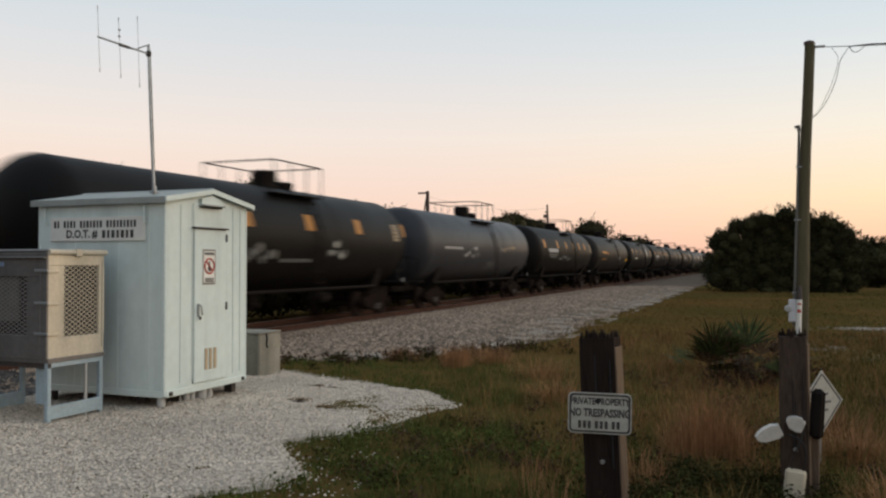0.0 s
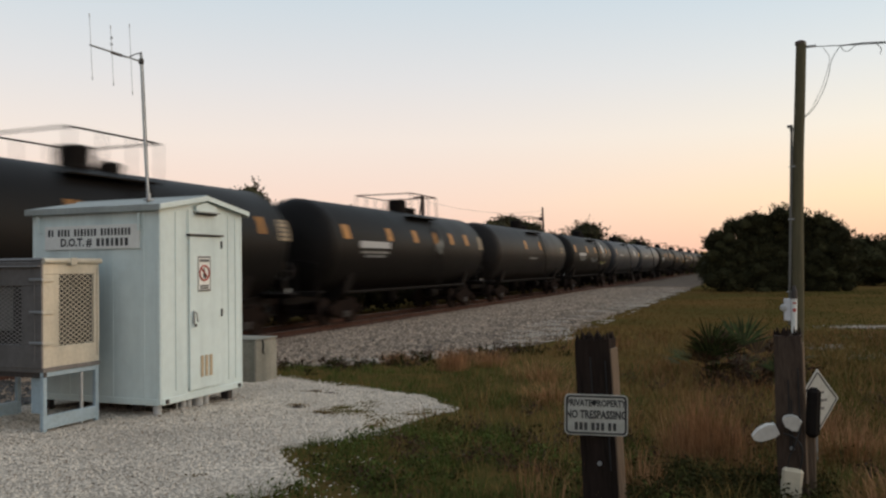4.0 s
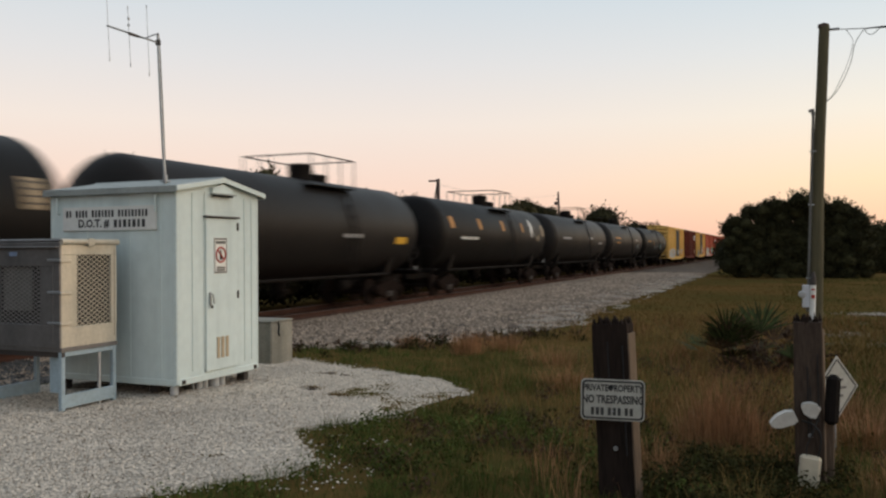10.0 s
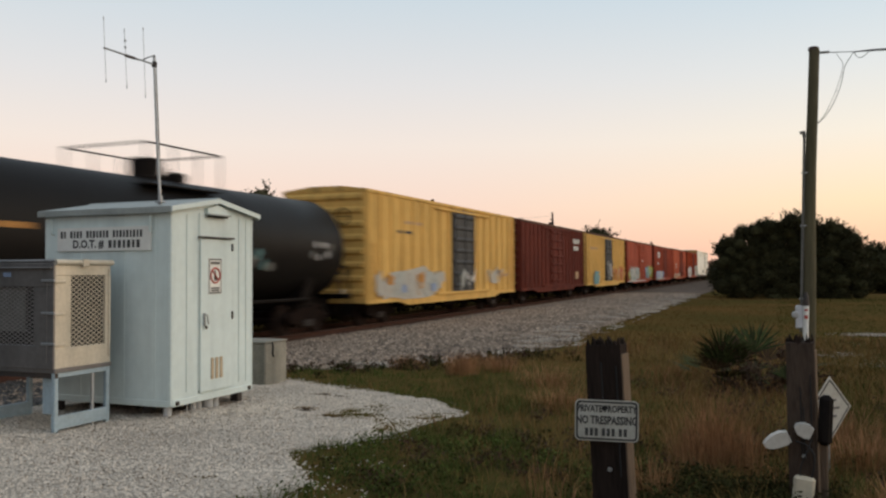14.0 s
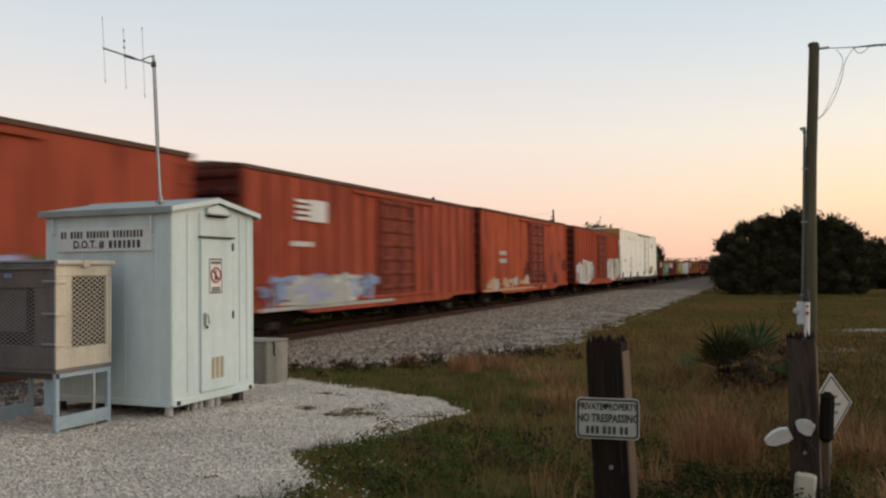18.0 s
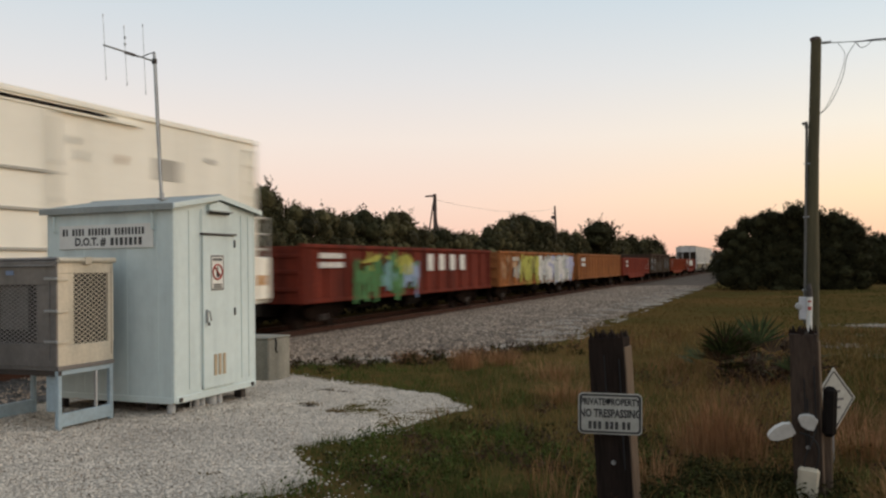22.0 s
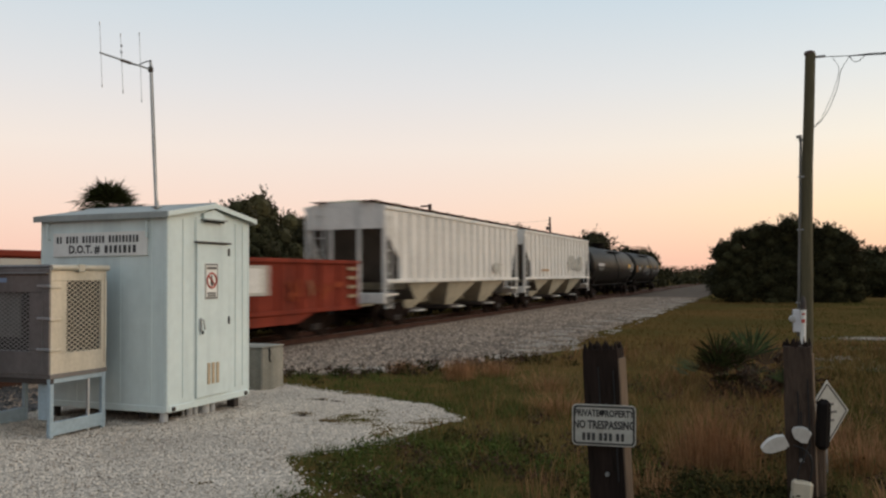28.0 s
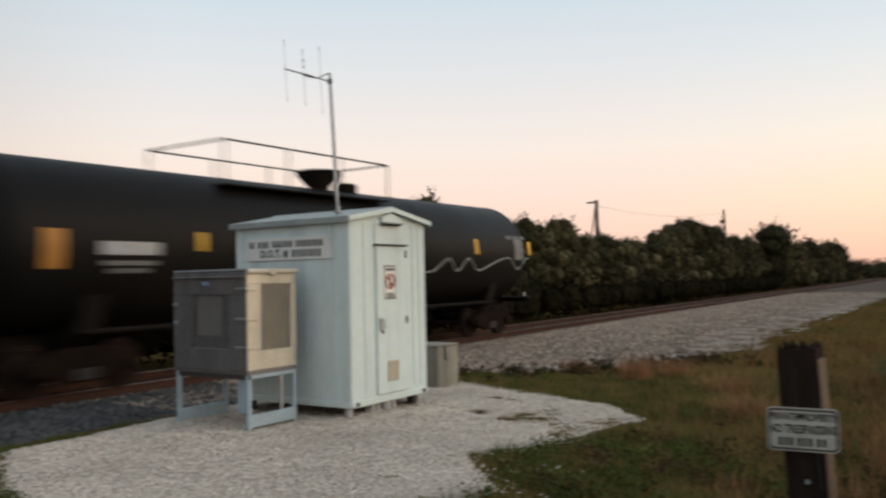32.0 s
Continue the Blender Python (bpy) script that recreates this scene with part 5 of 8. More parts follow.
def right_bush():
    # outline of the thicket: place across, height of its top
    xs, tops = (-4.3, -3.8, -3.35, -2.4, -1.45, -0.5, 0.46, 1.25, 2.05, 2.7, 3.6, 4.4, 4.9, 5.4, 5.6), (2.3, 3.6, 4.35, 4.75, 5.05, 5.2, 5.5, 5.65, 5.2, 5.1, 5.15, 4.7, 3.7, 2.4, 0.8)
    r = random.Random(12)
    lumps = []
    for k in range(20):
        x = -3.4 + 8.35 * k / 19
        top = float(np.interp(x, xs, tops))
        z = top - 0.42
        while z > 0.2:
            m = r.uniform(0.50, 0.85)
            lumps.append((x - 0.8 + r.uniform(-0.25, 0.25), r.uniform(-1.5, -0.9) + 0.9 * z / 5.5, z + r.uniform(-0.22, 0.22), m, m, m * 0.9))
            z -= r.uniform(0.55, 0.8)
    tree("thicket", "large dark rounded thicket at the edge of the field", "bush", 0.8, 61, lumps, 90000, 0.085, 31, "field trees")
    rr = [(7.8, 74, 2.6, 2.0, 1.7), (10.4, 75, 2.2, 2.2, 1.9), (13.2, 76, 2.8, 2.4, 2.0)]
    for k, (x, y, z, w, h) in enumerate(rr):
        tree("field_tree", "dark scrub tree behind the thicket", "tree", x, y, [(0, 0, z - 0.4, w, w, h), (-0.8, 0, z + 0.7, w * 0.5, w * 0.5, h * 0.5), (0.9, 0, z + 0.5, w * 0.5, w * 0.5, h * 0.5), (0, 0, 1.2, w * 1.1, w, 1.2)], 7000, 0.15, 50 + k, "field trees")
    # scrub closing in on the road beyond the thicket
    for k, y in enumerate((86, 97, 109, 122, 136)):
        z = 1.5 + 0.012 * (y - 86)
        tree("field_tree", "low dark scrub tree beside the far end of the road", "tree", -0.0801 * y + 2.3, y, [(0, 0, z, 1.55, 1.9, 1.35), (0.3, -0.8, 0.7, 1.6, 1.8, 0.9), (1.9, 0.4, z + 0.35, 1.7, 1.9, 1.45), (3.4, 0, z + 0.6, 1.7, 1.9, 1.6), (2.6, 0, 0.8, 2.2, 2.0, 1.0)], 4200, 0.17, 80 + k, "field trees")
    # distant wood closing the view
    q = np.random.default_rng(9)
    lumps = []
    for k in range(130):
        x = -190 + 380 * k / 130 + q.uniform(-2, 2)
        lumps.append((x, 300 + q.uniform(-12, 12), 1.6, q.uniform(3.5, 6), 4, q.uniform(1.8, 3.2)))
    for k in range(30):
        lumps.append((-16 + q.uniform(-4, 4) + k * 0.25, 150 + k * 5, 0.7, 4, 4, q.uniform(1.3, 1.9)))
    v, f = leaves(lumps, 60000, 0.38, 4)
    soup("distant_wood", v, f, "leaf_dark", "dark belt of distant woodland", "woods")


def fan(s, base, direction, size, r, n=15, drop=0.25, spread=3.5):
    """A palmetto leaf: a stem and a fan of narrow leaflets."""
    d = Vector(direction).normalized()
    side = d.cross(Vector((0, 0, 1)))
    side = side.normalized() if side.length > 0.05 else Vector((1, 0, 0))
    up = side.cross(d).normalized()
    hub = Vector(base) + d * size * 0.5
    s.add([Vector(base) - side * 0.012, Vector(base) + side * 0.012, hub + side * 0.006, hub - side * 0.006], [(0, 1, 2, 3)])
    for k in range(n):
        a = (k / (n - 1) - 0.5) * spread + r.uniform(-0.06, 0.06)
        e = (d * math.cos(a) + side * math.sin(a)).normalized()
        L = size * (0.62 - 0.12 * abs(a) / 1.75) * r.uniform(0.85, 1.1)
        mid = hub + e * L * 0.55 + up * 0.02
        tip = hub + e * L - Vector((0, 0, drop * L * r.uniform(0.3, 1.2)))
        wv = e.cross(up).normalized() * size * (0.028 if spread > 3 else 0.018)
        s.add([hub, mid + wv, tip, mid - wv], [(0, 1, 2, 3)])


def palms():
    r = random.Random(21)
    # cabbage palm behind the hut
    p = thing("cabbage_palm", "cabbage palm with a round head of fan leaves behind the track", "palm", at=(-26.6, 27.6, -0.4))
    part("trunk", Shape().tube([(0, 0, 0), (0.1, 0, 2.5), (0, 0, 4.85)], 0.20, 10, 0.17), "bark", p)
    for k in range(66):
        a, e = r.uniform(0, 6.28), r.uniform(-0.25, 1.45)
        s = Shape()
        fan(s, (0, 0, 4.80), (math.cos(a) * math.cos(e), math.sin(a) * math.cos(e), math.sin(e)), r.uniform(1.55, 1.85), r, 17, 0.30, 2.9)
        part("frond", s, "palm_leaf", p)
    # low palm seen past the cars, far left
    p2 = thing("cabbage_palm", "cabbage palm head seen over the far train cars", "palm", at=(-37.5, 29.0, -0.4))
    part("trunk", Shape().tube([(0, 0, 0), (0, 0, 3.1)], 0.20, 10, 0.17), "bark", p2)
    for k in range(22):
        a, e = r.uniform(0, 6.28), r.uniform(-0.2, 1.35)
        s = Shape()
        fan(s, (0, 0, 3.1), (math.cos(a) * math.cos(e), math.sin(a) * math.cos(e), math.sin(e)), r.uniform(1.0, 1.3), r, 15, 0.3)
        part("frond", s, "palm_leaf", p2)
    # saw palmettos in the field
    for (x, y, sc, n) in ((-0.83, 13.7, 0.85, 13), (-0.33, 14.1, 1.05, 11), (0.12, 12.9, 0.62, 7)):
        p = thing("saw_palmetto", "low saw palmetto with grey-green fan leaves in the grass", "palmetto", "palmettos", at=(x, y, gz(x, y)))
        for k in range(n):
            a, e = r.uniform(0, 6.28), r.uniform(0.30, 1.40)
            s = Shape()
            fan(s, (r.uniform(-0.1, 0.1), r.uniform(-0.1, 0.1), 0.05), (math.cos(a) * math.cos(e), math.sin(a) * math.cos(e), math.sin(e)), sc * r.uniform(0.75, 1.1), r, 17, 0.06, 2.3)
            part("frond", s, "palm_dry" if r.random() < 0.25 else "palm_leaf", p)
    v, f = leaves([(0, 0, 0.16, 0.55, 0.4, 0.34), (0.42, 0.1, 0.22, 0.35, 0.4, 0.42), (-0.45, -0.1, 0.08, 0.4, 0.3, 0.22)], 2600, 0.035, 8, 0.2, 0.22)
    t = thing("dry_shrub", "low brown dry shrub among the palmettos", "shrub", at=(-0.18, 13.3, gz(-0.18, 13.3)))
    soup("foliage", v, f, "palm_dry", parent=t)


def strips(b, w, k, z, h):
    """Narrow bent blades: two pieces below, a tip above. b: foot, w: half width, k: lean of the tip, z: foot height, h: height."""
    n = len(b)
    P = np.zeros((n, 5, 3))
    P[:, 0, :2], P[:, 1, :2] = b - w, b + w
    P[:, 0, 2] = P[:, 1, 2] = z - 0.03
    P[:, 2, :2], P[:, 3, :2] = b + k * 0.35 - w * 0.75, b + k * 0.35 + w * 0.75
    P[:, 2, 2] = P[:, 3, 2] = z + h * 0.62
    P[:, 4, :2], P[:, 4, 2] = b + k, z + h
    idx = np.arange(n)[:, None] * 5
    return P, np.concatenate([idx + [0, 1, 3], idx + [0, 3, 2], idx + [2, 3, 4]], 0)


def blades(name, x, y, h, wid, material, label, seed, lean=0.5):
    """Grass: one narrow bent blade of two pieces at each place."""
    r = np.random.default_rng(seed)
    n = len(x)
    z = np.array([gz(a, b) for a, b in zip(x, y)]) if n < 1.2e5 else -0.09 - 0.13 * np.clip((np.hypot(x, y) - 9) / 25, 0, 1)
    a = r.uniform(0, 6.28, n)
    k = r.normal(0, lean, (n, 2)) * h[:, None]
    w = np.stack([np.cos(a), np.sin(a)], 1) * wid[:, None]
    b = np.stack([x, y], 1)
    P, F = strips(b, w, k, z, h)
    return soup(name, P.reshape(-1, 3), F, material, label, "grass")


def open_ground(x, y):
    wander = np.array([noise.noise((a * 0.5, b * 0.45, 21)) + 0.5 * noise.noise((a * 1.7, b * 1.5, 22)) for a, b in zip(x, y)])
    return ~inside(x, y, PAD) & (x > road_edge(y) + np.where(y > 15, 1.1, 0.7) * wander + RNG.normal(0, 0.34, len(x)))


def grass():
    R = np.random.default_rng(40)

    def patch(n, x0, x1, y0, y1, power=1.0):
        x, y = R.uniform(x0, x1, n), y0 + (y1 - y0) * R.random(n) ** power
        ok = open_ground(x, y)
        return x[ok], y[ok]
    def clump(x, y, k):
        return np.clip(0.8 + 1.7 * np.array([noise.noise((a * 2.1, b * 2.1, k)) + 0.6 * noise.noise((a * 5.5, b * 5.5, k)) for a, b in zip(x, y)]), 0.35, 2.4)
    # short green turf next to the gravel
    x, y = patch(210000, -9.2, 2.5, 3.4, 15, 1.1)
    g = np.array([noise.noise((a * 0.6, b * 0.6, 4)) for a, b in zip(x, y)])
    keep = R.random(len(x)) < np.clip(0.85 - 0.18 * (x + 2.0) + 1.5 * g, 0.10, 1) * np.clip(1.2 - (y - 7.8) * 0.20, 0.30, 1)
    x, y, g = x[keep], y[keep], g[keep]
    blades("turf", x, y, R.uniform(0.035, 0.11, len(x)) * clump(x, y, 3), R.uniform(0.0016, 0.0032, len(x)), "blade_green", "short green turf", 1)
    # longer olive and dry grass of the field
    x, y = patch(165000, -9.2, 9, 3.4, 24, 1.3)
    g = np.array([noise.noise((a * 0.5, b * 0.5, 8)) for a, b in zip(x, y)])
    low = (x > -1.0) & (x < 0.5) & (y < 7.2)
    keep = R.random(len(x)) < np.clip(0.50 + 0.15 * (x + 2.2) + 0.9 * g, 0.06, 1) * np.clip(0.34 + (x + 3.0) * 0.28 + (y - 7.3) * 0.17, 0.14, 1) * np.where(low, 0.4, 1)
    x, y = x[keep], y[keep]
    blades("field_grass", x, y, R.uniform(0.07, 0.20, len(x)) * clump(x, y, 5), R.uniform(0.0014, 0.0028, len(x)) * (1 + y / 14), "blade_olive", "ankle-high olive-brown field grass", 2)
    x, y = patch(120000, -9.2, 9, 3.4, 24, 1.2)
    g = np.array([noise.noise((a * 0.45, b * 0.45, 14)) for a, b in zip(x, y)])
    low = (x > -1.0) & (x < 0.5) & (y < 7.2)
    keep = R.random(len(x)) < np.clip(0.12 + 0.08 * (x + 2.0) + 1.1 * g, 0.0, 1) * np.clip(0.25 + (x + 3.2) * 0.35 + (y - 9) * 0.12, 0.1, 1) * np.where(low, 0.25, 1) * np.where((x > 0.8) & (y > 9), 0.5, 1)
    x, y = x[keep], y[keep]
    blades("dry_grass", x, y, R.uniform(0.08, 0.24, len(x)) * clump(x, y, 7), R.uniform(0.0012, 0.0024, len(x)) * (1 + y / 14), "blade_dry", "dry reddish-brown grass", 3)
    x, y = patch(80000, -6.5, 26, 22, 66, 1.2)
    keep = R.random(len(x)) < np.clip(1 - (x + 1) / 5, 0.10, 1)
    x, y = x[keep], y[keep]
    blades("far_grass", x, y, R.uniform(0.02, 0.07, len(x)), R.uniform(0.005, 0.012, len(x)), "blade_far", "field grass out to the thicket", 4)
    x, y = patch(60000, 0.0, 28, 16, 66, 1.2)
    blades("far_green_grass", x, y, R.uniform(0.02, 0.07, len(x)), R.uniform(0.005, 0.012, len(x)), "blade_far_green", "greener grass out in the field", 5)
    x, y = patch(46000, 0.2, 9, 9.0, 24, 1.2)
    g = np.array([noise.noise((a * 0.4, b * 0.3, 31)) for a, b in zip(x, y)])
    keep = R.random(len(x)) < np.clip(0.55 + 0.30 * (x - 0.6) + 0.8 * g, 0.05, 1)
    x, y = x[keep], y[keep]
    blades("green_field_grass", x, y, R.uniform(0.05, 0.15, len(x)), R.uniform(0.003, 0.006, len(x)), "blade_far_green", "dull green grass of the open field", 6)
    # thin growth about the standing place
    x, y = patch(40000, -9.2, 9, -6, 3.5)
    blades("near_grass", x, y, R.uniform(0.06, 0.2, len(x)) * clump(x, y, 6), R.uniform(0.0016, 0.003, len(x)), "blade_olive", "ankle-high grass near the gravel", 9)
    # tall russet tufts
    for k, (cx, cy, rad, hh, n) in enumerate(((-0.56, 8.15, 0.34, 0.68, 440), (-0.78, 8.0, 0.30, 0.52, 260), (-0.30, 8.0, 0.26, 0.50, 200), (-1.72, 6.2, 0.26, 0.46, 45), (-1.45, 5.7, 0.25, 0.42, 45),
                                               (-5.15, 13.6, 0.42, 0.42, 620), (-4.7, 14.3, 0.5, 0.34, 420), (-6.6, 14.5, 0.5, 0.26, 420), (-0.95, 6.7, 0.3, 0.36, 160), (0.9, 6.6, 0.5, 0.35, 420), (-2.6, 10.6, 0.6, 0.30, 380),
                                               (0.75, 8.4, 0.6, 0.36, 520), (-3.3, 12.6, 0.7, 0.34, 420), (1.9, 7.2, 0.7, 0.34, 500), (-1.6, 9.4, 0.5, 0.30, 260), (0.6, 9.8, 0.6, 0.34, 360))):
        g0 = gz(cx, cy)
        r = np.random.default_rng(200 + k)
        a, q = r.uniform(0, 6.28, n), rad * np.sqrt(r.random(n)) * 0.7
        h = hh * r.uniform(0.45, 1.15, n)
        b = np.stack([q * np.cos(a), q * np.sin(a)], 1)
        lean = b * 0.55 + r.normal(0, 0.19, (n, 2)) * h[:, None]
        w = np.stack([np.cos(a + 1.57), np.sin(a + 1.57)], 1) * 0.0021
        P, F = strips(b, w, lean, np.full(n, -0.02), h)
        soup("tall_grass", P.reshape(-1, 3) + np.array([cx, cy, g0]), F, "blade_straw", "tall russet dry grass", "grass")
    # rank weeds along the foot of the ballast
    r = np.random.default_rng(78)
    for name, n, leaf, material, label, off in (("verge_weed", 54, 5600, "weed_dark", "rank dark green weeds along the foot of the ballast", 0.25), ("brown_verge_weed", 44, 4800, "palm_dry", "brown withered weeds along the ballast edge", -0.05)):
        y = r.uniform(12.0, 17.5, n)
        x = road_edge(y) + off + r.normal(0.15, 0.75, n)
        lumps = [(a, b, gz(a, b) + 0.04, q, q * 0.8, q * 0.55) for a, b, q in zip(x, y, r.uniform(0.08, 0.28, n)) if not inside(np.array([a]), np.array([b]), PAD)[0]]
        v, f = leaves(lumps, leaf, 0.030, 300 + n, 0.1, 0.10)
        soup(name, v, f, material, label, "weeds")
    # leafy weeds low in the turf, and brown dead growth further out
    r = np.random.default_rng(77)
    for name, n, box, leaf, material, label in (("broadleaf_weed", 46, (-4.2, -0.6, 4.6, 8.0), 5200, "blade_green", "low leafy green weeds in the turf"), ("shady_weed", 56, (-4.4, 0.6, 4.8, 9.2), 4600, "weed_dark", "low dark weeds matted in the turf"), ("rank_weed", 60, (-0.95, 0.45, 5.2, 7.4), 10500, "weed_dark", "dark rank weeds round the posts"), ("dead_weed", 70, (-3.4, 3.0, 5.6, 13.5), 9000, "palm_dry", "low brown dead weeds in the field")):
        x, y = r.uniform(box[0], box[1], n), r.uniform(box[2], box[3], n)
        ok = open_ground(x, y)
        lumps = [(a, b, gz(a, b) + 0.05, s, s * 0.8, s * 0.5) for a, b, s in zip(x[ok], y[ok], r.uniform(0.12, 0.34, n))]
        v, f = leaves(lumps, leaf, 0.018, 90 + n, 0.1)
        soup(name, v, f, material, label, "weeds")
    # weeds on the gravel
    for k, (cx, cy) in enumerate(((-6.05, 10.35), (-5.66, 9.22), (-5.08, 8.85))):
        x, y = cx + R.normal(0, 0.07, 160), cy + R.normal(0, 0.04, 160)
        blades("weed", x, y, R.uniform(0.02, 0.06, 160), R.uniform(0.003, 0.007, 160), "blade_olive", "small weeds in the gravel", 60 + k, 0.9)


# ---- the train ----
SPEED = 18.53
CARS, WHEELS = [], {1: [], -1: []}


def wheelset_shape():
    s = Shape()
    for sx in (-1, 1):
        prof = [(-0.06, 0.13), (-0.065, 0.36), (-0.065, 0.45), (-0.035, 0.455), (-0.03, 0.425), (0.065, 0.418), (0.065, 0.36), (0.03, 0.33), (0.03, 0.16), (0.06, 0.13)]
        s.lathe([(sx * a, r) for a, r in prof], "x", 24, (sx * 0.78, 0, 0))
    s.lathe([(-1.08, 0.075), (1.08, 0.075)], "x", 10)
    s.box((0.78, 0.22, 0), (0.14, 0.05, 0.05)).box((-0.78, 0.22, 0), (0.14, 0.05, 0.05))
    return s


def truck(car, y):
    """A freight bogie: bolster with side frames, springs and two turning wheelsets."""
    b = part("bogie", lambda: Shape().box((0, 0, 0.50), (2.1, 0.36, 0.26), 0.03).lathe([(0.60, 0.22), (0.74, 0.20)], "z", 12), "truck_iron", car, at=(0, y, 0), key="bolster")

    def frame_side():
        s = Shape()
        o = [(-1.12, 0.50), (-1.05, 0.62), (-0.80, 0.64), (-0.42, 0.78), (0.42, 0.78), (0.80, 0.64), (1.05, 0.62), (1.12, 0.50), (1.05, 0.36), (0.72, 0.38), (0.42, 0.20), (-0.42, 0.20), (-0.72, 0.38), (-1.05, 0.36)]
        s.prism(o, -0.06, 0.06, "x")
        for y_ in (-0.875, 0.875):
            s.lathe([(0.06, 0.14), (0.12, 0.13), (0.14, 0.08)], "x", 12, (0, y_, 0.45))
        return s
    for sx in (-1, 1):
        part("side_frame", frame_side, "truck_iron", b, at=pose(sx * 1.03, 0, 0, 0, 0, 0 if sx > 0 else 180), key="side_frame")
        part("spring_nest", lambda: Shape().lathe([(0.24, 0.05), (0.40, 0.06), (0.42, 0.05)], "z", 10, (0, -0.13, 0)).lathe([(0.24, 0.05), (0.40, 0.06), (0.42, 0.05)], "z", 10, (0, 0.13, 0)).lathe([(0.24, 0.05), (0.42, 0.06)], "z", 10), "steel_dark", b, at=(sx * 1.11, 0, 0), key="springs")
    for e in (-1, 1):
        w = part("wheelset", wheelset_shape, "wheel_iron", b, at=(0, e * 0.875, 0.42), key="wheelset", smooth=True)
        WHEELS[e].append(w)


def coupler(car, y, e):
    part("coupler", lambda: Shape().box((0, 0.35, 0.86), (0.16, 0.75, 0.18), 0.02).box((0.02, 0.80, 0.86), (0.30, 0.26, 0.30), 0.05), "truck_iron", car, at=pose(0, y, 0, 0, 0, 0 if e > 0 else 180), key="coupler")
    part("air_hose", lambda: Shape().tube([(0.35, 0.05, 0.80), (0.36, 0.25, 0.62), (0.30, 0.45, 0.45), (0.22, 0.62, 0.46)], 0.028), "wire_black", car, at=pose(0, y, 0, 0, 0, 0 if e > 0 else 180), key="air_hose")


def car_thing(name, label, category, s0, s1, group):
    c = thing(name, label, category, group, at=(TRACK, (s0 + s1) / 2, RAIL))
    CARS.append((c, (s0 + s1) / 2))
    return c


def ladder(car, x, y, z0, z1, material, turn=0.0):
    n = max(2, int((z1 - z0) / 0.38))

    def sh():
        s = Shape()
        for e in (-1, 1):
            s.box((0, e * 0.21, (z0 + z1) / 2), (0.025, 0.045, z1 - z0))
        for k in range(n + 1):
            s.tube([(0.01, -0.21, z0 + 0.05 + (z1 - z0 - 0.1) * k / n), (0.01, 0.21, z0 + 0.05 + (z1 - z0 - 0.1) * k / n)], 0.013, 5)
        return s
    part("ladder", sh, material, car, at=pose(x, y, 0, 0, 0, turn), key=("ladder", z0, z1, material))


def bars(car, x, y, z, widths, h, material, gap=0.08, name="stencil_bar", turn=None):
    """A line of lettering too small to read: plain bars."""
    yy = y
    for w in widths:
        part(name, Shape().box((x, yy - w / 2, z), (0.006, w, h)), material, car)
        yy -= w + gap


def blot(car, x, y, z, w, h, material, seed, name="graffiti", zmin=None, n=18, spiky=0.3):
    """A sprayed patch with an uneven outline on a flat side."""
    r = random.Random(seed)
    pts = []
    for k in range(n):
        a = 2 * math.pi * k / n
        q = 1 + r.uniform(-spiky, spiky)
        yy, zz = y + w / 2 * math.copysign(abs(math.cos(a)) ** 0.6, math.cos(a)) * q, z + h / 2 * math.copysign(abs(math.sin(a)) ** 0.6, math.sin(a)) * (q if math.sin(a) > 0 else 1)
        pts.append((yy, max(zz, zmin) if zmin is not None else zz))
    part(name, Shape().prism(pts, x - 0.004, x + 0.004 + 0.0006 * (seed % 7), "x"), material, car)


def mural(car, x, y0, y1, z0, z1, palette, seed, n=26):
    """Layered sprayed strokes, one mesh a colour."""
    r = random.Random(seed)
    for k in range(n):
        m = palette[min(int(len(palette) * (k + r.uniform(-2.5, 2.5)) / n), len(palette) - 1) if r.random() < 0.8 else r.randrange(len(palette))]
        yc = y0 + (y1 - y0) * min(max((k + 0.5) / n + r.uniform(-0.06, 0.06), 0), 1)
        w, tilt = (y1 - y0) * r.uniform(0.008, 0.034), r.uniform(-0.22, 0.22)
        a, b = z0 + (z1 - z0) * r.uniform(0, 0.45), z1 - (z1 - z0) * r.uniform(0, 0.4)
        if r.random() < 0.35:
            a = b - (z1 - z0) * r.uniform(0.1, 0.3)
            w *= 2.2
        o = [(yc - w, a), (yc + w * r.uniform(0.6, 1.2), a + r.uniform(-0.08, 0.08)), (yc + w * 1.1 + tilt, (a + b) / 2), (yc + w + tilt, b), (yc + tilt, b + r.uniform(0, 0.12)), (yc - w + tilt, b - r.uniform(0, 0.1)), (yc - w * 0.8, (a + b) / 2)]
        part("graffiti", Shape().prism(o, x - 0.004, x + 0.003 + 0.0005 * k, "x"), m, car)


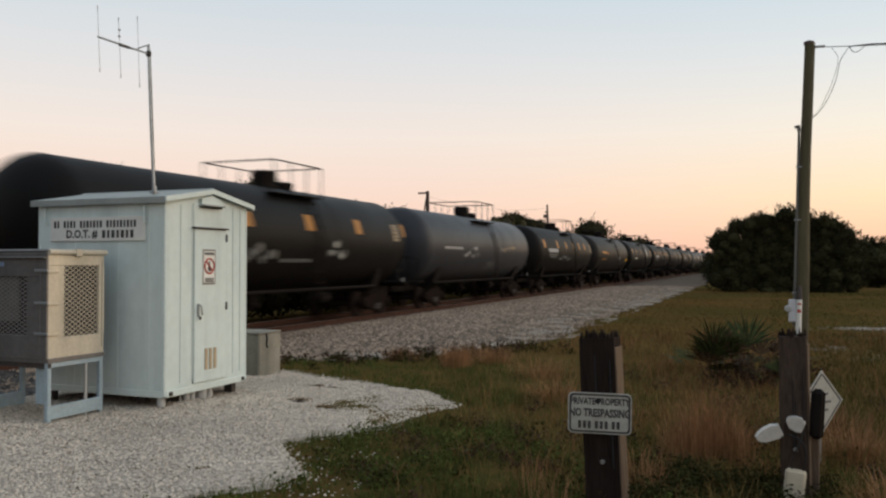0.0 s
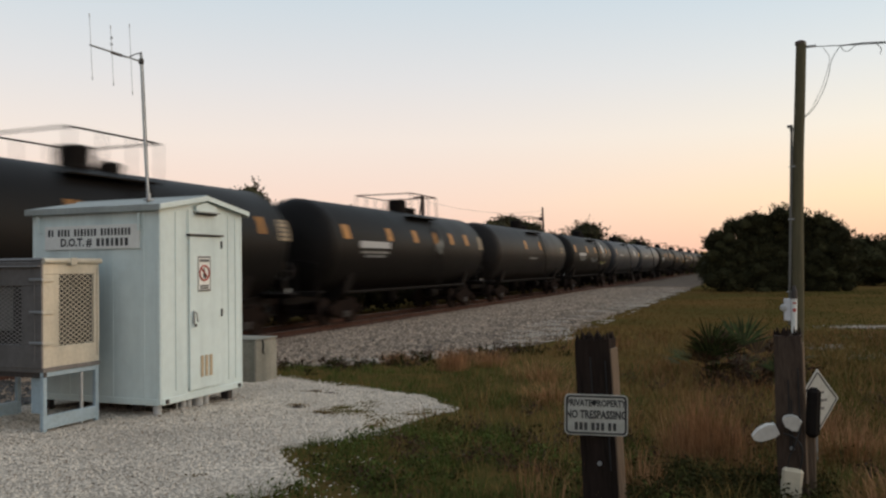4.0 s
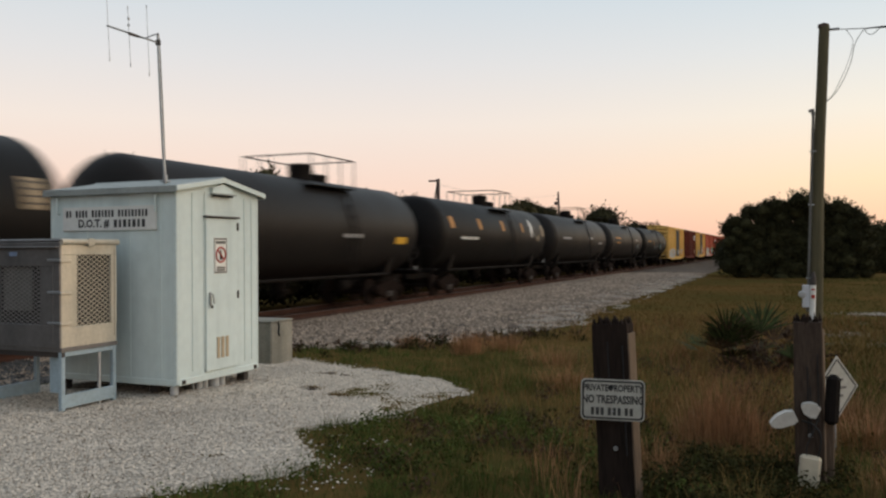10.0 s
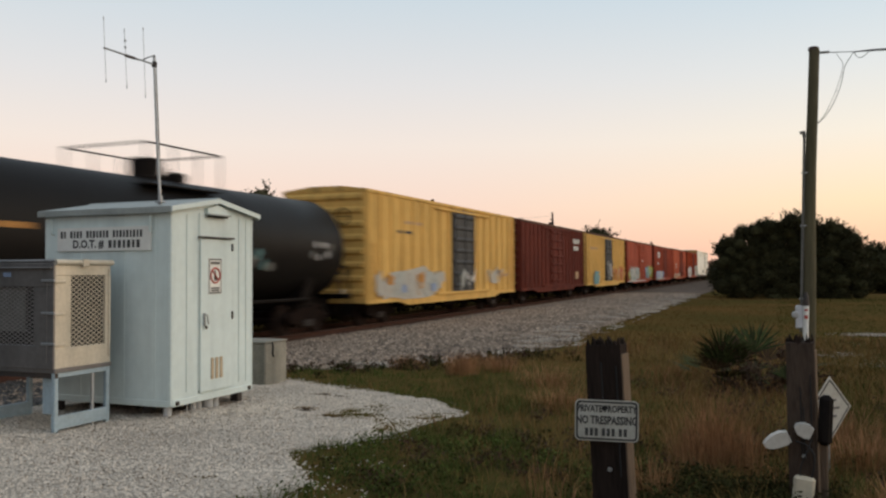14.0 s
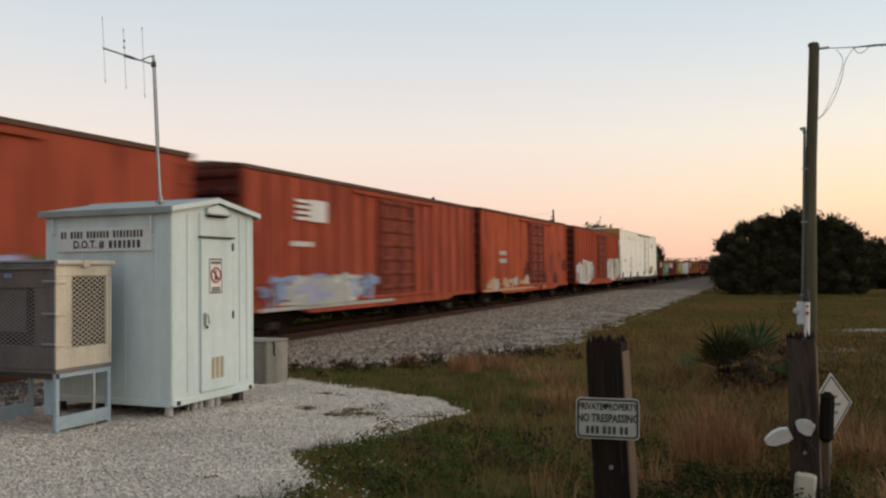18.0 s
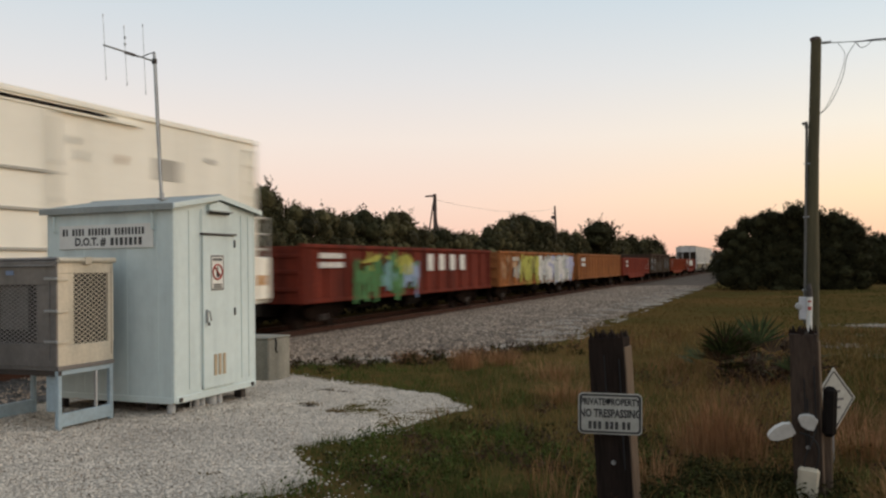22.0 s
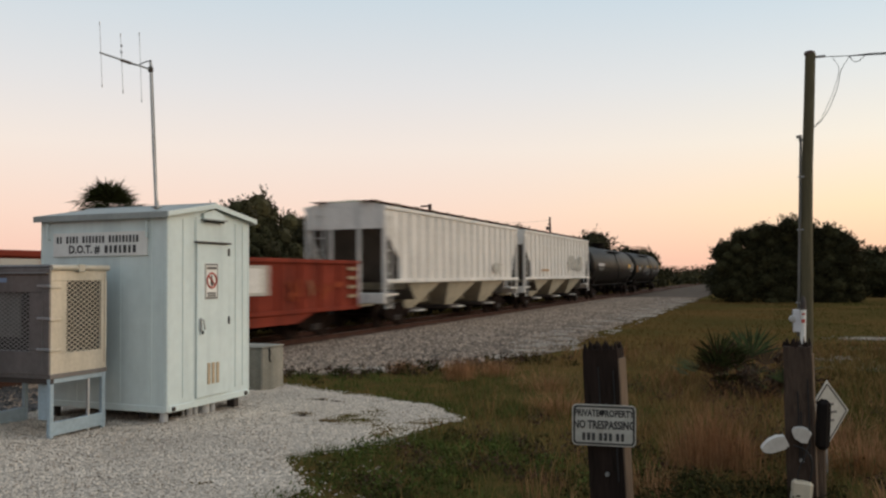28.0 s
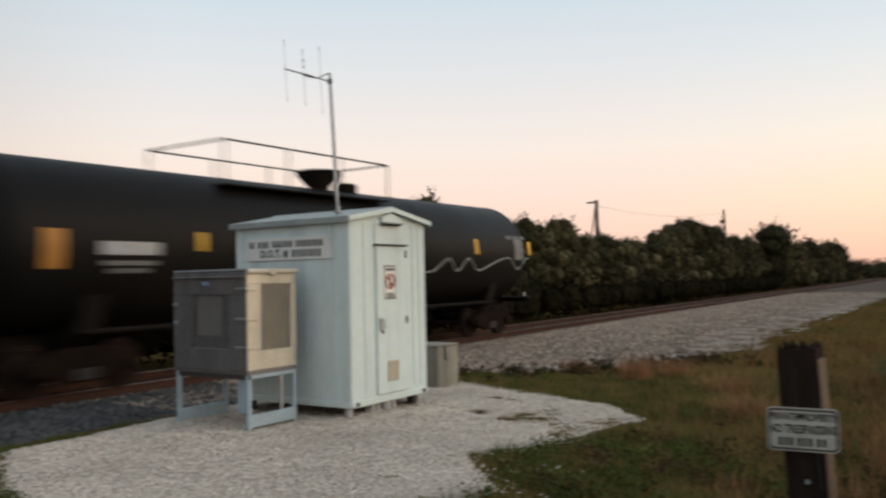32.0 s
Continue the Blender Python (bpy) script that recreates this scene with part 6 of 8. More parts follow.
def on_tank(car, R, zc, y, a0, a1, w, material, name, seed=None, lift=0.006):
    """A curved patch lying on the shell, between two angles above the middle line."""
    n = 7 if seed is None else 11
    r = random.Random(seed)
    V = []
    for k in range(n + 1):
        a = radians(a0 + (a1 - a0) * k / n)
        q = 1.0 if seed is None else (0.22 + 0.78 * math.sin(math.pi * (k + 0.4) / (n + 0.8))) * r.uniform(0.75, 1.1)
        sh = 0.0 if seed is None else r.uniform(-0.16, 0.16) * w
        for rr in (R + lift, R - 0.01):
            for e in (-1, 1):
                V.append((rr * math.cos(a), y + e * w / 2 * q + sh, zc + rr * math.sin(a)))
    F = []
    for k in range(n):
        a, b = 4 * k, 4 * k + 4
        F += [(a, a + 1, b + 1, b), (a + 2, b + 2, b + 3, a + 3), (a, b, b + 2, a + 2), (a + 1, a + 3, b + 3, b + 1)]
    F += [(0, 2, 3, 1), (4 * n, 4 * n + 1, 4 * n + 3, 4 * n + 2)]
    part(name, Shape().add(V, F), material, car)


def tank_car(s0, s1, material, label, marks=(), dome=0.8, rails=(-1.28, 1.28), funnel=False):
    """marks: (kind, place from the front as a share, ...)"""
    car = car_thing("tank_car", label, "tank car", s0, s1, "freight train")
    L = s1 - s0
    R, zc = 1.53, 2.50
    hl = L / 2 - 0.10
    k = ("tank", round(L, 1), material)

    def shell():
        prof = [(-hl + 0.72 * (1 - math.cos(t)), max(R * math.sin(t), 0.02)) for t in np.linspace(0, math.pi / 2, 9)]
        return Shape().lathe(prof + [(-y, r) for y, r in prof[::-1]], "y", 48, (0, 0, zc))
    sh = part("tank_shell", shell, material, car, key=k + ("shell",), smooth=True)
    for y in (-hl + 0.75, -hl * 0.33, hl * 0.33, hl - 0.75):
        part("weld_band", lambda: Shape().lathe([(-0.05, R + 0.001), (-0.035, R + 0.007), (0.035, R + 0.007), (0.05, R + 0.001)], "y", 48, (0, 0, zc)), material, sh, at=(0, y, 0), key=k + ("band",), smooth=True)
    # top fittings: manway housing, platform, railing
    if funnel:
        cone = lambda: Shape().lathe([(0, 0.26), (0.12, 0.28), (0.40, 0.56), (0.50, 0.58), (0.52, 0.1)], "z", 18)
        dm = part("dome_housing", cone, "under_black", car, at=(0, dome, zc + R - 0.05), key="funnel", smooth=True)
    else:
        dm = part("dome_housing", lambda: Shape().lathe([(0, 0.40), (0.08, 0.40), (0.10, 0.36), (0.46, 0.38), (0.52, 0.33), (0.54, 0.1)], "z", 18), "under_black", car, at=(0, dome, zc + R - 0.05), key="dome", smooth=True)
    part("manway_lid", lambda: Shape().lathe([(0.0, 0.28), (0.22, 0.30), (0.28, 0.22), (0.30, 0.02)], "z", 14), "under_black", dm, at=(0.1, 0.9, -0.02), key="manway")
    part("lid_bolt", lambda: Shape().tube([(0.1, 0.62, 0.0), (0.1, 0.62, 0.36)], 0.03, 6), "under_black", dm, key="lidbolt")
    r0, r1 = rails
    mid, half = (r0 + r1) / 2, (r1 - r0) / 2
    zt = zc + R + 0.62
    pk = ("plat", round(half, 2))
    for sx in (-1, 1):
        pl = part("platform", lambda: Shape().box((0, 0, zc + R - 0.28), (0.50, 2 * half + 0.04, 0.04), 0.01), "under_black", car, at=(sx * 0.95, dome + mid, 0), key=pk)
        for e in (-1, -0.33, 0.33, 1):
            part("rail_post", lambda: Shape().tube([(0, 0, zc + R - 0.30), (0, 0, zt)], 0.018, 6), "under_black", pl, at=(sx * 0.23, e * half, 0), key="rail_post")
        part("hand_rail", lambda: Shape().tube([(0, -half, zt), (0, half, zt)], 0.022, 6), "under_black", pl, at=(sx * 0.23, 0, 0), key=pk + ("rail",))
    for e in (-1, 1):
        part("end_rail", lambda: Shape().tube([(-1.18, 0, zt), (1.18, 0, zt)], 0.022, 6), "under_black", car, at=(0, dome + mid + e * half, 0), key="end_rail")
    # side ladder up to the platform
    lad = Shape()
    for e in (-0.2, 0.2):
        lad.tube([(R + 0.06, e, 0.75), (R + 0.09, e, zc), (1.32, e, zc + 0.95), (1.18, e, zc + R - 0.25)], 0.018, 6)
    for j in range(9):
        z = 0.9 + j * 0.33
        x = R + 0.07 if z < zc + 0.2 else math.sqrt(max(0.1, (R + 0.10) ** 2 - (z - zc) ** 2))
        lad.tube([(x, -0.2, z), (x, 0.2, z)], 0.012, 5)
    part("ladder", lambda: lad, "under_black", car, at=(0, dome + 0.55, 0), key="tank_ladder")
    # underframe
    for e in (-1, 1):
        st = part("stub_sill", lambda: Shape().box((0, -0.9, 0.88), (0.62, 2.6, 0.34), 0.03).box((0, 0.15, 1.02), (2.6, 0.10, 0.12), 0.02), "under_black", car, at=pose(0, e * hl, 0, 0, 0, 0 if e > 0 else 180), key="stub")
        part("end_platform", lambda: Shape().box((0, -0.02, 1.09), (2.7, 0.46, 0.05), 0.01), "under_black", st, key="tank_end_platform")
        part("end_handrail", lambda: Shape().tube([(-1.28, 0.16, 1.1), (-1.28, 0.16, 1.95), (-0.7, 0.16, 2.05), (0.7, 0.16, 2.05), (1.28, 0.16, 1.95), (1.28, 0.16, 1.1)], 0.02, 6), "under_black", st, key="tank_end_rail")
        part("corner_step", lambda: Shape().tube([(1.38, 0.1, 1.05), (1.38, 0.1, 0.45), (1.38, -0.3, 0.45), (1.38, -0.3, 1.05)], 0.02, 6), "under_black", st, key="tank_step")
        part("saddle", lambda: Shape().prism([(-1.30, 1.75), (-1.05, 1.0), (-0.6, 0.75), (0.6, 0.75), (1.05, 1.0), (1.30, 1.75), (0.85, 1.24), (0, 0.99), (-0.85, 1.24)], -0.22, 0.22, "y"), "under_black", car, at=(0, e * (hl - 2.1), 0), key="saddle")
        truck(car, e * (hl - 2.0))
        coupler(car, e * (hl + 0.02), e)
    part("side_pipe", lambda: Shape().tube([(1.05, -hl + 2.0, 1.02), (1.05, hl - 2.0, 1.02)], 0.05, 8), "under_black", car, key=k + ("pipe",))
    part("bottom_outlet", lambda: Shape().lathe([(0.45, 0.16), (0.60, 0.24), (1.0, 0.30)], "z", 14).box((0, 0, 0.62), (0.6, 0.30, 0.12), 0.02), "under_black", car, key="outlet")
    part("brake_cylinder", lambda: Shape().lathe([(-0.35, 0.05), (-0.30, 0.16), (0.30, 0.16), (0.36, 0.05)], "y", 12, (0.5, hl * 0.42, 0.72)), "under_black", car, key=k + ("brake",))
    part("brake_wheel", lambda: Shape().tube([(0.9 + 0.26 * math.cos(t), hl + 0.2, 1.75 + 0.26 * math.sin(t)) for t in np.linspace(0, 6.2832, 17)], 0.02, 6).tube([(0.64, hl + 0.2, 1.75), (1.16, hl + 0.2, 1.75)], 0.014, 5).tube([(0.9, hl + 0.2, 1.1), (0.9, hl + 0.2, 2.0)], 0.02, 6), "steel_dark", car, key=k + ("bw",))
    part("reflector", lambda: Shape().box((1.30, hl - 0.25, 1.20), (0.02, 0.10, 0.12), 0.004), "placard_grey", car, key=k + ("refl",))
    # markings; u runs 0..1 from the front end to the rear end
    for i, m in enumerate(marks):
        kind, u = m[0], m[1]
        y = -hl + 2 * hl * u
        if kind == "orange":
            lo, hi = m[3:5] if len(m) > 4 else (9, 27)
            on_tank(car, R, zc, y, lo, hi, m[2] if len(m) > 2 else 0.34, "orange_mark", "orange_panel")
        elif kind == "yellow":
            lo, hi = m[3:5] if len(m) > 4 else (4, 22)
            on_tank(car, R, zc, y, lo, hi, m[2], "yellow_mark", "yellow_panel")
        elif kind == "red":
            on_tank(car, R, zc, y, 6, 24, 0.34, "letter_red", "red_panel")
        elif kind == "tan":
            on_tank(car, R, zc, y, 3, 25, 0.48, "placard_tan", "data_panel")
            for j in range(4):
                on_tank(car, R, zc, y, 6 + 5 * j, 7.5 + 5 * j, 0.36, "steel_dark", "stencil_bar", lift=0.010)
        elif kind == "grey":
            on_tank(car, R, zc, y, -8, 16, 0.55, "placard_dull", "data_panel")
        elif kind == "number":
            for j, (a, w, g) in enumerate(((3, 2.3, "placard_grey"), (-6.5, 2.1, "placard_dull"), (-11.5, 1.6, "spray_dim"))):
                wide, drop = m[2:4] if len(m) > 3 else (1.0, 0)
                on_tank(car, R, zc, y, a + drop - (4.2 if j == 0 else 1.5), a + drop + (4.2 if j == 0 else 1.5), w * wide, g, "stencil_bar")
        elif kind == "bars":
            for j in range(m[2]):
                on_tank(car, R, zc, y + j * 0.42, m[3], m[3] + 4, 0.32, m[4], "stencil_bar")
        elif kind == "tag":
            if m[5] == "spray_white":
                on_tank(car, R, zc, y, m[2], m[3], m[4], m[5], "graffiti", seed=i * 7 + 3)
            else:
                q = random.Random(i * 31 + int(s0))
                for j in range(7):
                    lo = m[2] + (m[3] - m[2]) * q.uniform(0, 0.6)
                    on_tank(car, R, zc, y + m[4] * (j / 6 - 0.5), lo, lo + (m[3] - m[2]) * q.uniform(0.25, 0.45), m[4] * q.uniform(0.08, 0.24), m[5] if j % 3 else "placard_dull", "graffiti", seed=i * 7 + j, lift=0.005 + 0.0007 * j)
        elif kind == "squiggle":
            pts = []
            for j in range(150):
                q = j / 149
                big = 1.5 if 0.2 < q < 0.45 else 0.75
                a = radians(-17 + 9 * big * math.sin(q * 46 + 1.5 * math.sin(q * 19)) + 5 * q)
                pts.append(((R + 0.006) * math.cos(a), y + m[2] * q, zc + (R + 0.006) * math.sin(a)))
            part("graffiti_line", Shape().tube(pts, 0.018, 5), "placard_grey", car)
    return car


def ribs(car, x, ys, z0, z1, w, d, material, name="side_rib", key=None):
    for y in ys:
        part(name, lambda: Shape().box((0, 0, (z0 + z1) / 2), (d, w, z1 - z0), min(d, w) * 0.3), material, car, at=(x, y, 0), key=key and (key, z0, z1, w, d, material))


def boxcar(s0, s1, body, door_mat, label, roof="roof_rust", ribbed=True, h=4.45, extras=None, door_u=0.5, door_w=3.0, rib_n=7, plain_door=False):
    car = car_thing("boxcar", label, "boxcar", s0, s1, "freight train")
    L = s1 - s0 - 0.25
    hl, hw, z0 = L / 2, 1.56, 0.78
    k = ("box", round(L, 1), body, h)
    for sx in (-1, 1):
        part("side_wall", lambda: Shape().box((0, 0, (z0 + h) / 2), (0.05, L, h - z0), 0.01), body, car, at=(sx * (hw - 0.025), 0, 0), key=k + ("side",))
        part("top_chord", lambda: Shape().box((0, 0, h - 0.03), (0.06, L + 0.01, 0.08), 0.012), body if roof == body else "roof_rust", car, at=(sx * (hw + 0.012), 0, 0), key=k + ("chord",))
        part("side_sill", lambda: Shape().prism([(-hl, z0 + 0.12), (hl, z0 + 0.12), (hl, z0 - 0.02), (hl - 2.4, z0 - 0.02), (hl - 3.2, z0 - 0.16), (-hl + 3.2, z0 - 0.16), (-hl + 2.4, z0 - 0.02), (-hl, z0 - 0.02)], -0.04, 0.04, "x"), body, car, at=(sx * (hw + 0.006), 0, 0), key=k + ("sill",))
    dy = -hl + L * door_u
    # red cars: shade between the cars is put into a browner end colour
    end_mat = "box_brown" if "red" in body else body
    if ribbed:
        span = [y for y in np.linspace(-hl + 0.12, hl - 0.12, 2 * rib_n + 5) if abs(y - dy) > door_w / 2 + 0.12]
        ribs(car, hw + 0.03, span, z0 + 0.12, h - 0.10, 0.13, 0.07, body, key="boxrib")
    else:
        span = [y for y in np.linspace(-hl + 0.06, hl - 0.06, 9) if abs(y - dy) > door_w / 2 + 0.12]
        ribs(car, hw + 0.008, span, z0 + 0.12, h - 0.10, 0.06, 0.02, body, name="panel_seam", key="boxseam")
    for e in (-1, 1):
        end = part("end_wall", lambda: Shape().box((0, 0, (z0 + h) / 2), (2 * hw - 0.10, 0.06, h - z0), 0.01), end_mat, car, at=(0, e * (hl - 0.03), 0), key=k + ("end",))
        for j in range(8):
            part("corrugation", lambda: Shape().prism([(0.0, -0.13), (0.09, -0.05), (0.09, 0.05), (0.0, 0.13)], -hw + 0.12, hw - 0.12, "x"), end_mat, end, at=pose(0, e * 0.028, z0 + 0.35 + j * (h - z0 - 0.55) / 7, 0, 0, 0 if e > 0 else 180), key="corr" + end_mat)
        ladder(car, hw + 0.05, e * (hl - 0.32), z0 + 0.1, z0 + 2.0 if e < 0 else h - 0.2, body)
        truck(car, e * (hl - 1.9))
        coupler(car, e * (hl + 0.0), e)
        part("corner_step", lambda: Shape().tube([(hw, -0.2, z0), (hw, -0.2, 0.42), (hw, 0.2, 0.42), (hw, 0.2, z0)], 0.02, 6), "under_black", car, at=(0, e * (hl - 0.35), 0), key="boxstep")
    part("roof", lambda: Shape().prism([(-hw - 0.02, h), (hw + 0.02, h), (hw + 0.02, h + 0.05), (0.5, h + 0.17), (-0.5, h + 0.17), (-hw - 0.02, h + 0.05)], -hl - 0.02, hl + 0.02, "y"), roof, car, key=k + ("roof", roof))
    for y in np.linspace(-hl + 0.5, hl - 0.5, 12):
        part("roof_rib", lambda: Shape().prism([(-hw, h + 0.05), (-0.5, h + 0.17), (0.5, h + 0.17), (hw, h + 0.05), (0.5, h + 0.21), (-0.5, h + 0.21)], -0.05, 0.05, "y"), roof, car, at=(0, y, 0), key=("roofrib", h, roof))
    part("underframe", lambda: Shape().box((0, 0, 0.68), (0.6, L - 0.4, 0.54), 0.02).box((0, 0, 0.92), (2.8, L - 0.2, 0.10)), "under_black", car, key=k + ("under",))
    for j in range(4):
        part("cross_bearer", lambda: Shape().prism([(-1.45, 0.88), (1.45, 0.88), (1.45, 0.76), (0.5, 0.46), (-0.5, 0.46), (-1.45, 0.76)], -0.05, 0.05, "y"), "under_black", car, at=(0, (j - 1.5) * 2.1, 0), key="bearer")
    part("air_reservoir", lambda: Shape().lathe([(-0.6, 0.05), (-0.54, 0.2), (0.54, 0.2), (0.6, 0.05)], "y", 12, (0.85, 0.6, 0.58)), "under_black", car, key="reservoir")
    # sliding door with its tracks
    door = part("door", lambda: Shape().box((0, 0, (z0 + h) / 2 + 0.02), (0.06, door_w, h - z0 - 0.30), 0.012), door_mat, car, at=(hw + 0.045, dy, 0), key=k + ("door", door_w, door_mat))
    for j in range(0 if plain_door else 7):
        part("door_rib", lambda: Shape().prism([(0, -0.09), (0.045, -0.03), (0.045, 0.03), (0, 0.09)], -door_w / 2 + 0.12, door_w / 2 - 0.12, "y"), door_mat, door, at=(0.03, 0, z0 + 0.45 + j * (h - z0 - 0.85) / 6), key=("doorrib", door_w, door_mat))
    for e in ((-0.46, 0.46) if plain_door else (-0.42, 0.0, 0.38)):
        part("lock_bar", lambda: Shape().tube([(0, 0, z0 + 0.22), (0, 0, h - 0.25)], 0.024, 6), door_mat, door, at=(0.09, e * door_w, 0), key=("lockbar", h, door_mat))
    part("door_track", lambda: Shape().box((0, 0, 0), (0.10, 6.4, 0.08), 0.01), body, car, at=(hw + 0.05, dy + 0.1, h - 0.20), key=k + ("track",))
    part("door_track", lambda: Shape().box((0, 0, 0), (0.12, 6.4, 0.10), 0.01), body, car, at=(hw + 0.05, dy + 0.1, z0 + 0.16), key=k + ("track2",))
    part("brake_wheel", lambda: Shape().tube([(0.8 + 0.26 * math.cos(t), 0, 3.6 + 0.26 * math.sin(t)) for t in np.linspace(0, 6.2832, 17)], 0.02, 6).tube([(0.54, 0, 3.6), (1.06, 0, 3.6)], 0.014, 5), "under_black", car, at=(0, -hl - 0.2, 0), key="boxbw")
    if extras:
        extras(car, hw, hl, z0, h)
    return car


def gondola(s0, s1, material, label, h=2.42, fish=True, rib_n=14, extras=None):
    car = car_thing("gondola_car", label, "gondola car", s0, s1, "freight train")
    L = s1 - s0 - 0.25
    hl, hw, z0 = L / 2, 1.54, 0.80
    k = ("gon", round(L, 1), material, h)
    low = z0 - (0.28 if fish else 0.0)
    for sx in (-1, 1):
        part("side_wall", lambda: Shape().prism([(-hl, h), (hl, h), (hl, z0), (hl - 2.6, z0), (hl - 3.6, low), (-hl + 3.6, low), (-hl + 2.6, z0), (-hl, z0)], -0.02, 0.02, "x"), material, car, at=(sx * (hw - 0.03), 0, 0), key=k + ("side",))
        part("top_chord", lambda: Shape().box((0, 0, h), (0.16, L, 0.12), 0.02), material, car, at=(sx * hw, 0, 0), key=k + ("chord",))
        part("bottom_chord", lambda: Shape().box((0, 0, z0 + 0.05), (0.10, L, 0.12), 0.015), material, car, at=(sx * hw, 0, 0), key=k + ("bchord",))
    ribs(car, hw + 0.02, np.linspace(-hl + 0.15, hl - 0.15, rib_n), z0 - 0.02, h - 0.05, 0.14, 0.09, material, key="gonrib")
    for e in (-1, 1):
        part("end_wall", lambda: Shape().box((0, 0, (z0 + h) / 2), (2 * hw - 0.1, 0.08, h - z0), 0.01), material, car, at=(0, e * (hl - 0.04), 0), key=k + ("end",))
        for zz in (1.2, 1.7, 2.15):
            part("end_rib", lambda: Shape().box((0, 0, 0), (2 * hw - 0.2, 0.10, 0.12), 0.02), material, car, at=(0, e * (hl + 0.02), zz), key="gonendrib" + material)
        truck(car, e * (hl - 1.9))
        coupler(car, e * hl, e)
        ladder(car, hw + 0.05, e * (hl - 0.35), z0, h - 0.1, material)
    for j in range(4):
        part("cross_bearer", lambda: Shape().prism([(-1.45, 0.88), (1.45, 0.88), (1.45, 0.76), (0.5, 0.46), (-0.5, 0.46), (-1.45, 0.76)], -0.05, 0.05, "y"), "under_black", car, at=(0, (j - 1.5) * 2.1, 0), key="bearer")
    part("air_reservoir", lambda: Shape().lathe([(-0.6, 0.05), (-0.54, 0.2), (0.54, 0.2), (0.6, 0.05)], "y", 12, (0.85, 0.6, 0.58)), "under_black", car, key="reservoir")
    part("floor", lambda: Shape().box((0, 0, z0 + 0.12), (2 * hw - 0.1, L - 0.1, 0.08)), "gon_dark", car, key=k + ("floor",))
    part("underframe", lambda: Shape().box((0, 0, 0.66), (0.5, L - 0.6, 0.50), 0.02), "under_black", car, key=k + ("under",))
    if extras:
        extras(car, hw, hl, z0, h)
    return car


def funnel_bay(w):
    """A discharge funnel: four sheets sloping in to the outlet."""
    a, c = w * 0.40, 0.42
    V = [(sx * 1.47, sy * a, 1.58) for sx, sy in ((-1, -1), (1, -1), (1, 1), (-1, 1))] + [(sx * 0.80, sy * c, 0.58) for sx, sy in ((-1, -1), (1, -1), (1, 1), (-1, 1))]
    return Shape().add(V, [(0, 1, 2, 3), (7, 6, 5, 4), (0, 4, 5, 1), (1, 5, 6, 2), (2, 6, 7, 3), (3, 7, 4, 0)])


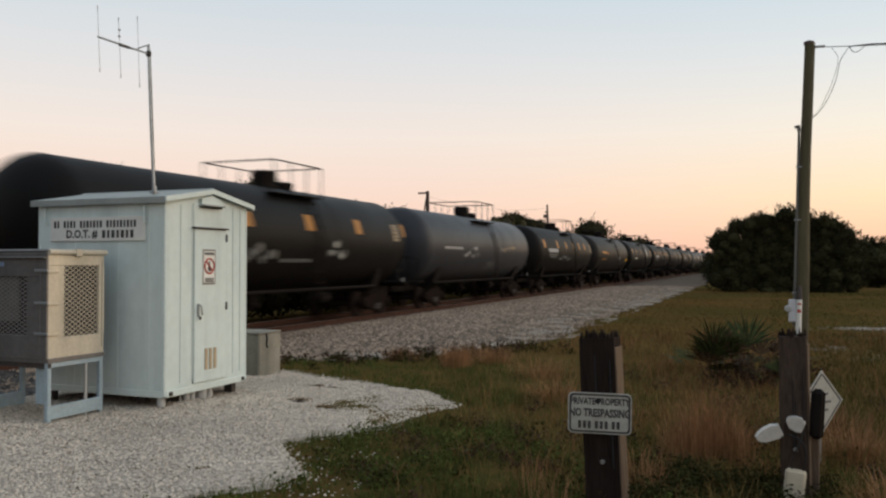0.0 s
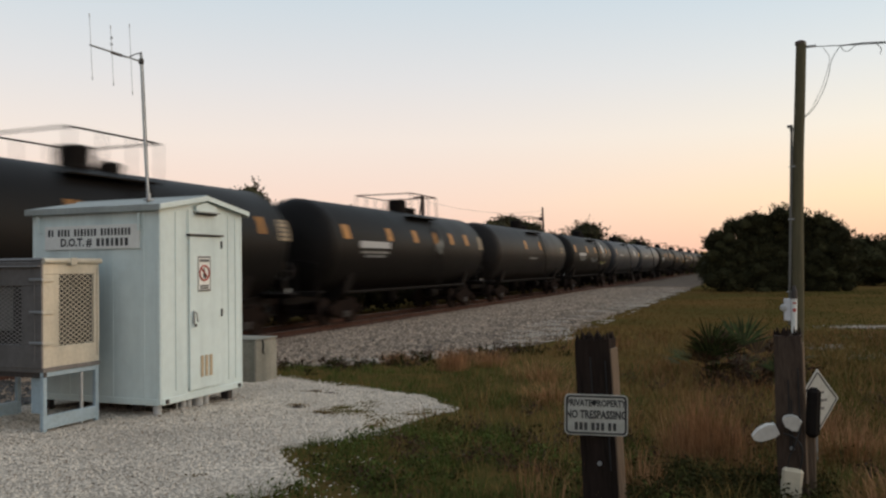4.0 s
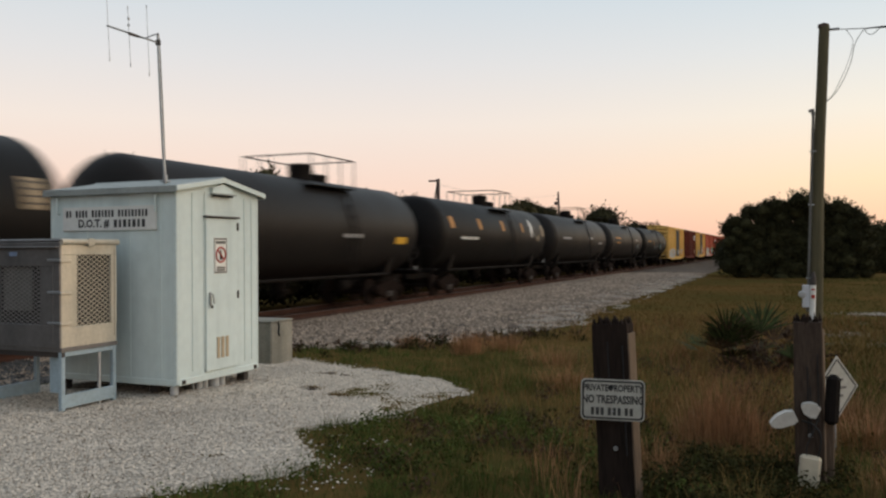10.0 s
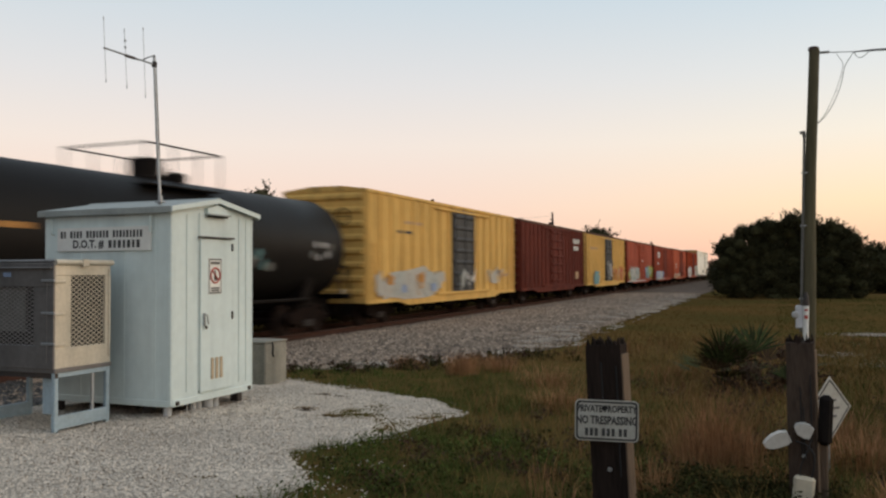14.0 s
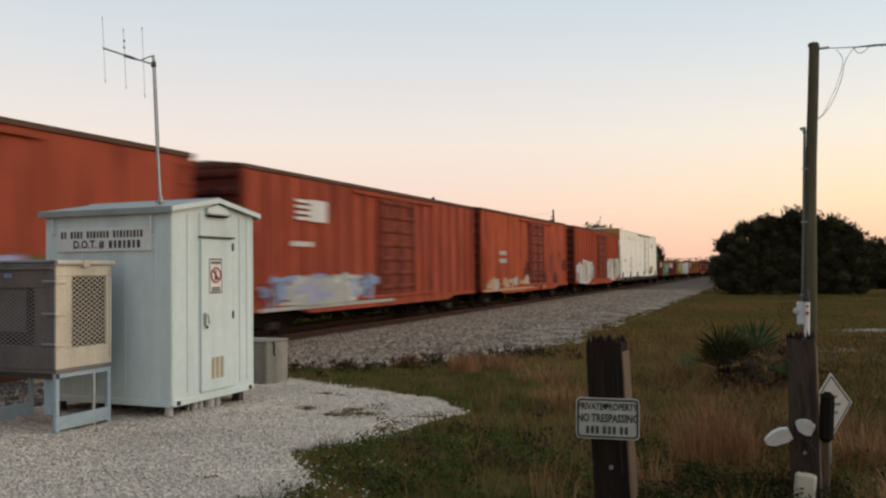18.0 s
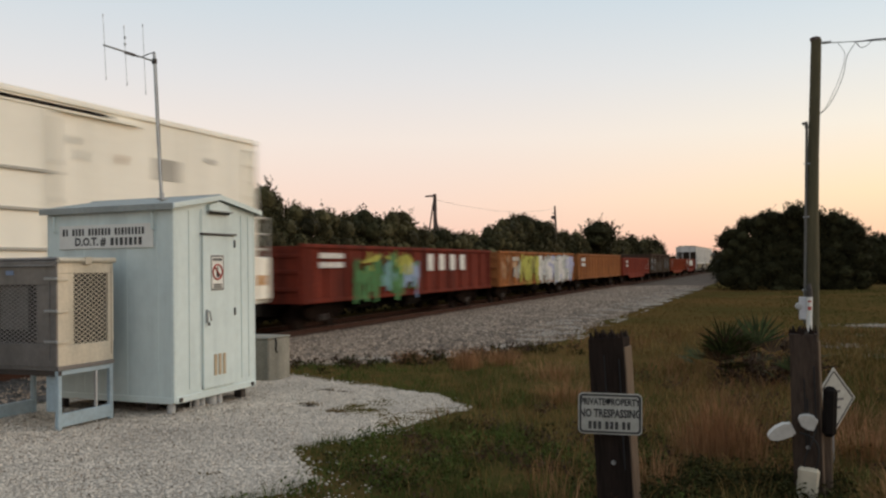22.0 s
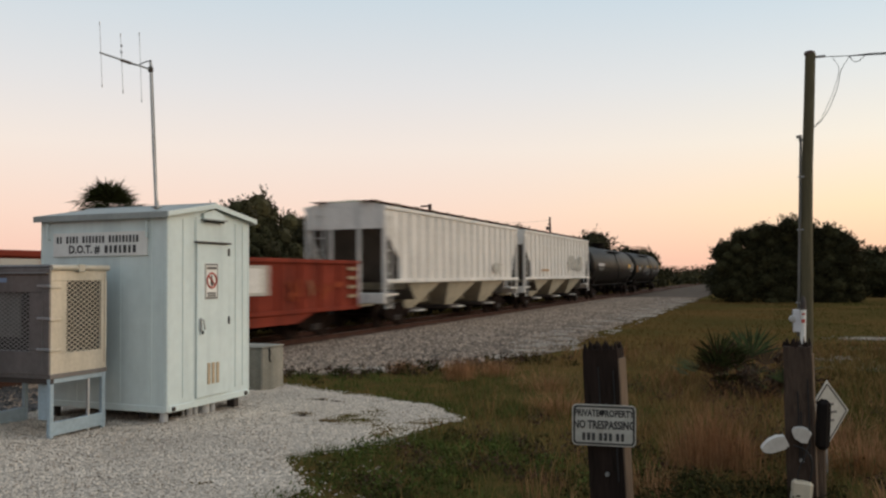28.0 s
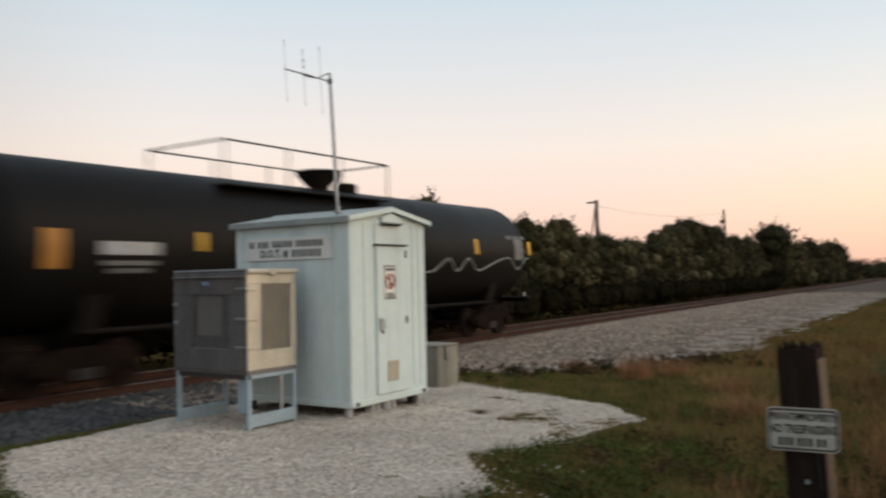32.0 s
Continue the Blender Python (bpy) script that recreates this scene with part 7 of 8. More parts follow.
def hopper(s0, s1, label, extras=None):
    car = car_thing("covered_hopper", label, "hopper car", s0, s1, "freight train")
    L = s1 - s0 - 0.30
    hl, hw, z0, h = L / 2, 1.56, 1.70, 4.20
    k = ("hop", round(L, 1))
    cut = 1.15
    # sides cut back below by the sloping end sheets
    o = [(-hl, h), (hl, h), (hl, h - 0.75), (hl - cut, z0 + 0.75), (hl - cut, z0), (-hl + cut, z0), (-hl + cut, z0 + 0.75), (-hl, h - 0.75)]
    for sx in (-1, 1):
        part("side_wall", lambda: Shape().prism(o, -0.025, 0.025, "x"), "hopper_grey", car, at=(sx * (hw - 0.03), 0, 0), key=k + ("side",))
        part("side_sill", lambda: Shape().box((0, 0, z0 - 0.06), (0.14, L, 0.14), 0.02), "hopper_grey", car, at=(sx * hw, 0, 0), key=k + ("sill",))
        part("top_chord", lambda: Shape().box((0, 0, h - 0.04), (0.10, L, 0.12), 0.015), "hopper_grey", car, at=(sx * hw, 0, 0), key=k + ("chord",))
    ribs(car, hw + 0.02, np.linspace(-hl + cut + 0.1, hl - cut - 0.1, 17), z0 + 0.02, h - 0.1, 0.09, 0.08, "hopper_grey", name="side_post", key="hoprib")
    for e in (-1, 1):
        f = pose(0, 0, 0, 0, 0, 0 if e > 0 else 180)
        # slope sheet coloured dark to stand for the shade behind the end posts
        part("slope_sheet", lambda: Shape().prism([(hl - 0.02, h - 0.55), (hl - 2.6, 0.95), (hl - 2.66, 0.98), (hl - 0.06, h - 0.5)], -hw + 0.06, hw - 0.06, "x"), "shade_rust_brown", car, at=f, key=k + ("slope",))
        part("end_header", lambda: Shape().box((0, hl - 0.03, h - 0.38), (2 * hw - 0.1, 0.06, 0.76), 0.01), "hopper_grey", car, at=f, key=k + ("header",))
        for x in (-1.5, -0.55, 0.55, 1.5):
            part("end_post", lambda: Shape().box((0, hl - 0.06, (1.2 + h - 0.5) / 2), (0.10, 0.10, h - 0.5 - 1.2), 0.01), "hopper_grey", car, at=f @ pose(x, 0, 0), key=k + ("post",))
        part("side_brace", lambda: Shape().prism([(hl - 0.14, h - 0.55), (hl - 0.04, h - 0.55), (hl - cut + 0.10, z0 - 0.02), (hl - cut, z0 - 0.02)], hw - 0.12, hw - 0.02, "x"), "hopper_grey", car, at=f, key=k + ("brace",))
        part("end_platform", lambda: Shape().box((0, hl - 0.55, 1.18), (2 * hw - 0.05, 1.1, 0.08), 0.01), "hopper_grey", car, at=f, key=k + ("plat",))
        part("end_sill", lambda: Shape().box((0, hl - 0.02, 1.05), (2 * hw, 0.14, 0.34), 0.02), "hopper_grey", car, at=f, key=k + ("esill",))
        ladder(car, hw + 0.02, e * (hl - 0.30), 0.7, h - 0.3, "hopper_grey")
        ladder(car, 1.0 * e, e * (hl + 0.05), 1.1, h - 0.2, "hopper_grey", 90)
        truck(car, e * (hl - 1.9))
        coupler(car, e * hl, e)
        part("air_tank", lambda: Shape().lathe([(-0.5, 0.05), (-0.44, 0.2), (0.44, 0.2), (0.5, 0.05)], "x", 14, (0.2, hl - 0.6, 1.48)), "hopper_grey", car, at=f, key=k + ("air",))
    bays = 3
    w = (L - 2 * 1.5) / bays
    for j in range(bays):
        yc = -hl + 1.5 + w * (j + 0.5)
        part("hopper_bay", lambda: funnel_bay(w), "hopper_bay", car, at=(0, yc, 0), key=k + ("bay",))
        g = part("outlet_gate", lambda: Shape().box((0, 0, 0.52), (2.2, 1.3, 0.16), 0.02), "steel_dark", car, at=(0, yc, 0), key="gate")
        part("gate_handle", lambda: Shape().tube([(1.1, -0.3, 0.52), (1.35, -0.3, 0.52), (1.35, 0.3, 0.52), (1.1, 0.3, 0.52)], 0.03, 6), "letter_white", g, key="gateh")
    part("center_sill", lambda: Shape().box((0, 0, 0.92), (0.46, L - 0.3, 0.36), 0.02), "hopper_bay", car, key=k + ("csill",))
    part("roof", lambda: Shape().prism([(-hw - 0.01, h), (hw + 0.01, h), (hw + 0.01, h + 0.04), (0.9, h + 0.17), (-0.9, h + 0.17), (-hw - 0.01, h + 0.04)], -hl, hl, "y"), "hopper_grey", car, key=k + ("roof",))
    part("running_board", lambda: Shape().box((0.95, 0, h + 0.20), (0.55, L + 0.3, 0.03), 0.01).box((-0.95, 0, h + 0.20), (0.55, L + 0.3, 0.03), 0.01), "roof_rust", car, key=k + ("walk",))
    for y in np.linspace(-hl + 0.3, hl - 0.3, 10):
        part("board_bracket", lambda: Shape().box((0, 0, h + 0.2), (2.4, 0.06, 0.12)), "hopper_bay", car, at=(0, y, 0), key="hopbr")
    part("hatch", lambda: Shape().box((0, 0, h + 0.24), (0.6, L - 1.0, 0.12), 0.03), "hopper_bay", car, key=k + ("hatch",))
    if extras:
        extras(car, hw, hl, z0, h)
    return car


# ---- the consist, front to rear; ends in metres along the line at the start ----
K = 1.09
TANK_LABEL = "black tank car with orange panels and a railed top platform"


def consist():
    O = [("orange", u) for u in (0.30, 0.45, 0.58, 0.70, 0.82)]
    full = [("orange", 0.09, 0.42)] + O + [("number", 0.22), ("tan", 0.94)]
    t = lambda a, b, *r, **k: tank_car((a + 0.6) * K, (b + 0.35) * K, *r, **k)
    t(-6.5, 8.9, "tank_black", TANK_LABEL, full)
    t(10.0, 25.2, "tank_black", TANK_LABEL, [("orange", 0.36, 0.6), ("orange", 0.56, 0.45), ("orange", 0.745, 0.36), ("orange", 0.96, 0.2), ("tan", 0.92), ("tag", 0.66, -22, 2, 1.0, "spray_pale"), ("tag", 0.40, -30, -4, 1.6, "spray_dim"), ("bars", 0.48, 4, -26, "spray_dim")])
    t(26.0, 40.3, "tank_slate", "slate-grey tank car with a pale weathered side", [("tag", 0.35, -18, 4, 1.6, "placard_grey"), ("tag", 0.72, -6, 8, 2.2, "placard_tan"), ("bars", 0.15, 5, -4, "placard_grey"), ("tag", 0.55, -40, -22, 0.8, "spray_dim")], dome=0.5)
    t(41.4, 55.9, "tank_black", TANK_LABEL, full + [("tag", 0.42, -24, -4, 2.6, "spray_dim")])
    t(57.0, 71.2, "tank_soot", "black tank car with yellow lettering", [("orange", 0.20, 1.7, 5, 9), ("bars", 0.16, 4, -16, "orange_mark"), ("bars", 0.62, 3, -12, "placard_grey"), ("yellow", 0.92, 0.9, -20, -11), ("bars", 0.20, 5, 2, "orange_mark")])
    t(72.2, 86.3, "tank_black", TANK_LABEL, [("orange", 0.08, 0.3), ("orange", 0.25, 0.2), ("orange", 0.46, 0.2), ("bars", 0.18, 4, -10, "letter_white"), ("tag", 0.72, -4, 34, 0.62, "spray_white"), ("tan", 0.95), ("orange", 0.88, 0.2)])
    t(87.3, 101.8, "tank_black", TANK_LABEL, full + [("tag", 0.6, -8, 26, 0.7, "spray_pale")])
    t(102.8, 117.5, "tank_soot", "sooty brown-black tank car with orange panels", [("orange", 0.35), ("orange", 0.55), ("bars", 0.4, 4, -12, "placard_dull"), ("bars", 0.88, 2, 4, "placard_tan"), ("bars", 0.88, 2, 12, "placard_tan")])
    t(118.4, 133.3, "tank_black", "black tank car with orange panels and graffiti", [("orange", 0.075, 0.40), ("orange", 0.33), ("orange", 0.53), ("orange", 0.69, 0.24), ("orange", 0.83, 0.24), ("number", 0.22), ("tan", 0.93), ("tag", 0.49, -20, 2, 1.9, "spray_dim"), ("tag", 0.74, 8, 46, 0.62, "spray_white"), ("tag", 0.76, -4, 10, 1.0, "placard_grey"), ("tag", 0.73, -28, -12, 2.6, "spray_olive")])
    t(134.3, 148.5, "tank_grey", "dull blue-grey tank car with a white smear", [("bars", 0.18, 5, 4, "placard_grey"), ("tag", 0.78, 2, 28, 0.65, "spray_white"), ("orange", 0.06, 0.2), ("yellow", 0.97, 0.2)], dome=0.2)
    t(149.3, 164.4, "tank_slate", "slate-grey tank car with faded graffiti", [("bars", 0.18, 6, 6, "placard_grey"), ("tag", 0.60, -6, 18, 1.6, "spray_pale"), ("tag", 0.76, -10, 20, 1.2, "spray_pale")])
    t(165.4, 180.7, "tank_black", TANK_LABEL, [("orange", 0.25, 0.4), ("orange", 0.40, 0.4), ("orange", 0.645, 0.3), ("orange", 0.775, 0.3), ("number", 0.165, 0.8, -3), ("bars", 0.66, 3, -14, "placard_grey"), ("tan", 0.93)])
    t(181.7, 195.3, "tank_soot", "black tank car with yellow lettering", [("bars", 0.10, 5, 2, "orange_mark"), ("bars", 0.12, 4, -14, "orange_mark"), ("yellow", 0.87, 0.9, -17, -8), ("bars", 0.60, 3, -10, "placard_grey")], dome=1.2)
    t(196.3, 211.3, "tank_black", TANK_LABEL, [("orange", 0.09, 0.42), ("orange", 0.30), ("orange", 0.5), ("orange", 0.7, 0.24), ("bars", 0.16, 5, -8, "letter_white"), ("tag", 0.80, 0, 38, 0.6, "spray_white"), ("tan", 0.93), ("tag", 0.86, -10, 8, 0.9, "placard_tan")])
    t(212.3, 227.0, "tank_soot", "brown-black tank car with white stencils", [("bars", 0.14, 5, 0, "placard_grey"), ("bars", 0.60, 3, 2, "placard_grey"), ("bars", 0.80, 3, -10, "placard_grey")])
    t(228.0, 242.9, "tank_soot", "brown-black tank car with yellow stencils", [("bars", 0.14, 5, 8, "orange_mark"), ("bars", 0.16, 4, -6, "orange_mark"), ("bars", 0.74, 3, 4, "placard_grey"), ("tag", 0.80, -20, -2, 1.0, "spray_pale")])
    t(243.8, 258.7, "tank_black", "black tank car with graffiti along its lower side", [("bars", 0.12, 5, 4, "orange_mark"), ("tag", 0.46, -26, -2, 1.8, "spray_dim"), ("tag", 0.66, -28, 0, 1.8, "spray_cyan"), ("tag", 0.88, -14, 12, 1.0, "placard_grey"), ("tag", 0.36, -6, 8, 1.2, "orange_mark")], dome=0.4)

    # boxcars
    def yellow1(c, hw, hl, z0, h):
        x = hw + 0.014
        bars(c, x + 0.01, hl * -0.42, 3.55, (0.9, 0.9), 0.10, "stain_tan", 0.05)
        bars(c, x + 0.01, -hl * 0.55, 3.2, (0.7, 0.5), 0.10, "letter_black", 0.05)
        blot(c, x + 0.048, -hl * 0.55, 1.35, 4.4, 1.05, "stain_grey", 54, zmin=0.82)
        mural(c, x + 0.055, -hl * 0.92, -hl * 0.18, 0.85, 1.8, ["stain_grey", "spray_pale", "stain_grey", "stain_tan", "spray_pale", "stain_grey"], 16, 40)
        for j, (y, z, m) in enumerate(((-0.80, 1.5, "orange_mark"), (-0.66, 1.2, "spray_blue"), (-0.47, 1.55, "orange_mark"), (-0.33, 1.2, "spray_blue"))):
            blot(c, x + 0.085, hl * y, z, 0.5, 0.3, m, 450 + j)
        mural(c, x + 0.13, hl * 0.0, hl * 0.22, 1.0, 1.9, ["spray_pale", "spray_dim", "spray_white"], 17, 16)
        mural(c, x + 0.055, hl * 0.45, hl * 0.9, 1.2, 2.0, ["stain_grey", "spray_dim", "stain_tan"], 18, 10)
        blot(c, x + 0.03, hl * 0.62, 1.5, 1.2, 0.55, "stain_grey", 55)
    boxcar(259.6 * K, 274.5 * K, "box_yellow", "door_slate", "yellow ribbed boxcar with a slate-grey door and graffiti along the bottom", roof="box_yellow", extras=yellow1, door_u=0.55, door_w=2.6)

    def brown1(c, hw, hl, z0, h):
        bars(c, hw + 0.075, hl * 0.80, 3.7, (0.32, 0.32, 0.32, 0.32), 0.30, "letter_white", 0.12)
        bars(c, hw + 0.075, hl * 0.76, 3.25, (0.32, 0.32, 0.32), 0.28, "letter_white", 0.12)
        blot(c, hw + 0.075, hl * 0.7, 1.5, 0.9, 0.5, "stain_tan", 61)
    boxcar(275.4 * K, 289.2 * K, "box_brown", "box_brown", "dark red-brown ribbed boxcar with white stencils", roof="roof_rust", extras=brown1)

    def yellow2(c, hw, hl, z0, h):
        x = hw + 0.014
        mural(c, x + 0.13, -hl * 0.1, hl * 0.2, 0.95, 2.6, ["spray_white", "spray_pale", "spray_white", "spray_dim"], 19, 22)
        blot(c, x + 0.08, -hl * 0.6, 1.2, 2.4, 0.9, "spray_cyan", 71, zmin=0.8)
        mural(c, x + 0.055, hl * 0.3, hl * 0.97, 0.9, 2.1, ["orange_mark", "letter_red", "stain_tan", "letter_red", "orange_mark"], 20, 30)
        bars(c, x + 0.02, -hl * 0.5, 3.4, (0.9, 0.9, 0.6), 0.2, "stain_tan", 0.1)
    boxcar(290.0 * K, 304.2 * K, "box_yellow", "door_slate", "yellow boxcar with a slate-grey door and red and white graffiti", roof="roof_rust", extras=yellow2, door_u=0.52, door_w=2.6)

    def red1(c, hw, hl, z0, h):
        x = hw + 0.014
        blot(c, x + 0.026, -hl * 0.52, 1.30, 4.6, 1.1, "spray_pale", 96, zmin=0.86)
        mural(c, x + 0.03, -hl * 0.95, -hl * 0.12, 0.85, 1.8, ["spray_lime", "spray_pale", "spray_white", "spray_cyan", "spray_pale", "spray_white", "spray_pale", "stain_tan"], 11, 60)
        mural(c, x + 0.062, -hl * 0.80, -hl * 0.24, 1.1, 2.15, ["spray_pale", "spray_white", "stain_grey", "spray_cyan", "spray_pale"], 12, 40)
        mural(c, x + 0.03, hl * 0.36, hl * 0.97, 0.9, 2.2, ["spray_lilac", "spray_cyan", "spray_green", "spray_cyan", "spray_lime", "spray_green", "spray_lime"], 13, 60)
        part("white_sill_stripe", Shape().box((hw + 0.052, -hl * 0.3, 0.80), (0.006, hl * 1.3, 0.10)), "spray_white", c)
        blot(c, x + 0.12, 0.35, 2.7, 0.5, 0.16, "letter_white", 97)
    boxcar(305.5 * K, 320.0 * K, "box_red", "box_red", "rust-red boxcar with pale and green graffiti along the bottom", extras=red1, door_u=0.52, ribbed=False)

    def red2(c, hw, hl, z0, h):
        x = hw + 0.075
        emblem = part("emblem", Shape().box((x, -hl * 0.58, 3.50), (0.006, 0.95, 0.62)), "letter_white", c, "white painted emblem")
        for j in range(4):
            part("emblem_stripe", Shape().box((x, -hl * 0.58 - 0.85, 3.74 - j * 0.16), (0.006, 0.70, 0.09)), "letter_white", emblem)
        bars(c, x, -hl * 0.62, 2.55, (0.3, 0.3, 0.3), 0.14, "letter_white", 0.1)
        blot(c, x + 0.010, -hl * 0.55, 1.22, 4.6, 0.8, "spray_pale", 101, zmin=0.84)
        mural(c, x + 0.014, -hl * 0.93, -hl * 0.15, 0.85, 1.7, ["spray_blue", "spray_pale", "spray_lilac", "spray_pale", "spray_white", "spray_blue"], 21, 44)
        part("pale_sill_stripe", Shape().box((hw + 0.052, -hl * 0.45, 0.80), (0.006, hl * 0.95, 0.10)), "spray_pale", c)
    boxcar(321.5 * K, 337.0 * K, "box_red", "door_maroon", "rust-red ribbed boxcar with a white emblem of stripes", extras=red2, door_u=0.53)

    def red3(c, hw, hl, z0, h):
        r = random.Random(31)
        for j in range(14):
            blot(c, hw + 0.003, r.uniform(-0.2, 0.95) * hl, r.uniform(1.0, 2.2), r.uniform(0.4, 1.5), r.uniform(0.5, 1.4), "box_brown" if j % 3 else "box_red", 300 + j, name="rust_patch", spiky=0.55)
        for z in (2.55, 2.18):
            part("stencil_bar", Shape().box((hw + 0.034, -hl * 0.62, z), (0.006, 1.1, 0.20)), "stain_grey", c)
        for j in range(26):
            u = r.random()
            blot(c, hw + 0.036 + 0.0004 * j, -hl * 0.97 + u * hl * 1.15, 0.95 + r.uniform(-0.1, 0.35) * (1 if u > 0.3 else 0.5), r.uniform(0.25, 0.9), r.uniform(0.15, 0.55), ("stain_tan", "stain_grey", "stain_tan")[j % 3], 110 + j, zmin=0.74, spiky=0.6)
        for j in range(10):
            blot(c, hw + 0.09, hl * (0.02 + 0.035 * j), r.uniform(1.0, 1.3), r.uniform(0.2, 0.5), r.uniform(0.3, 0.9), "box_brown", 340 + j, name="rust_patch", spiky=0.6)
        part("white_sill_stripe", Shape().box((hw + 0.052, -hl * 0.3, 0.80), (0.006, hl * 1.35, 0.10)), "stain_tan", c)
    boxcar(337.7 * K, 352.6 * K, "box_orange_red", "door_maroon", "orange-red smooth-sided boxcar, rusty and stained along the sill", extras=red3, ribbed=False, door_u=0.56, h=4.5)

    def red4(c, hw, hl, z0, h):
        blot(c, hw + 0.068, -hl * 0.62, 1.45, 4.0, 1.5, "spray_white", 120, zmin=0.72)
        blot(c, hw + 0.068, hl * 0.68, 1.6, 4.2, 1.6, "spray_white", 121, zmin=0.75)
        mural(c, hw + 0.07, -hl * 0.97, -hl * 0.3, 0.75, 2.2, ["spray_white", "spray_white", "stain_tan", "spray_white", "spray_pale"], 14, 46)
        mural(c, hw + 0.07, hl * 0.36, hl * 0.97, 0.8, 2.5, ["spray_white", "spray_pale", "spray_white", "spray_olive", "stain_tan", "spray_white"], 15, 46)
    boxcar(354.5 * K, 369.0 * K, "box_orange_red", "door_maroon", "orange-red ribbed boxcar with white graffiti round its lower half", extras=red4, door_u=0.56, h=4.5)

    def white(c, hw, hl, z0, h):
        r = random.Random(5)
        for j in range(24):
            blot(c, hw + 0.036, r.uniform(-hl, hl) * 0.97, r.uniform(1.2, 4.5), r.uniform(0.10, 0.45), r.uniform(0.06, 0.22), ("stain_grey", "scrape_dark", "stain_tan")[j % 3], 150 + j, name="scrape", spiky=0.6)
        part("grey_patch", Shape().box((hw + 0.006, hl * 0.70, 3.95), (0.016, 0.75, 0.46), 0.004), "stain_grey", c)
        blot(c, hw + 0.10, hl * 0.62, 1.55, 1.5, 0.85, "stain_tan", 170)
        for y in (0.24, 0.42):
            part("door_post", Shape().box((hw + 0.09, hl * y, 2.9), (0.04, 0.07, 3.4), 0.01), "stain_grey", c)
        for z in (1.5, 2.2, 2.9, 3.6):
            part("door_bracket", Shape().box((hw + 0.10, hl * 0.33, z), (0.05, hl * 0.20, 0.06), 0.01), "stain_grey", c)
            part("door_hook", Shape().box((hw + 0.11, hl * 0.42, z + 0.2), (0.05, 0.12, 0.10), 0.01), "stain_grey", c)
        for j in range(6):
            part("sill_block", Shape().box((hw + 0.03, -hl * 0.9 + j * hl * 0.36, 1.15), (0.05, 0.3, 0.42), 0.01), "under_black", c)
        part("dark_sill", Shape().box((hw + 0.050, 0, 0.765), (0.03, 2 * hl, 0.36), 0.01), "under_black", c)
        for j in range(9):
            blot(c, hw + 0.064, hl * (-0.92 + 0.22 * j), 0.82, 0.5, 0.12, "rust_orange" if j % 2 else "stain_grey", 600 + j, name="rust_patch", spiky=0.6)
        for j in range(5):
            part("stencil_bar", Shape().box((hw + 0.036, -hl * 0.5, 2.6 - j * 0.28), (0.005, 0.9, 0.10)), "placard_grey", c)
        part("end_top", Shape().box((0, -hl - 0.11, h - 0.40), (2 * hw - 0.04, 0.03, 1.0), 0.01), "rust_orange", c, "rust-orange stained upper end")
        part("end_panel", Shape().box((0, -hl - 0.105, 2.2), (2 * hw - 0.04, 0.03, 3.0), 0.01), "stain_grey", c)
        part("door_rail", Shape().box((hw + 0.08, hl * 0.2, h - 0.16), (0.08, 7.5, 0.06), 0.01), "under_black", c)
        # trailing end: platform, equipment box and hand rails
        deck = part("end_platform", Shape().box((0, hl + 0.48, 0.95), (2.5, 0.96, 0.10), 0.01), "stain_grey", c)
        part("equipment_box", Shape().box((0.75, hl + 0.45, 1.55), (1.3, 0.70, 1.10), 0.03), "box_white", c)
        part("marker_panel", Shape().box((1.408, hl + 0.40, 1.50), (0.012, 0.40, 0.26), 0.004), "orange_mark", c)
        for y in (0.12, 0.82):
            part("hand_rail", Shape().tube([(1.3, hl + y, 0.98), (1.3, hl + y, 3.15)], 0.035, 8), "stain_grey", deck)
        for z in (2.3, 2.7, 3.12):
            part("cross_rail", Shape().tube([(1.3, hl + 0.08, z), (1.3, hl + 0.86, z)], 0.03, 8), "stain_grey", deck)
    boxcar(369.8 * K, 390.2 * K, "box_white", "box_white", "long white refrigerator boxcar, stained and scraped, with a rusty end", roof="box_white", ribbed=False, h=4.98, extras=white, door_u=0.66, door_w=2.2, plain_door=True)

    # gondolas
    def gA(c, hw, hl, z0, h):
        x = hw + 0.07
        bars(c, x, -hl * 0.72, 2.15, (0.4, 0.4, 0.4), 0.16, "letter_white")
        bars(c, x, -hl * 0.72, 1.88, (0.4, 0.4, 0.4), 0.16, "letter_white")
        mural(c, x, -hl * 0.62, -hl * 0.02, 0.65, 2.0, ["spray_green", "spray_green", "spray_cyan", "spray_green", "spray_blue"], 3, 40)
        mural(c, x + 0.012, -hl * 0.55, -hl * 0.10, 1.5, 2.3, ["spray_lime", "spray_green", "spray_lime"], 4, 22)
        for j in range(4):
            part("letter_block", Shape().box((x, hl * (0.12 + 0.14 * j), 1.95), (0.006, 0.55, 0.62)), "letter_white", c)
    gondola(391.9 * K, 406.8 * K, "gon_red", "red-brown gondola car with green graffiti and white letters", extras=gA, fish=False)

    def gB(c, hw, hl, z0, h):
        x = hw + 0.07
        bars(c, x, -hl * 0.60, 2.1, (0.45, 0.45), 0.2, "stain_grey")
        mural(c, x, -hl * 0.55, -hl * 0.12, 0.75, 2.3, ["spray_lime", "spray_lime", "spray_lime", "spray_olive", "spray_lime"], 5, 70)
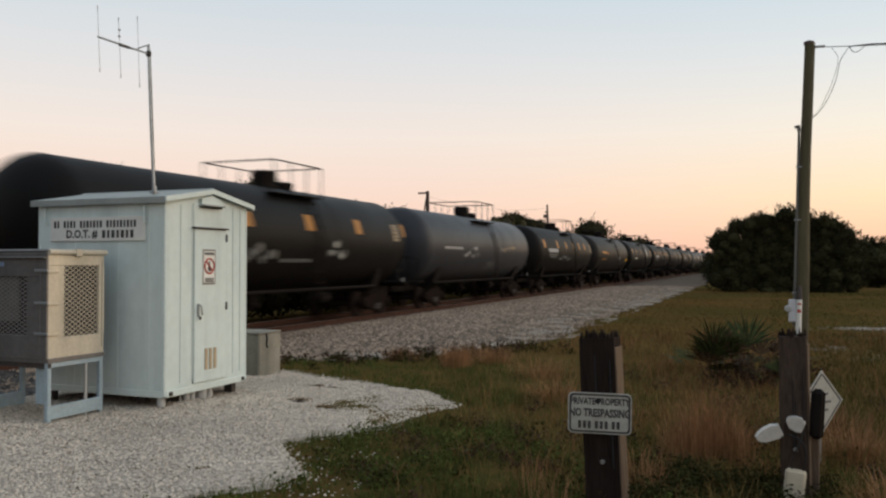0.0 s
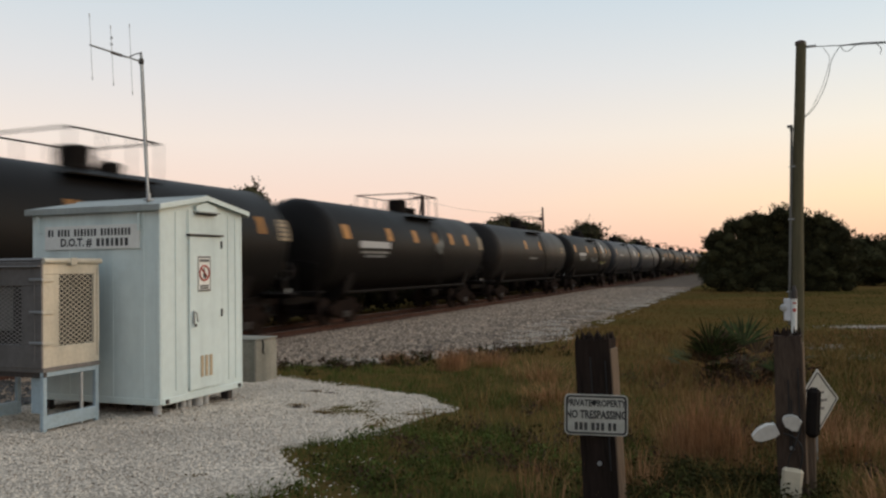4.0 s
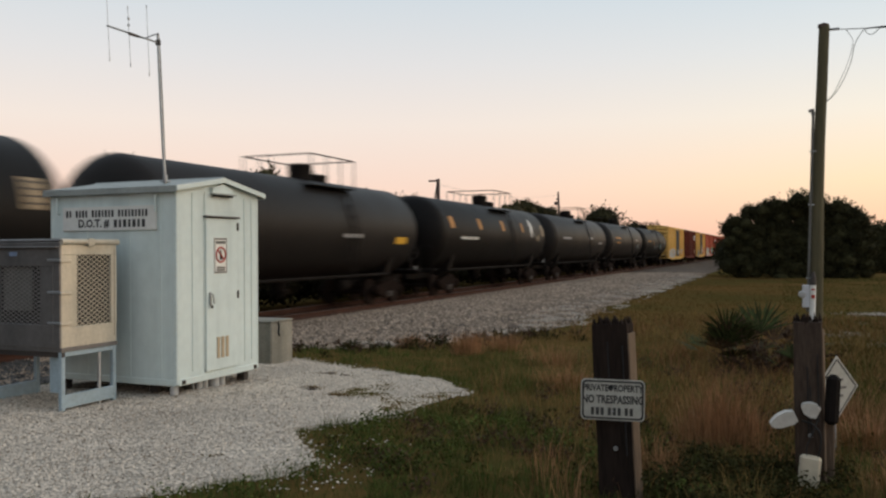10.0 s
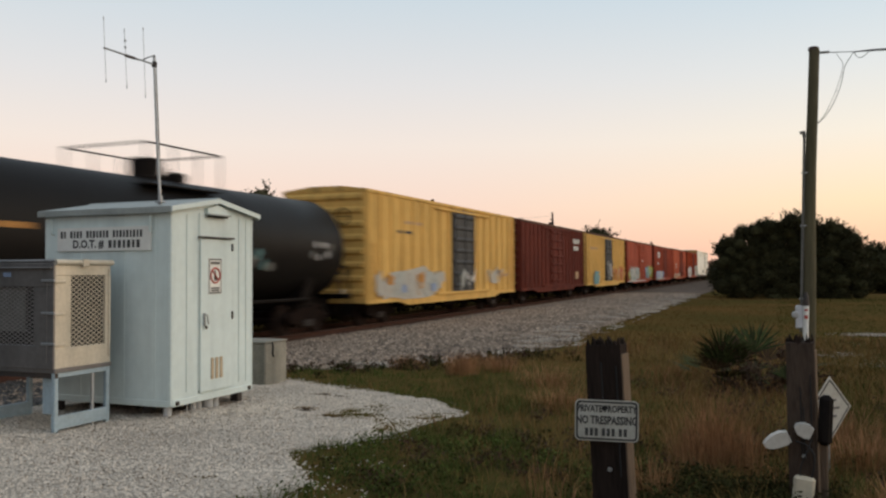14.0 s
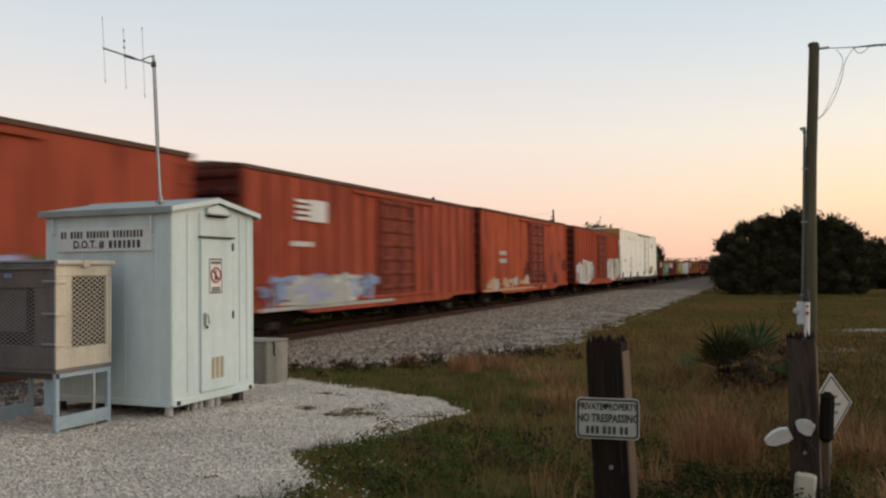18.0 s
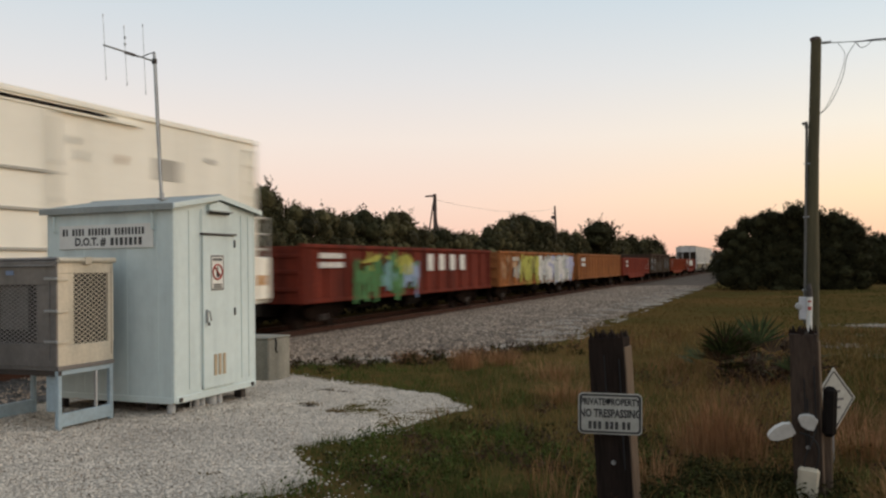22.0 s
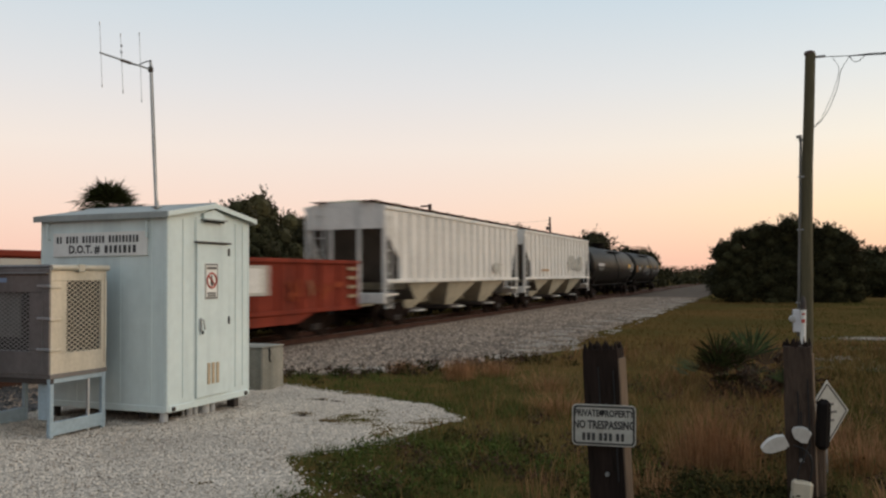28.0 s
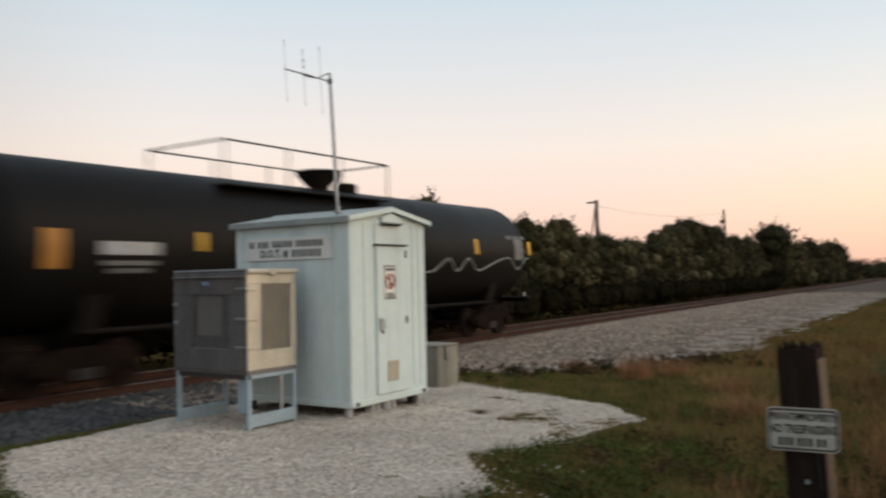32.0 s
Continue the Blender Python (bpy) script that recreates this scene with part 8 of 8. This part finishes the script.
        mural(c, x + 0.002, -hl * 0.14, hl * 0.90, 0.70, 2.3, ["spray_white", "spray_pale", "spray_white", "spray_lilac", "spray_pale", "spray_white", "spray_pale", "spray_lilac"], 6, 150)
        mural(c, x, -hl * 0.97, -hl * 0.6, 0.95, 2.2, ["stain_tan", "gon_tan", "stain_tan", "spray_pale"], 7, 14)
    gondola(407.7 * K, 421.8 * K, "gon_tan", "tan-brown gondola car covered with yellow and silver graffiti", extras=gB, fish=False)

    def gC(c, hw, hl, z0, h):
        bars(c, hw + 0.07, -hl * 0.74, 2.1, (0.55, 0.45), 0.22, "letter_white")
        bars(c, hw + 0.07, -hl * 0.74, 1.75, (0.55, 0.4), 0.2, "letter_white")
    gondola(422.7 * K, 437.2 * K, "gon_tan", "rusty orange-brown ribbed gondola car", rib_n=18, extras=gC, fish=False)

    def gD(c, hw, hl, z0, h):
        x = hw + 0.07
        for z in (1.95, 1.6):
            bars(c, x, -hl * 0.70, z, (0.4, 0.35), 0.16, "letter_white")
        for j, z in enumerate((2.0, 1.75, 1.5, 1.25)):
            part("stencil_bar", Shape().box((x, hl * 0.89, z), (0.006, 0.62, 0.05)), "stain_grey", c)
        for z in (1.55, 1.3):
            part("stencil_bar", Shape().box((x, hl * 0.70, z), (0.006, 0.60, 0.04)), "stain_grey", c)

    gondola(438.1 * K, 452.0 * K, "gon_bright", "low rust-red fishbelly gondola car", h=2.22, extras=gD)

    def gE(c, hw, hl, z0, h):
        x = hw + 0.07
        for j in range(8):
            blot(c, x + 0.0005 * j, hl * (-0.97 + 0.022 * j), (1.25, 1.9, 1.5, 2.1, 1.35, 1.75, 2.0, 1.2)[j], 0.30, 0.35, "spray_dim" if j != 3 else "placard_grey", 230 + j, spiky=0.6)
        for z in (2.1, 1.85, 1.6, 1.3, 1.1):
            part("stencil_bar", Shape().box((x, hl * -0.635, z), (0.006, 1.0, 0.09)), "placard_grey" if z > 1.8 else "spray_dim", c)
        for j in range(9):
            part("rust_streak", Shape().box((x, hl * (-0.46 + 0.055 * j), 1.5), (0.006, 0.13, 0.7 + 0.12 * (j % 4)), 0.002), "shade_rust_brown", c)
        for u in (0.425, 0.47, 0.66, 0.70):
            blot(c, x, hl * u, 1.65, 0.28, 1.0, "spray_dim", int(u * 900), spiky=0.5)
        # pale strips paint the light that the upright ribs catch
        for j in range(17):
            q = (j * 37 % 11) / 11
            part("worn_edge", Shape().box((x + 0.004, hl * (-0.93 + 0.116 * j), 1.75 - 0.3 * q), (0.008, 0.05 + 0.05 * q, 1.5 - 0.7 * q), 0.002), "gon_rib_lit", c)
        part("load", Shape().box((0, 0, h - 0.3), (2.7, 2 * hl - 0.3, 0.3), 0.1), "gon_dark", c)
    gondola(452.9 * K, 467.4 * K, "gon_dark", "dark rusted gondola car with faint scrawls", rib_n=16, h=2.7, fish=False, extras=gE)

    def gF(c, hw, hl, z0, h):
        for z in (1.95, 1.68, 1.42):
            bars(c, hw + 0.07, -hl * 0.80, z, (0.3, 0.3), 0.12, "stain_grey")
    gondola(468.3 * K, 483.0 * K, "gon_orange", "faded orange-red ribbed gondola car", rib_n=18, h=2.25, extras=gF)

    def gG(c, hw, hl, z0, h):
        x = hw + 0.07
        part("white_patch", Shape().box((x, -hl * 0.03, 1.72), (0.004, 2 * hl * 0.33, 0.78), 0.001), "stain_grey", c)
        for j in range(4):
            part("letter_block", Shape().box((x + 0.003, hl * (-0.27 + 0.16 * j), 1.72), (0.006, 0.75, 0.62), 0.002), "letter_white" if j != 1 else "stain_grey", c)
        part("data_panel", Shape().box((x, -hl * 0.745, 1.85), (0.004, 1.15, 0.62), 0.001), "stain_grey", c)
        for z in (2.0, 1.84, 1.68):
            part("stencil_bar", Shape().box((x + 0.004, -hl * 0.745, z), (0.004, 1.0, 0.05)), "gon_red", c)
        for z in (2.05, 1.85, 1.4):
            part("stencil_bar", Shape().box((x, -hl * 0.915, z), (0.006, 0.55, 0.08)), "stain_tan", c)
        for j in range(4):
            part("stencil_bar", Shape().box((x, hl * 0.93, 2.05 - 0.28 * j), (0.006, 0.5, 0.10)), "placard_tan", c)
        mural(c, x, -hl * 0.78, -hl * 0.5, 0.62, 1.15, ["spray_dim", "shade_rust_brown", "spray_olive"], 242, 12)
        mural(c, x, hl * 0.42, hl * 0.85, 1.1, 1.7, ["gon_orange", "stain_tan", "gon_orange", "gon_orange"], 243, 14)

    gondola(483.9 * K, 497.5 * K, "gon_bright", "low rust-red fishbelly gondola car with white patches", h=2.25, extras=gG)

    # covered hoppers and the last tank cars
    def h1(c, hw, hl, z0, h):
        blot(c, hw + 0.065, hl * 0.55, 2.2, 1.2, 0.5, "stain_grey", 250)
    hopper(499.0 * K, 513.6 * K, "pale grey covered hopper car with vertical side posts", extras=h1)

    def h2(c, hw, hl, z0, h):
        for j in range(4):
            blot(c, hw + 0.065, hl * (0.25 + 0.13 * j), 2.55, 0.9, 0.9, "stain_grey", 260 + j, spiky=0.5)
        bars(c, hw + 0.065, -hl * 0.4, 2.1, (0.6, 0.5, 0.4), 0.12, "stain_tan")
    hopper(514.5 * K, 529.7 * K, "pale grey covered hopper car with faint grey graffiti", extras=h2)
    t(530.5, 548.45, "tank_black", "long black tank car with a yellow panel near its end", [("number", 0.17), ("yellow", 0.86, 0.95, -4, 8), ("bars", 0.86, 4, -4, "placard_grey"), ("tag", 0.92, -18, -6, 1.2, "placard_grey"), ("grey", 0.96)], dome=0.05, rails=(-1.3, 4.0), funnel=True)
    t(549.0, 565.6, "tank_black", "last black tank car, with yellow panels and a silver scrawl", [("orange", 0.068, 0.34, -16, 8), ("yellow", 0.235, 0.16, -4, 9), ("yellow", 0.605, 0.2, -2, 14), ("yellow", 0.80, 0.2, -2, 14), ("yellow", 0.985, 0.2, -2, 14), ("number", 0.148, 0.5, -6), ("squiggle", 0.30, 12.0), ("bars", 0.44, 3, 2, "yellow_mark"), ("tag", 0.36, -22, 6, 0.5, "placard_grey"), ("tag", 0.42, -18, 8, 0.35, "placard_grey"), ("grey", 0.945), ("bars", 0.915, 3, 16, "spray_dim")], dome=0.30, rails=(-4.1, 1.25), funnel=True)


def motions():
    times = [0.0, 1 / 30, 2 / 30] + [float(k) for k in range(1, 32)] + [32 - 1 / 30, 32.0]
    for car, s in CARS:
        walk(car, [(t, pose(TRACK, s - SPEED * t, RAIL)) for t in times])
    # wheels roll with the train: all front wheelsets turn alike, and all rear ones
    step = SPEED / 0.42 / FPS
    for e, sets in WHEELS.items():
        walk(sets[0], [(k / FPS, Matrix.Translation((0, e * 0.875, 0.42)) @ Matrix.Rotation(step * k, 4, "X")) for k in range(int(32 * FPS) + 1)])
        keys = sets[0].animation_data
        for w in sets[1:]:
            w.rotation_mode = "QUATERNION"
            w.animation_data_create()
            w.animation_data.action = keys.action
            w.animation_data.action_slot = keys.action_slot


# ---- build ----
ground()
gravel_pad()
track_bed()
rail_line()
relay_hut()
antenna_mast()
cooler()
concrete_box()
no_trespassing()
second_post()
utility_pole()
far_poles()
hedge_trees()
right_bush()
palms()
grass()
consist()
motions()
